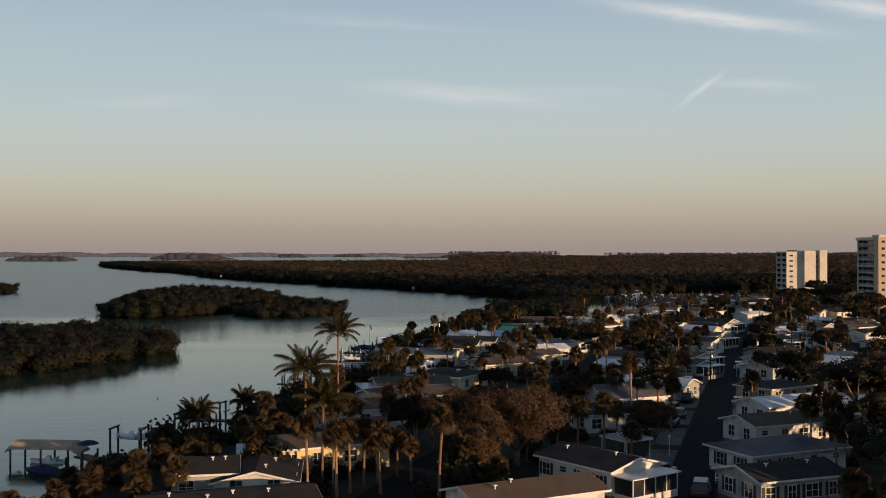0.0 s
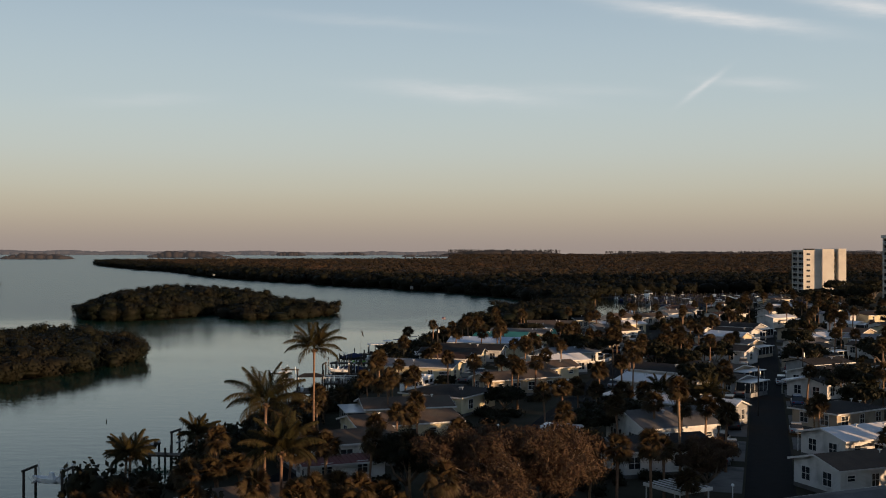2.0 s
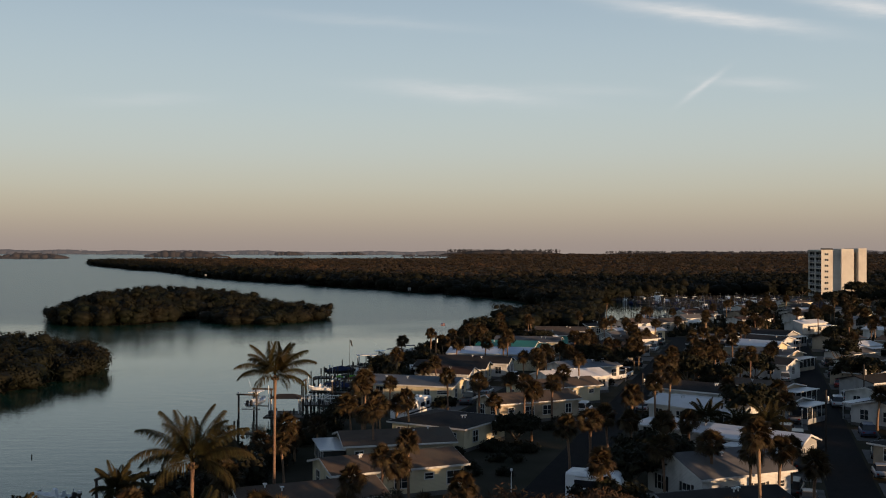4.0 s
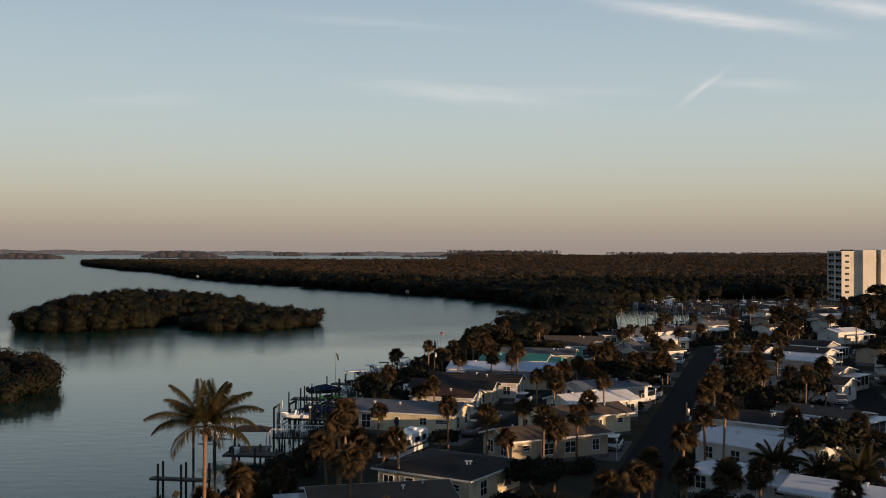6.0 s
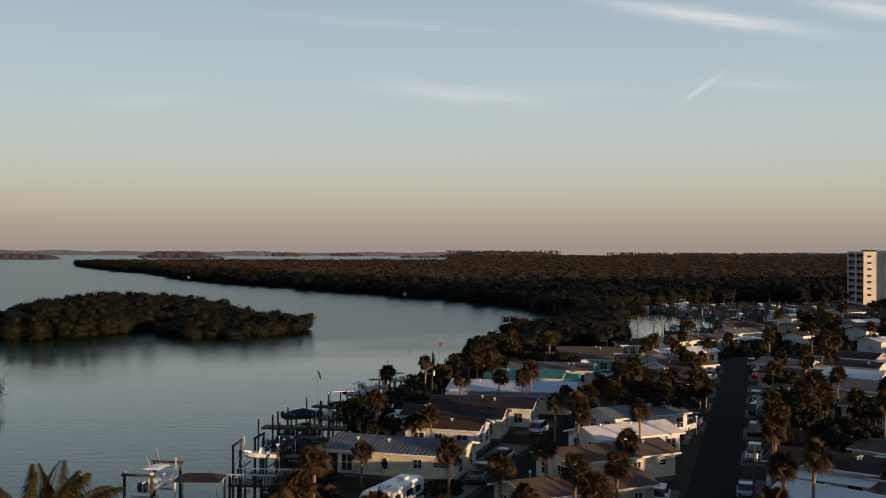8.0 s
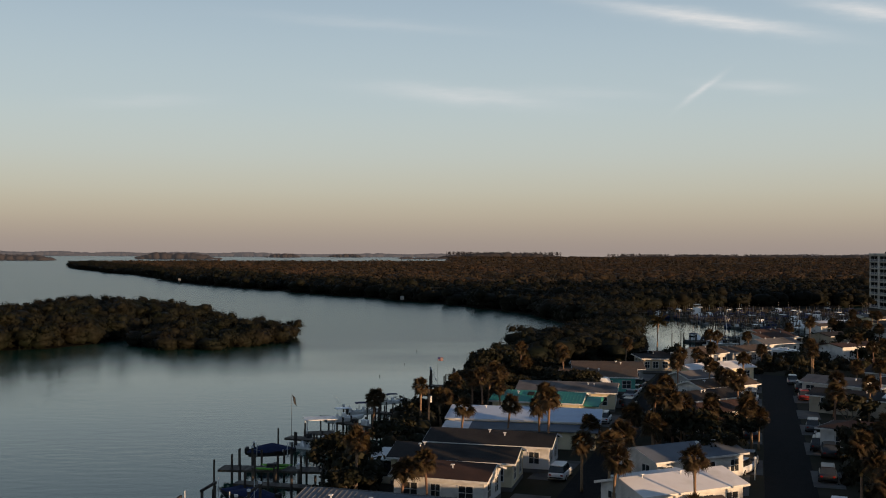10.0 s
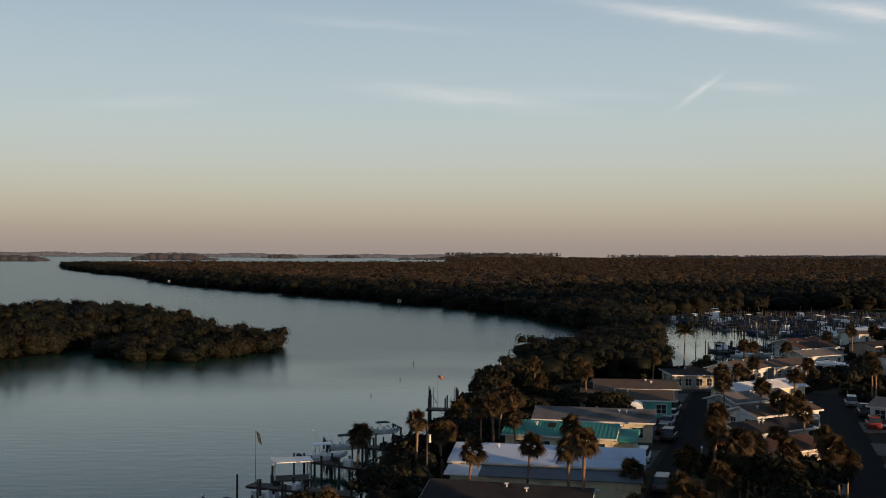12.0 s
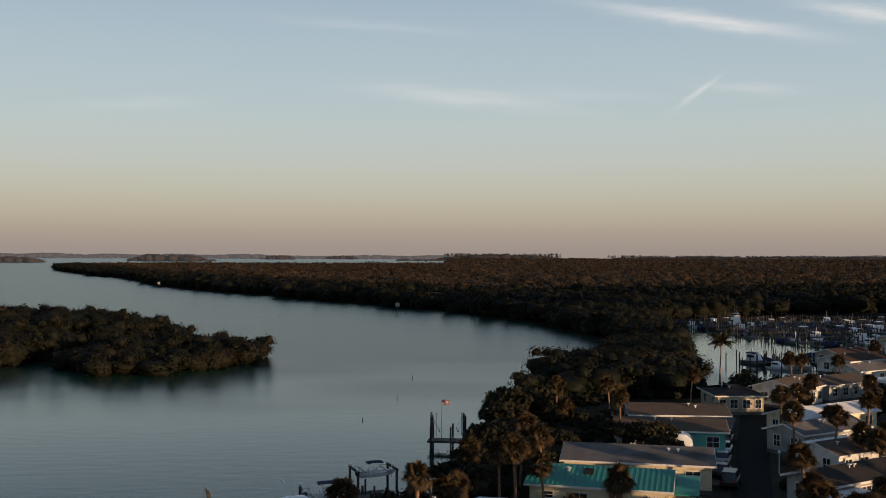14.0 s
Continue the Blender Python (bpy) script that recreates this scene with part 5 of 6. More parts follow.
PAINT = {"white": paint("white_car_paint", (0.70, 0.71, 0.72)), "silver": paint("silver_car_paint", (0.34, 0.35, 0.37)), "black": paint("black_car_paint", (0.02, 0.02, 0.023)),
         "grey": paint("grey_car_paint", (0.11, 0.115, 0.13)), "red": paint("red_car_paint", (0.28, 0.03, 0.025)), "blue": paint("blue_car_paint", (0.04, 0.07, 0.16))}
LAMP_RED = material("tail_lamp_red", (0.30, 0.015, 0.012), 0.3)
LAMP_CLEAR = material("headlamp_clear", (0.6, 0.6, 0.58), 0.15)
CARS = {}


def ring(x, w, z0, z1, tuck=0.0):
    """Cross-section of a car body at x, with softened corners."""
    h = z1 - z0
    return [(x, -w + tuck, z0), (x, w - tuck, z0), (x, w, z0 + h * 0.3), (x, w * 0.99, z0 + h * 0.72), (x, w * 0.9, z1), (x, -w * 0.9, z1), (x, -w * 0.99, z0 + h * 0.72), (x, -w, z0 + h * 0.3)]


def vehicle(kind, colour):
    names = {"sedan": "saloon car", "suv": "sport utility vehicle", "pickup": "pickup truck"}
    t = thing({"sedan": "car", "suv": "car", "pickup": "pickup_truck"}[kind], 0, 0, GROUND, 0, "%s %s parked beside the street" % (colour, names[kind]), "car", "parked cars")
    L, W, bonnet, top = {"sedan": (4.6, 0.9, 0.78, 1.42), "suv": (4.7, 0.95, 0.98, 1.75), "pickup": (5.5, 0.98, 1.05, 1.85)}[kind]
    e = L / 2
    tail = bonnet + (0.1 if kind == "sedan" else 0.02)
    part("body", Shape().loft([ring(-e, W * 0.86, 0.38, tail * 0.86, 0.05), ring(-e + 0.12, W * 0.97, 0.26, tail, 0.05), ring(-e * 0.4, W, 0.24, tail, 0.05), ring(e * 0.35, W, 0.24, bonnet, 0.05),
                               ring(e - 0.35, W * 0.96, 0.26, bonnet * 0.9, 0.05), ring(e - 0.05, W * 0.86, 0.34, bonnet * 0.74, 0.05), ring(e, W * 0.78, 0.4, bonnet * 0.6, 0.05)]), PAINT[colour], t, "", True)
    back, front, slope_b, slope_f = {"sedan": (-e + 0.55, e - 1.25, 0.75, 0.8), "suv": (-e + 0.1, e - 1.2, 0.28, 0.75), "pickup": (-e + 2.0, e - 1.35, 0.15, 0.6)}[kind]
    g0, g1, rw = tail - 0.02, top - 0.06, W * 0.74
    cab = Shape().add([(back, -W * 0.88, g0), (front, -W * 0.88, g0), (front, W * 0.88, g0), (back, W * 0.88, g0), (back + slope_b, -rw, g1), (front - slope_f, -rw, g1), (front - slope_f, rw, g1), (back + slope_b, rw, g1)],
                      ((3, 2, 1, 0), (4, 5, 6, 7), (0, 1, 5, 4), (1, 2, 6, 5), (2, 3, 7, 6), (3, 0, 4, 7)))
    part("window", cab, M["glass"], t, "dark tinted glass")
    a, b = back + slope_b, front - slope_f
    roof = Shape().loft([[(x, -rw * k, g1 - 0.03), (x, rw * k, g1 - 0.03), (x, rw * k * 0.92, g1 + 0.06), (x, -rw * k * 0.92, g1 + 0.06)] for x, k in ((a - 0.04, 0.97), (a + 0.2, 1.02), (b - 0.2, 1.02), (b + 0.04, 0.95))])
    part("roof", roof, PAINT[colour], t)
    if kind == "pickup":
        part("cargo_bed", Shape().box(-e + 0.15, back - 0.08, -W * 0.8, W * 0.8, tail - 0.02, tail + 0.012), M["black"], t, "black cargo bed cover")
    for sx in (-e + 0.9, e - 0.95):
        for sy in (-1, 1):
            y = sy * (W - 0.1)
            w = part("wheel", Shape().tube([(sx, y - 0.11, 0.33), (sx, y + 0.11, 0.33)], [0.33, 0.33], 14), M["rubber"], t)
            part("rim", Shape().tube([(sx, y + sy * 0.112 - 0.01, 0.33), (sx, y + sy * 0.112 + 0.01, 0.33)], [0.2, 0.2], 10), M["metal"], w)
    for sy in (-1, 1):
        part("tail_lamp", Shape().box(-e - 0.005, -e + 0.16, sy * W * 0.66 - 0.13, sy * W * 0.66 + 0.13, tail * 0.66, tail * 0.83), LAMP_RED, t)
        part("headlamp", Shape().box(e - 0.2, e - 0.03, sy * W * 0.62 - 0.15, sy * W * 0.62 + 0.15, bonnet * 0.58, bonnet * 0.72), LAMP_CLEAR, t)
    part("bumper", Shape().box(-e - 0.04, -e + 0.1, -W * 0.8, W * 0.8, 0.4, 0.55), M["black"], t)
    return t


def park(kind, colour, x, y, yaw=72.7):
    m = pose(x, y, GROUND + 0.045, 0, 0, yaw)
    if (kind, colour) in CARS:
        return copy_thing(CARS[kind, colour], m)
    CARS[kind, colour] = vehicle(kind, colour)
    CARS[kind, colour].matrix_basis = m
    return CARS[kind, colour]


def pad(x, y, L, W, yaw):
    s = Shape().box(-L / 2, L / 2, -W / 2, W / 2, -0.25, 0.04)
    ob = structure("driveway", s, M["concrete"], "pale concrete parking pad beside the street", "driveway")
    ob.matrix_basis = pose(x, y, GROUND, 0, 0, yaw)


for kind, colour, x, y, yaw in (("suv", "white", 21.6, 209.2, 73), ("sedan", "silver", 7.6, 229, 73), ("pickup", "grey", 4.4, 218.5, 73), ("suv", "white", 13.4, 246.6, 71), ("suv", "black", 47.4, 259.2, 73),
                                ("suv", "white", 24.0, 283.4, 74), ("sedan", "black", 30.6, 301.7, 69), ("suv", "black", 30.2, 297, 69), ("sedan", "silver", 32.6, 308.5, 69), ("sedan", "white", 34.6, 315, 69),
                                ("suv", "grey", 36.5, 321.3, 69), ("suv", "grey", 23.2, 268.6, 73), ("suv", "white", 34.0, 249.5, 52), ("sedan", "silver", 30.8, 211.7, 73)):
    park(kind, colour, x, y, yaw)
for kind, colour, x, y, yaw in (("sedan", "silver", 24.4, 114.1, 52), ("suv", "white", 30.4, 110.7, 73), ("suv", "black", 35.4, 157.7, 65), ("pickup", "grey", 32.6, 146.5, 69), ("sedan", "silver", 50.6, 206.3, 73),
                                ("suv", "grey", 45.6, 190.1, 65), ("suv", "white", 62.3, 216, 73), ("sedan", "silver", 47.8, 166, 73), ("sedan", "white", 97.9, 335.5, -45),
                                ("suv", "grey", 48.6, 265, 73), ("suv", "silver", 66.6, 328, 73), ("pickup", "black", 64.5, 317.7, 73), ("suv", "black", 26.4, 104.8, 73)):
    park(kind, colour, x, y, yaw)
g6 = random.Random(5)
for v, u_span in ((-10.9, (128, 205)), (-2.6, (78, 205)), (-30.0, (120, 190)), (-37.6, (140, 188)), (24.0, (150, 280)), (16.6, (120, 280))):
    u = u_span[0]
    while u < u_span[1]:
        x, y = street(u, v)
        pad(x, y, 8.5, 3.2, 72.7)
        if g6.random() < 0.7:
            park(g6.choice(("sedan", "suv", "suv", "pickup")), g6.choice(("white", "silver", "black", "grey", "grey", "red", "blue")), x, y, 72.7 + g6.uniform(-6, 6))
        u += g6.uniform(8.5, 12)
for u in range(62, 188, 11):
    x, y = street(u, -56.6 if u > 100 else -49.5)
    pad(x, y, 11.0, 3.8, 71)
for u in range(62, 128, 10):
    x, y = street(u, -10.8)
    pad(x, y, 13.0, 3.4, 72.7)
    if u > 90:
        park(g6.choice(("sedan", "suv", "pickup")), g6.choice(("black", "grey", "silver", "grey")), x, y, 72.7 + g6.uniform(-5, 5))
x, y = street(111, -38.6)
pad(x, y, 13, 4.4, 72.7)
x, y = street(134, -39.4)
pad(x, y, 12, 4.4, 72.7)


def motorhome(x, y, yaw, L=8.5, label="white motorhome with dark windows and rooftop air conditioners"):
    t = thing("motorhome", x, y, GROUND, yaw, label, "motorhome", "motorhomes")
    W, H = 1.25, 3.2
    e = L / 2
    rg = lambda xx, k, z1: [(xx, -W * k, 0.55), (xx, W * k, 0.55), (xx, W * k, z1 - 0.25), (xx, W * k * 0.86, z1), (xx, -W * k * 0.86, z1), (xx, -W * k, z1 - 0.25)]
    part("body", Shape().loft([rg(-e, 0.95, H - 0.1), rg(-e + 0.2, 1, H), rg(e - 0.9, 1, H), rg(e - 0.25, 0.98, H - 0.35), rg(e, 0.93, H - 1.2)]), M["gelcoat"], t)
    part("windscreen", Shape().add([(e - 0.2, -W * 0.8, H - 0.55), (e - 0.2, W * 0.8, H - 0.55), (e + 0.015, W * 0.8, H - 1.3), (e + 0.015, -W * 0.8, H - 1.3)], [(0, 1, 2, 3)]), M["glass"], t)
    for sy in (-1, 1):
        for xx, w in ((-e + 1.4, 1.0), (-e + 3.3, 1.3), (e - 3.2, 1.1), (e - 1.5, 0.8)):
            part("window", Shape().box(xx - w / 2, xx + w / 2, sy * W - 0.025, sy * W + 0.025, 1.8, 2.5), M["glass"], t)
        part("stripe", Shape().box(-e + 0.15, e - 0.9, sy * W - 0.012, sy * W + 0.012, 1.15, 1.4), M["black"], t, "dark painted stripe")
    for xx in (-e + 2.2, e - 3.0):
        part("air_conditioner", Shape().loft([[(xx + sx * k, sy * 0.42 * k2, z) for sx, sy in ((-0.5, -1), (0.5, -1), (0.5, 1), (-0.5, 1))] for k, k2, z in ((1, 1, H - 0.01), (1, 1, H + 0.18), (0.8, 0.8, H + 0.28))]), M["alu"], t)
    part("awning", Shape().tube([(-e + 1, -W - 0.06, 2.85), (e - 2, -W - 0.06, 2.85)], [0.07, 0.07], 8), M["alu"], t)
    for xx in (-e + 1.8, e - 1.3):
        for sy in (-1, 1):
            part("wheel", Shape().tube([(xx, sy * 1.05 - 0.13, 0.42), (xx, sy * 1.05 + 0.13, 0.42)], [0.42, 0.42], 14), M["rubber"], t)
    part("chassis", Shape().box(-e + 0.3, e - 0.4, -0.9, 0.9, 0.4, 0.6), M["black"], t)
    return t


motorhome(-4.4, 204.6, 246, 9.0).scale = (1.0, 1.0, 0.86)
motorhome(25.0, 311, -11, 9.2)
motorhome(77.4, 364.3, -36, 6.4)
motorhome(15.0, 153.7, -21, 5.6, "small white camper with a flat roof among dark trees")


# ---- docks, lifts and boats ----
def post(s, x, y, z0, z1, r=0.14):
    return s.tube([(x, y, z0), (x, y, z1)], [r, r * 0.92], 8)


def dock(x, y, yaw, L, W=1.8, z=1.15, posts=True, rail=False, tall=0.0):
    """A timber jetty; it runs from (x, y) out along yaw. Its planks are pieces of their own."""
    t = thing("jetty", x, y, 0, yaw, "weathered grey timber jetty on round piles", "jetty", "jetties along the shore")
    n = max(2, int(L / 0.3))
    me = Shape().box(-0.13, 0.13, -W / 2, W / 2, z - 0.04, z).mesh("plank", M["deck"])
    for k in range(n):
        p = part("plank", me, None, t)
        p.location = (0.15 + k * 0.3, 0, 0.004 * (k % 3))
    part("stringer", Shape().box(0, n * 0.3, -W / 2 + 0.1, -W / 2 + 0.25, z - 0.26, z - 0.045).box(0, n * 0.3, W / 2 - 0.25, W / 2 - 0.1, z - 0.26, z - 0.045), M["timber"], t)
    k = 0.3
    while k < L + 0.1:
        for sy in (-1, 1):
            part("piling", post(Shape(), k, sy * (W / 2 + 0.15), -2.4, z + (0.9 + tall if posts else 0.15)), M["timber"], t)
        k += 2.6
    if rail:
        for sy in (-1, 1):
            r = Shape().box(0, L, sy * W / 2 - 0.05, sy * W / 2 + 0.05, z + 1.0, z + 1.1)
            for q in range(int(L / 0.3)):
                r.box(q * 0.3 + 0.1, q * 0.3 + 0.15, sy * W / 2 - 0.02, sy * W / 2 + 0.02, z, z + 1.0)
            part("railing", r, M["alu"], t, "white railing")
    return t


def boat_lift(x, y, yaw, L=4.6, W=3.6, top=4.2, label="timber boat lift with four tall piles and beams"):
    t = thing("boat_lift", x, y, 0, yaw, label, "boat lift", "boat lifts")
    for sx in (-1, 1):
        for sy in (-1, 1):
            part("piling", post(Shape(), sx * L / 2, sy * W / 2, -2.4, top, 0.15), M["timber"], t)
    for sx in (-1, 1):
        part("beam", Shape().box(sx * L / 2 - 0.1, sx * L / 2 + 0.1, -W / 2 - 0.3, W / 2 + 0.3, top - 0.02, top + 0.2), M["timber"], t)
        part("cradle_beam", Shape().box(sx * L * 0.28 - 0.08, sx * L * 0.28 + 0.08, -W / 2, W / 2, 1.5, 1.68), M["metal"], t, "metal cradle beam")
    for sy in (-1, 1):
        part("motor_box", Shape().box(-L / 2 - 0.15, -L / 2 + 0.15, sy * W / 2 - 0.14, sy * W / 2 + 0.14, top + 0.2, top + 0.42), M["alu"], t)
        for sx in (-1, 1):
            part("cable", Shape().tube([(sx * L * 0.28, sy * W / 2, 1.68), (sx * L / 2, sy * W / 2 * 0.98, top)], [0.02, 0.02], 4), M["metal"], t)
    for sx in (-1, 1):
        part("guide_pole", Shape().tube([(sx * (L / 2 - 0.5), -W / 2 + 0.25, 0.9), (sx * (L / 2 - 0.5), -W / 2 + 0.25, top + 0.7)], [0.045, 0.045], 6), M["alu"], t, "slim white guide pole")
    return t


BOATS = {}


def boat(kind):
    """A small motor boat, bow along +x, keel at z = 0."""
    desc = {"console": "white centre-console boat with a hard top", "bimini": "white boat under a navy canvas sunshade", "skiff": "open white skiff with an outboard motor",
            "covered": "boat under a dark navy canvas cover", "cruiser": "white cabin cruiser with a flybridge"}
    t = thing("motor_boat" if kind != "cruiser" else "cabin_cruiser", 0, 0, 0, 0, desc[kind], "boat", "moored boats")
    L, W = {"console": (7.2, 1.2), "bimini": (6.4, 1.15), "skiff": (5.6, 1.0), "covered": (6.6, 1.2), "cruiser": (10.5, 1.7)}[kind]
    H = 1.05 if kind != "cruiser" else 1.6
    e = L / 2
    st = ((-e, 0.88, 0.0, H * 0.82), (-e * 0.3, 1.0, 0.0, H * 0.85), (e * 0.25, 0.96, 0.04, H * 0.92), (e * 0.65, 0.66, 0.16, H * 1.02), (e * 0.9, 0.28, 0.42, H * 1.12), (e, 0.04, 0.75, H * 1.16))
    hull = Shape().loft([[(x, 0, z0), (x, W * w * 0.8, z0 + (z1 - z0) * 0.3), (x, W * w, z1), (x, W * w * 0.86, z1), (x, W * w * 0.8, z1 - 0.35), (x, -W * w * 0.8, z1 - 0.35), (x, -W * w * 0.86, z1), (x, -W * w, z1),
                          (x, -W * w * 0.8, z0 + (z1 - z0) * 0.3)] for x, w, z0, z1 in st])
    part("hull", hull, M["black"] if kind == "covered" else M["gelcoat"], t)
    part("deck", Shape().add([(-e + 0.1, -W * 0.66, H * 0.83 - 0.32), (e * 0.3, -W * 0.7, H * 0.9 - 0.32), (e * 0.75, 0, H - 0.3), (e * 0.3, W * 0.7, H * 0.9 - 0.32), (-e + 0.1, W * 0.66, H * 0.83 - 0.32)], [(0, 1, 2, 3, 4)]), M["alu"], t)
    if kind != "cruiser":
        for k in ((0,) if kind in ("skiff", "bimini") else (-0.35, 0.35)):
            part("outboard_motor", Shape().loft([[(-e - 0.1 + q * sx, k + 0.2 * q * sy, z) for sx, sy in ((-0.45, -0.8), (0.15, -0.8), (0.15, 0.8), (-0.45, 0.8))] for q, z in ((0.6, 0.35), (1, 0.75), (1, 1.25), (0.6, 1.4))]), M["black"], t)
    if kind in ("console", "bimini", "skiff"):
        part("console", Shape().add([(-0.6, -0.4, 0.5), (0.35, -0.4, 0.5), (0.35, 0.4, 0.5), (-0.6, 0.4, 0.5), (-0.4, -0.36, 1.65), (0.05, -0.36, 1.75), (0.05, 0.36, 1.75), (-0.4, 0.36, 1.65)],
                                    ((3, 2, 1, 0), (4, 5, 6, 7), (0, 1, 5, 4), (1, 2, 6, 5), (2, 3, 7, 6), (3, 0, 4, 7))), M["gelcoat"], t)
        part("seat", Shape().box(-1.5, -1.0, -0.45, 0.45, 0.5, 1.15).box(-1.55, -1.45, -0.45, 0.45, 1.1, 1.5), M["alu"], t)
    if kind in ("console", "bimini"):
        part("top", Shape().loft([[(x, -W * 0.86, z), (x, -W * 0.4, z + 0.12), (x, W * 0.4, z + 0.12), (x, W * 0.86, z), (x, W * 0.86, z - 0.06), (x, -W * 0.86, z - 0.06)] for x, z in ((-1.8, 2.5), (-1.2, 2.6), (0.1, 2.6), (0.9, 2.52))]),
             M["gelcoat"] if kind == "console" else M["navy"], t, "white hard top" if kind == "console" else "navy canvas sunshade")
        for sx, bx in ((-1.2, -0.9), (0.4, 0.2)):
            for sy in (-1, 1):
                part("pole", Shape().tube([(bx, sy * W * 0.7, 0.7), (sx, sy * W * 0.8, 2.55)], [0.03, 0.03], 5), M["metal"], t)
        if kind == "console":
            for sy in (-1, 1):
                part("fishing_rod", Shape().tube([(-0.6, sy * 0.7, 2.7), (-2.2, sy * 0.9, 5.0)], [0.02, 0.008], 4), M["alu"], t)
    if kind == "covered":
        part("cover", Shape().loft([[(x, -W * w, z), (x, -W * w * 0.55, z + h * 0.75), (x, 0, z + h), (x, W * w * 0.55, z + h * 0.75), (x, W * w, z)] for x, w, z, h in
                                    ((-e - 0.15, 0.9, 0.75, 0.25), (-e * 0.5, 1.04, 0.75, 0.9), (0, 1.04, 0.8, 1.15), (e * 0.5, 0.85, 0.95, 0.6), (e * 0.95, 0.2, 1.1, 0.12))]), M["navy"], t, "dark navy canvas cover")
    if kind == "cruiser":
        part("cabin", Shape().loft([[(x, -w, z0), (x, w, z0), (x, w * 0.86, z1), (x, -w * 0.86, z1)] for x, w, z0, z1 in ((-2.2, 1.4, 1.2, 3.0), (1.4, 1.35, 1.3, 3.0), (2.8, 1.0, 1.5, 2.0), (3.6, 0.6, 1.6, 1.7))]), M["gelcoat"], t)
        part("window", Shape().box(-1.9, 1.5, -1.36, 1.36, 2.15, 2.65), M["glass"], t)
        part("flybridge", Shape().box(-1.9, 0.9, -1.2, 1.2, 3.0, 3.7).box(-1.9, 0.7, -1.15, 1.15, 5.0, 5.1), M["gelcoat"], t)
        for sx in (-1.7, 0.5):
            for sy in (-1, 1):
                part("pole", Shape().tube([(sx, sy * 1.1, 3.7), (sx, sy * 1.05, 5.0)], [0.035, 0.035], 5), M["metal"], t)
        part("aerial", Shape().tube([(-0.5, 0.4, 5.1), (-0.8, 0.4, 7.2)], [0.03, 0.015], 4), M["alu"], t)
    return t


def moor(kind, x, y, yaw, z=0.0):
    m = pose(x, y, z - (0.32 if z == 0 else 0), 0, 0, yaw)
    if kind in BOATS:
        return copy_thing(BOATS[kind], m)
    BOATS[kind] = boat(kind)
    BOATS[kind].matrix_basis = m
    return BOATS[kind]


def shade_roof(x, y, yaw, L, W, z, roof, posts_mat, label):
    t = thing("boat_shelter", x, y, 0, yaw, label, "shelter", "dock shelters")
    if roof == "hip":
        part("roof", Shape().add([(-L / 2, -W / 2, z), (L / 2, -W / 2, z), (L / 2, W / 2, z), (-L / 2, W / 2, z), (-L / 4, 0, z + 0.55), (L / 4, 0, z + 0.55)], ((3, 2, 1, 0), (0, 1, 5, 4), (1, 2, 5), (2, 3, 4, 5), (3, 0, 4))), ROOF["dark"], t)
    else:
        part("roof", Shape().box(-L / 2, L / 2, -W / 2, W / 2, z, z + 0.12), M["alu"], t)
    for sx in (-1, 1):
        for sy in (-1, 1):
            part("post", Shape().box(sx * (L / 2 - 0.3) - 0.07, sx * (L / 2 - 0.3) + 0.07, sy * (W / 2 - 0.3) - 0.07, sy * (W / 2 - 0.3) + 0.07, -2.4 if roof != "hip" else 1.15, z), posts_mat, t)
    part("floor", Shape().box(-L / 2 + 0.1, L / 2 - 0.1, -W / 2 + 0.1, W / 2 - 0.1, 1.0, 1.15), M["deck"], t)
    for sx in (-1, 1):
        for sy in (-1, 1):
            part("piling", post(Shape(), sx * (L / 2 - 0.4), sy * (W / 2 - 0.4), -2.4, 1.0, 0.13), M["timber"], t)
    return t


def flagpole(x, y, z0, h, stripes):
    t = thing("flagpole", x, y, z0, 0, "thin pole with a striped flag" if stripes else "thin pole with a dark hanging flag", "flag", "flags on the docks")
    part("pole", Shape().tube([(0, 0, -0.2), (0, 0, h)], [0.035, 0.02], 6), M["timber"], t)
    n, w, hh = 8, 1.0, 0.6
    if stripes:
        red, white, blue = material("flag_red", (0.20, 0.025, 0.025), 0.9), material("flag_white", (0.36, 0.35, 0.33), 0.9), material("flag_blue", (0.03, 0.04, 0.14), 0.9)
        fl = Shape()
        for k in range(7):
            z1, z0_ = h - 0.05 - hh * k / 7, h - 0.05 - hh * (k + 1) / 7
            st = Shape()
            for i in range(n):
                xa, xb = w * i / n, w * (i + 1) / n
                ya, yb = 0.08 * math.sin(i * 1.1), 0.08 * math.sin((i + 1) * 1.1)
                st.add([(xa, ya, z0_ - 0.1 * i / n), (xb, yb, z0_ - 0.1 * (i + 1) / n), (xb, yb, z1 - 0.1 * (i + 1) / n), (xa, ya, z1 - 0.1 * i / n)], [(0, 1, 2, 3)])
            part("stripe", st, red if k % 2 == 0 else white, t)
        part("canton", Shape().box(0, w * 0.42, -0.02, 0.10, h - 0.05 - hh * 0.55, h - 0.05), blue, t)
    else:
        st = Shape()
        for i in range(4):
            for k in range(4):
                q = [(0.05 + 0.1 * i + 0.06 * k, 0.05 * math.sin(i * 2 + k), h - 0.1 - 0.3 * k - 0.1 * i) for i, k in ((i, k), (i + 1, k), (i + 1, k + 1), (i, k + 1))]
                st.add(q, [(0, 1, 2, 3)])
        part("flag", st, M["black"], t)
    return t


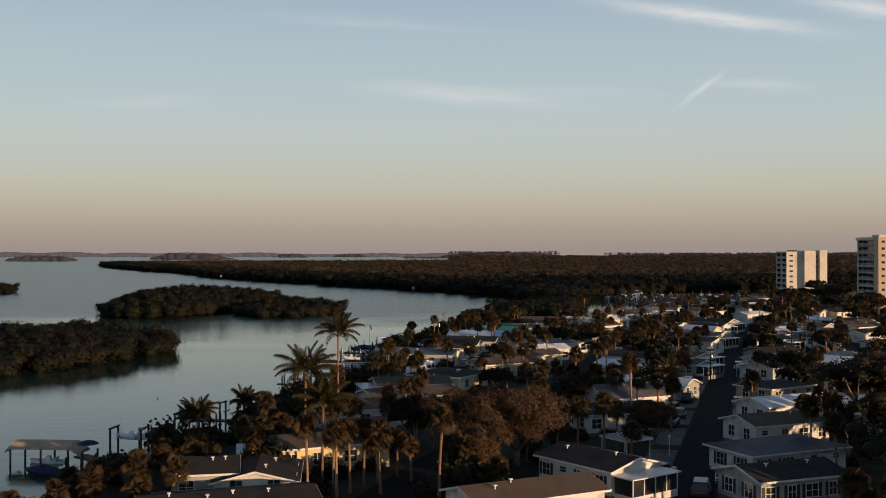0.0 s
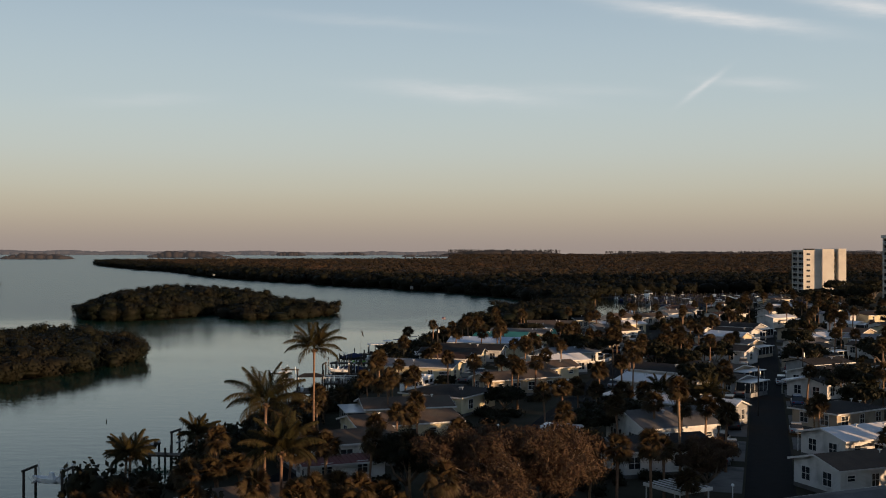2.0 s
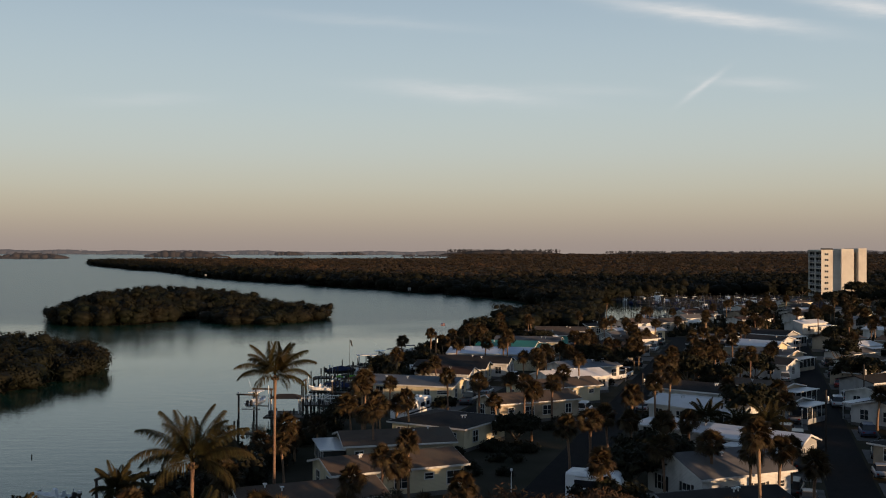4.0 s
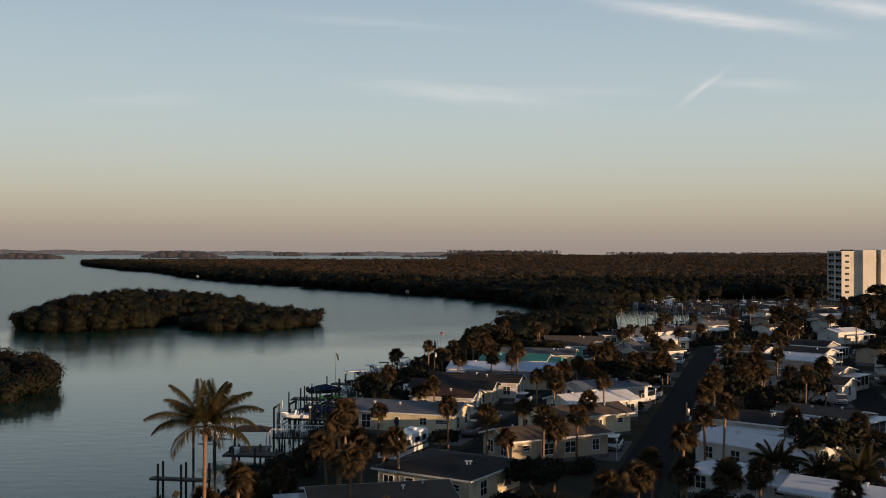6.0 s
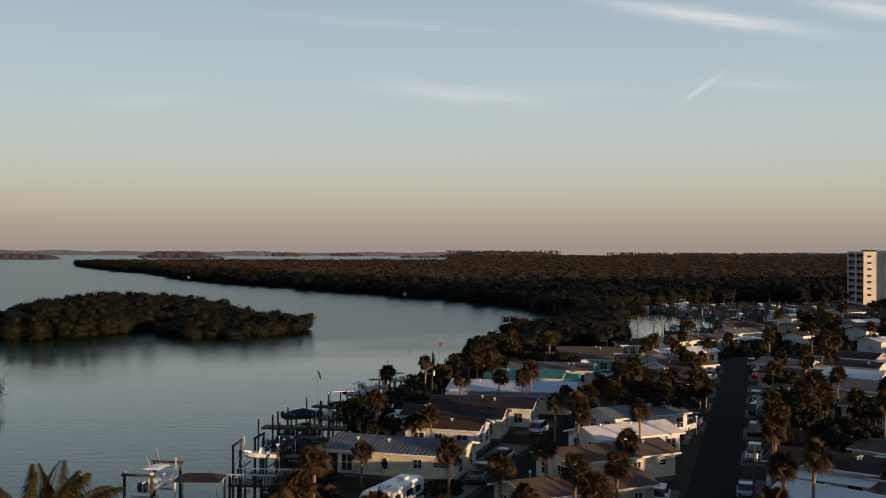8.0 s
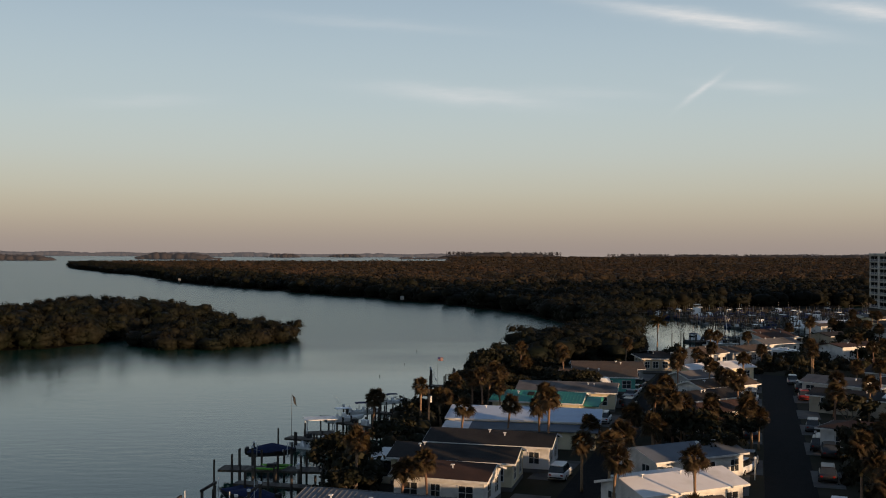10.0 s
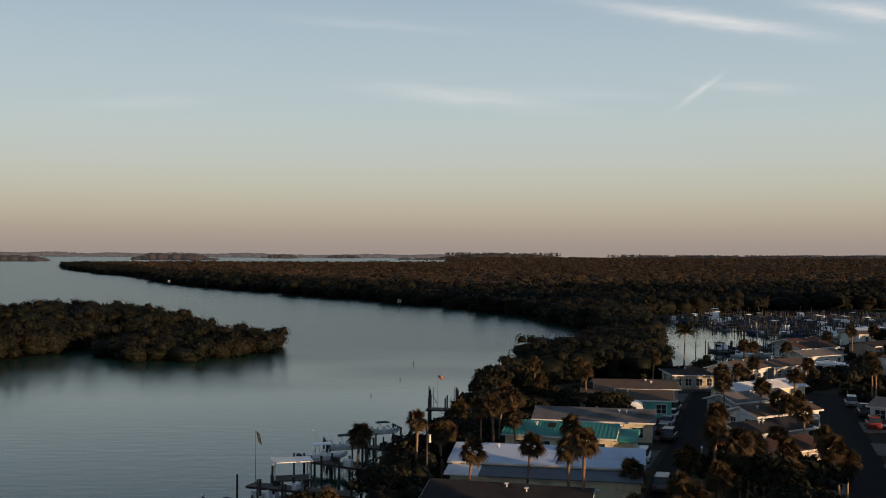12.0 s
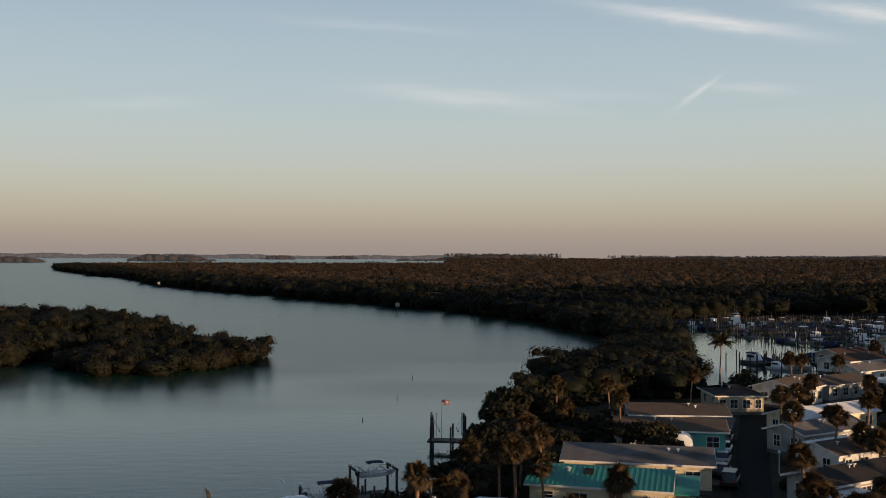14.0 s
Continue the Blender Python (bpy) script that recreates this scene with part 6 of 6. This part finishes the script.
# the waterfront, from near to far
dock(-36, 118.8, 144, 10.3)
dock(-36.0, 136.8, 147, 5.6)
boat_lift(-41.2, 134.6, 173, 4.2, 2.4, 2.7)
moor("skiff", -41.0, 134.6, 173, 1.2).scale = (0.72, 0.72, 0.72)
moor("covered", -46.4, 119.2, 159, 0.0).scale = (0.8, 0.8, 0.8)
moor("skiff", -48.6, 126, 176, 0.0).scale = (0.8, 0.8, 0.7)
dock(-27.6, 150.1, 173, 9, 1.5)
boat_lift(-37.6, 153.7, 169, 4.4, 2.6, 1.6)
moor("skiff", -37.4, 153.7, 169, 1.2)
boat_lift(-32.2, 156.2, 166, 3.0, 2.0, 2.8)
dock(-24, 162, 150, 8.8)
dock(-22, 176.4, 159, 6.3)
dock(-24.4, 190.4, 171, 6.7, 1.0, 1.25, tall=0.7)
dock(-19, 204.5, 176, 7, 2.4)
shade_roof(-23.2, 208.1, 0, 4.6, 3.4, 3.4, "hip", M["trim"], "small dock shelter with dark hip roof and white posts")
boat_lift(-28.2, 209.9, 80, 6.4, 2.8, 3.9)
moor("console", -28.2, 211.7, 79, 1.7).scale = (0.85, 0.85, 0.85)
dock(-13.4, 215.6, 176, 8.4, 3.0, 1.3, rail=True)
boat_lift(-20.2, 223.6, 176, 5.0, 3.2, 3.8)
moor("skiff", -20.0, 223.6, 176, 2.2)
boat_lift(-19.6, 232.9, 171, 4.6, 3.2, 2.9)
moor("covered", -18.4, 236.9, 166, 0.6)
dock(-13, 229.3, 169, 10.1, 1.6)
dock(-12, 241.2, 166, 9.7, 1.6, tall=0.5)
dock(-9.5, 249.5, 175, 15, 2.6, tall=0.9)
moor("covered", -20.0, 259.2, 7, 0.7).scale = (0.86, 0.86, 0.86)
boat_lift(-20.0, 259.2, 7, 4.6, 3.0, 1.9)
dock(-8, 265.5, 159, 12.6, 2.0)
shade_roof(-15.9, 273.2, 14, 4.3, 2.8, 3.0, "flat", M["alu"], "flat white boat canopy on slender posts")
moor("console", -13.4, 282.6, 26, 1.0).scale = (0.8, 0.8, 0.8)
dock(-4, 275.4, 147, 13.5, 1.6)
moor("bimini", -11.3, 290.9, 14, 0.7).scale = (0.74, 0.74, 0.74)
boat_lift(-12.0, 290.9, 14, 4.4, 3.0, 1.8)
dock(-1, 288, 159, 9.4, 1.6)
boat_lift(-7.8, 302, 21, 4.4, 3.2, 1.6)
moor("bimini", -7.4, 302, 21, 0.7).scale = (0.66, 0.66, 0.66)
dock(4, 321.8, 173, 6, 2.4, tall=1.0)
boat_lift(0.7, 327.2, 4, 4.4, 2.8, 3.4)
flagpole(-19.5, 271.6, 1.0, 5.6, False)
flagpole(-0.2, 322.9, 1.1, 5.2, True)


def kayak(x, y, z, yaw, colour, label):
    t = thing("kayak", x, y, z, yaw, label, "kayak", "kayaks on the dock")
    part("hull", Shape().loft([[(xx, w * c, zz + h * s) for c, s in ((1, 0), (0.5, 1), (-0.5, 1), (-1, 0), (-0.5, -0.8), (0.5, -0.8))] for xx, w, zz, h in ((-1.8, 0.03, 0.28, 0.03), (-1.2, 0.24, 0.18, 0.14), (0, 0.36, 0.16, 0.16), (1.2, 0.24, 0.18, 0.14), (1.8, 0.03, 0.28, 0.03))]), colour, t)
    part("cockpit", Shape().box(-0.5, 0.4, -0.2, 0.2, 0.3, 0.335), M["black"], t)


LIME = material("lime_plastic", (0.16, 0.42, 0.05), 0.45)
kayak(-18.6, 249.1, 1.2, 4, LIME, "lime green plastic kayak lying on the jetty")
kayak(-18.2, 250.9, 1.2, -4, LIME, "lime green plastic kayak lying on the jetty")


def umbrella(x, y, yaw):
    t = thing("sunshade", x, y, 1.0, yaw, "dark round garden umbrella on a thin pole", "umbrella")
    part("pole", Shape().tube([(0, 0, 0), (0, 0, 2.4)], [0.03, 0.03], 6), M["metal"], t)
    rg = [[(q * math.cos(a * 0.7854), q * math.sin(a * 0.7854), z) for a in range(8)] for q, z in ((1.3, 1.95), (1.28, 2.0), (0.7, 2.3), (0.05, 2.45))]
    part("canopy", Shape().loft(rg), M["navy"], t)


umbrella(-42.4, 122.4, 0)
BEIGE = material("beige_canvas", (0.42, 0.33, 0.25), 0.85, second=(0.36, 0.28, 0.21), scale=0.8)


def canopy_cover(x, y, yaw):
    t = thing("boat_canopy", x, y, 0, yaw, "long beige canvas boat canopy on piles", "canopy")
    part("canvas", Shape().loft([[(xx, 1.9 * math.cos(a), z + 0.85 * k * math.sin(a)) for a in (0, 0.5, 1.0, 1.57, 2.14, 2.64, 3.14159)] for xx, z, k in ((-4.6, 1.5, 0.5), (-4.0, 1.9, 1), (3.6, 1.9, 1), (4.6, 1.3, 0.5))], False), BEIGE, t)
    for sx in (-3.8, 0, 3.4):
        for sy in (-1.9, 1.9):
            part("piling", post(Shape(), sx, sy, -2.4, 1.95, 0.13), M["timber"], t)


def open_carport(x, y, yaw, L, W, h):
    t = thing("carport", x, y, GROUND, yaw, "open carport with a ribbed white aluminium roof", "carport")
    part("roof", Shape().box(0, L, 0, W, h, h + 0.1), M["deck"], t, "dark weathered roof sheets")
    for k in range(7):
        yy = W * k / 6
        part("rib", Shape().box(-0.05, L + 0.05, yy - 0.05, yy + 0.05, h + 0.1, h + 0.18), M["alu"], t)
    part("fascia", Shape().box(L, L + 0.1, -0.1, W + 0.1, h - 0.12, h + 0.2), M["trim"], t)
    part("fascia", Shape().box(0, L, -0.1, -0.02, h - 0.12, h + 0.2), M["trim"], t)
    for px in (0.2, L - 0.2):
        for py in (0.15, W - 0.15):
            part("post", Shape().box(px - 0.05, px + 0.05, py - 0.05, py + 0.05, -0.1, h), M["trim"], t)
    return t


open_carport(19.2, 125.3, -58, 4.8, 4.0, 2.4)
canopy_cover(-48.6, 126, -4)


def dock_box(x, y, z, yaw, mat, label, size=(1.2, 0.55, 0.6)):
    t = thing("dock_box", x, y, z, yaw, label, "storage box", "dock boxes")
    L, W, H = size
    part("box", Shape().box(-L / 2, L / 2, -W / 2, W / 2, 0, H), mat, t)
    part("lid", Shape().loft([[(-L / 2 - 0.04, -W / 2 - 0.04, H + 0.002), (L / 2 + 0.04, -W / 2 - 0.04, H + 0.002), (L / 2 + 0.04, W / 2 + 0.04, H + 0.002), (-L / 2 - 0.04, W / 2 + 0.04, H + 0.002)],
                              [(-L / 2 + 0.06, -W / 2 + 0.06, H + 0.14), (L / 2 - 0.06, -W / 2 + 0.06, H + 0.14), (L / 2 - 0.06, W / 2 - 0.06, H + 0.14), (-L / 2 + 0.06, W / 2 - 0.06, H + 0.14)]]), mat, t)


g9 = random.Random(19)
DOCK_ENDS = ((-13.4, 215.6, 176, 8.4, 1.3), (-13, 229.3, 169, 10.1, 1.15), (-9.5, 249.5, 175, 15, 1.15), (-8, 265.5, 159, 12.6, 1.15), (-4, 275.4, 147, 13.5, 1.15), (-1, 288, 159, 9.4, 1.15), (-19, 204.5, 176, 7, 1.15), (-24, 162, 150, 8.8, 1.15))
for x, y, yaw, L, z in DOCK_ENDS:
    c, s_ = math.cos(radians(yaw)), math.sin(radians(yaw))
    for k in range(3):
        d, o = L * g9.uniform(0.25, 0.92), g9.choice((-0.35, 0.35))
        dark = g9.random() < 0.6
        dock_box(x + c * d - s_ * o, y + s_ * d + c * o, z + 0.01, yaw + g9.choice((0, 90)), M["black"] if dark else M["alu"],
                 "black plastic storage box on the jetty" if dark else "white storage box on the jetty", (g9.uniform(0.7, 1.3), 0.5, g9.uniform(0.4, 0.7)))
# lines of bare mooring piles between the jetties
for x, y, yaw, L, z in DOCK_ENDS[:6]:
    c, s_ = math.cos(radians(yaw)), math.sin(radians(yaw))
    for d, o in ((0.55, 2.6), (0.8, 2.7), (1.0, 2.5), (0.9, -2.4)):
        t = thing("mooring_pile", x + c * L * d - s_ * o, y + s_ * L * d + c * o, 0, 0, "dark timber mooring pile beside the jetty", "piling", "mooring piles at the jetties")
        part("piling", post(Shape(), 0, 0, -2.4, g9.uniform(2.0, 3.2), 0.12), M["timber"], t)
for kind, x, y, yaw, sc in (("skiff", -17.6, 268.2, 154, 0.75), ("covered", -26.5, 170.1, 154, 0.75), ("covered", -20.6, 242.6, 166, 0.7)):
    moor(kind, x, y, yaw, 0.0).scale = (sc, sc, sc)


# ---- marina ----
def finger(x, y, yaw, L, W, label="grey timber marina pier"):
    t = thing("pier", x, y, 0, yaw, label, "pier", "marina piers")
    part("deck", Shape().box(0, L, -W / 2, W / 2, 0.75, 0.95), M["deck"], t)
    k = 0.5
    while k < L:
        for sy in (-1, 1):
            part("piling", post(Shape(), k, sy * (W / 2 + 0.15), -2.4, 2.0 + 0.8 * ((int(k * 7)) % 3 == 0), 0.15), M["timber"], t)
        k += 4.2
    return t


g7 = random.Random(42)
BERTHED = {}


def berth(x, y, yaw):
    """A boat in the marina, seen from afar: hull, shelter or cover, and its poles."""
    # greyed hulls and navy tops carry the marina's shade in their colour
    kind = g7.choice(("hard_top", "cabin", "cover", "open", "dark_top", "cover", "dark_top"))
    label = {"hard_top": "fishing boat with shade-greyed hull and raised white hard top", "dark_top": "fishing boat with hull and navy top darkened for shade", "cabin": "white cabin boat in its berth", "cover": "boat under a dark canvas cover in its berth", "open": "open boat with shade-greyed hull in its berth"}[kind]
    m = pose(x, y, -0.3, 0, 0, yaw)
    if kind in BERTHED:
        c = copy_thing(BERTHED[kind], m)
        c.scale = (g7.uniform(0.85, 1.15),) * 3
        return
    t = BERTHED[kind] = thing("motor_boat", 0, 0, 0, 0, label, "boat", "boats in the marina")
    t.matrix_basis = m
    part("hull", Shape().loft([[(xx, 0, z0), (xx, w * 0.8, z0 + 0.35), (xx, w, z1), (xx, w * 0.84, z1), (xx, w * 0.8, z1 - 0.3), (xx, -w * 0.8, z1 - 0.3), (xx, -w * 0.84, z1), (xx, -w, z1), (xx, -w * 0.8, z0 + 0.35)]
                               for xx, w, z0, z1 in ((-3.0, 1.0, 0.0, 0.9), (-0.8, 1.12, 0.0, 0.95), (1.2, 1.0, 0.05, 1.05), (2.4, 0.6, 0.3, 1.2), (3.2, 0.06, 0.8, 1.3))]), M["hull_shaded"] if kind in ("hard_top", "dark_top", "open") else M["navy"] if kind == "cover" else M["gelcoat"], t)
    if kind in ("hard_top", "dark_top"):
        part("top", Shape().loft([[(xx, -0.95, z), (xx, -0.4, z + 0.1), (xx, 0.4, z + 0.1), (xx, 0.95, z), (xx, 0.95, z - 0.06), (xx, -0.95, z - 0.06)] for xx, z in ((-1.6, 2.7), (0.2, 2.8), (0.8, 2.7))]), M["gelcoat"] if kind == "hard_top" else M["navy"], t)
        part("console", Shape().box(-0.7, 0.2, -0.4, 0.4, 0.6, 1.9), M["black"], t)
        for py in (-0.8, 0.8):
            part("frame", Shape().tube([(-1.2, py, 0.8), (-1.2, py, 2.66), (0.3, py, 2.66), (0.3, py, 0.8)], [0.035] * 4, 5), M["metal"], t)
        part("aerial", Shape().tube([(-0.9, 0.5, 2.8), (-1.6, 0.6, 5.2)], [0.03, 0.012], 4), M["metal"], t)
    elif kind == "cabin":
        part("cabin", Shape().loft([[(xx, -w, 0.9), (xx, w, 0.9), (xx, w * 0.85, z), (xx, -w * 0.85, z)] for xx, w, z in ((-1.2, 0.9, 2.3), (0.8, 0.9, 2.3), (1.8, 0.7, 1.4), (2.2, 0.4, 1.2))]), M["gelcoat"], t)
        part("window", Shape().box(-1.0, 0.9, -0.9, 0.9, 1.6, 2.0), M["glass"], t)
        part("aerial", Shape().tube([(-0.6, 0.3, 2.3), (-0.9, 0.3, 4.8)], [0.03, 0.012], 4), M["alu"], t)
    elif kind == "cover":
        part("cover", Shape().loft([[(xx, -w, 0.85), (xx, -w * 0.5, 0.85 + h * 0.8), (xx, 0, 0.85 + h), (xx, w * 0.5, 0.85 + h * 0.8), (xx, w, 0.85)] for xx, w, h in ((-3.1, 0.95, 0.3), (-1.0, 1.18, 1.0), (0.8, 1.1, 0.9), (2.6, 0.6, 0.35))]), M["navy"], t)
    else:
        part("console", Shape().box(-0.6, 0.1, -0.4, 0.4, 0.5, 1.6), M["alu"], t)
        part("outboard_motor", Shape().box(-3.4, -2.95, -0.25, 0.25, 0.3, 1.4), M["black"], t)


PILES = []
PILINGS = [post(Shape(), 0, 0, -2.4, h, 0.13).mesh("mooring_piling", M["timber"]) for h in (1.5, 2.0, 2.6, 3.1)]
for x0, y0, yaw, L in ((86, 540, 5, 92.3), (92, 507.6, 5, 86.3), (100, 475.2, 14, 67.4), (74, 421.2, 33, 27), (112, 448.2, 24, 38.3), (82, 558, 5, 96.3), (70, 419.4, 30, 12.1), (96, 491.4, 9, 80.7), (90, 523.8, 5, 88.3)):
    c, s = math.cos(radians(yaw)), math.sin(radians(yaw))
    finger(x0, y0, yaw, L, 1.8)
    k = 2.0
    while k < L - 2:
        for side in (-1, 1):
            off = side * 5.4
            bx, by = x0 + k * c - off * s, y0 + k * s + off * c
            if inside(SHORE, np.array([bx]), np.array([by]))[0] or inside(HEADLAND, np.array([bx]), np.array([by]))[0]:
                continue
            q = g7.random()
            if q < 0.68:
                berth(bx, by, yaw + 90 * side + g7.choice((0, 180)))
            for w in (-1.7, 1.7):
                for o in (3.2, 8.2):
                    if g7.random() < 0.8:
                        PILES.append((x0 + (k + w) * c - side * o * s, y0 + (k + w) * s + side * o * c, g7.randrange(4)))
        k += 4.3
PILES.sort(key=lambda p: p[1] + 0.5 * p[0])
for x, y, k in PILES[:40]:
    pv = new("mooring_piling", PILINGS[k])
    pv.matrix_basis = pose(x, y, 0)
    tagged(pv, "bare round timber mooring piling in the marina", "piling", "mooring pilings")
far_piles = Shape()
for x, y, k in PILES[40:]:
    post(far_piles, x, y, -2.4, (1.5, 2.0, 2.6, 3.1)[k], 0.13)
tagged(new("mooring_pilings", far_piles.mesh("mooring_pilings", M["timber"])), "crowd of bare timber pilings across the marina", "pilings", kind="stuff")
moor("cruiser", 104.0, 550.1, 92, 0.0)
moor("cruiser", 141.0, 518.4, 92, 0.0).scale = (0.85, 0.85, 0.85)
t = thing("sailing_boat", 78.5, 415, 0, 10, "small sailing boat with bare leaning mast", "boat")
part("hull", Shape().loft([[(x, -w, 0.9), (x, 0, -0.3), (x, w, 0.9)] for x, w in ((-3.5, 0.8), (-1, 1.2), (1.5, 1.0), (3.6, 0.05))]), M["gelcoat"], t)
part("mast", Shape().tube([(0.4, 0, 0.5), (-0.2, 0.3, 8.6)], [0.07, 0.05], 6), M["alu"], t)
part("boom", Shape().tube([(0.4, 0, 1.6), (-3, 0.1, 1.7)], [0.06, 0.06], 6), M["navy"], t)
part("stay", Shape().tube([(-0.2, 0.3, 8.6), (3.5, 0, 0.9)], [0.02, 0.02], 4), M["metal"], t)


# ---- channel markers, lamps ----
for x, y, h in ((-5.9, 397.1, 1.5), (-7.8, 367.4, 1.0), (-12.1, 344.5, 1.1), (2.9, 418, 1.0), (10.6, 378.5, 1.0), (18.6, 470, 1.0), (-50.2, 180.4, 1.0), (-120, 756, 2.0), (-60, 684, 2.0)):
    t = thing("channel_piling", x, y, 0, 0, "single dark timber pile standing in the bay", "pile", "piles in the bay")
    part("piling", post(Shape(), 0, 0, -2.4, 0.35 * h, 0.08), M["timber"], t)
for x, y, h in ((-197, 909, 4.4), (-18.2, 626.4, 4.2)):
    t = thing("channel_sign", x, y, 0, 0, "white square warning board on a pile in the bay", "sign", "channel signs")
    part("piling", post(Shape(), 0, 0, -2.4, h - 1.0, 0.16), M["timber"], t)
    part("board", Shape().box(-0.9, 0.9, -0.06, 0.0, h - 1.7, h), M["board"], t)


def lamp_post(x, y, h=2.3):
    t = thing("lamp_post", x, y, GROUND, 0, "short white post lamp with a globe beside the street", "lamp", "post lamps")
    part("post", Shape().tube([(0, 0, -0.05), (0, 0, h)], [0.06, 0.045], 7), M["trim"], t)
    part("globe", Shape().tube([(0, 0, h - 0.03), (0, 0, h + 0.05), (0, 0, h + 0.18), (0, 0, h + 0.27)], [0.06, 0.15, 0.15, 0.05], 9), M["gelcoat"], t)


for u, v in ((74, -9.9), (96, -3.6), (120, -9.9), (135, -3.6), (160, -10), (108, -36.9), (136, -36.9), (150, -30.4), (172, -36.9), (107, -49.6), (128, -49.7), (150, -49.8), (165, -49.8), (80, -36.8)):
    lamp_post(*street(u, v))


def utility_pole(x, y, h):
    t = thing("utility_pole", x, y, GROUND, 29, "tall bare wooden utility pole", "pole", "utility poles")
    part("pole", Shape().tube([(0, 0, -0.1), (0, 0, h)], [0.14, 0.1], 8), M["timber"], t)
    part("transformer", Shape().tube([(0.28, 0, h - 1.6), (0.28, 0, h - 0.8)], [0.18, 0.18], 9), M["metal"], t)


for x, y, h in ((-1.2, 265.5, 7.0), (29.4, 204.5, 6.5), (47.0, 180, 7.5), (65.0, 212.4, 7.0)):
    utility_pole(x, y, h)

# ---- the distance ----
# wood colour with a faint emission that imitates haze over the far shores
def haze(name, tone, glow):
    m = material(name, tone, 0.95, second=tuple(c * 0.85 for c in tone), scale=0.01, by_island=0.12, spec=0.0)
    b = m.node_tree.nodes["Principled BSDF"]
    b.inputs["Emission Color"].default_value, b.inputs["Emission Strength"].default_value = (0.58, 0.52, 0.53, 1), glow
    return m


HAZE = haze("haze_glow_wood", (0.030, 0.027, 0.026), 0.16)
HAZE_MID = haze("haze_glow_ridge_wood", (0.030, 0.025, 0.022), 0.028)
HAZE_NEAR = haze("haze_glow_near_wood", (0.035, 0.029, 0.026), 0.055)


def far_island(name, x, y, L, W, h, seed, mat=None, pines=0):
    """A wooded island: crowns packed along it, low at both ends, with a few taller tops."""
    g = np.random.default_rng(seed)
    n = max(30, int(L / 3.5))
    px, py = x + (g.random(n) - 0.5) * L, y + (g.random(n) - 0.5) * W
    edge = np.clip(2.2 * (1 - np.abs(px - x) / (L / 2)), 0.0, 1.0) ** 0.6 * 0.8 + 0.2
    top = h * g.uniform(0.78, 1.0, n) * edge * (0.88 + 0.12 * np.sin(px * 0.021 + seed))
    r = g.uniform(0.8, 1.3, n) * min(max(L / 16, 8), 22)
    c = np.stack([px, py, top * 0.4], 1)
    clouds_ = [leaf_cloud(c, r, top * 0.58, 10, 2.8, -0.5, seed, 0.2), core_cloud(c, r * 1.1, top * 0.6, seed + 1, shrink=0.95)]
    if pines:
        qx = x + (g.random(pines) - 0.5) * L * 0.96
        hp = h * g.uniform(0.85, 1.0, pines)
        rp = g.uniform(3.0, 7.0, pines)
        clouds_.append(leaf_cloud(np.stack([qx, np.full(pines, float(y)), hp * 0.72], 1), rp, hp * 0.3, 26, 2.0, -0.8, seed + 2, 0.2))
    v, q = joined(clouds_)
    tagged(new(name, array_mesh(name, v, q, mat or HAZE)), "low wooded island far across the bay, haze put in as glow", "island", kind="stuff")


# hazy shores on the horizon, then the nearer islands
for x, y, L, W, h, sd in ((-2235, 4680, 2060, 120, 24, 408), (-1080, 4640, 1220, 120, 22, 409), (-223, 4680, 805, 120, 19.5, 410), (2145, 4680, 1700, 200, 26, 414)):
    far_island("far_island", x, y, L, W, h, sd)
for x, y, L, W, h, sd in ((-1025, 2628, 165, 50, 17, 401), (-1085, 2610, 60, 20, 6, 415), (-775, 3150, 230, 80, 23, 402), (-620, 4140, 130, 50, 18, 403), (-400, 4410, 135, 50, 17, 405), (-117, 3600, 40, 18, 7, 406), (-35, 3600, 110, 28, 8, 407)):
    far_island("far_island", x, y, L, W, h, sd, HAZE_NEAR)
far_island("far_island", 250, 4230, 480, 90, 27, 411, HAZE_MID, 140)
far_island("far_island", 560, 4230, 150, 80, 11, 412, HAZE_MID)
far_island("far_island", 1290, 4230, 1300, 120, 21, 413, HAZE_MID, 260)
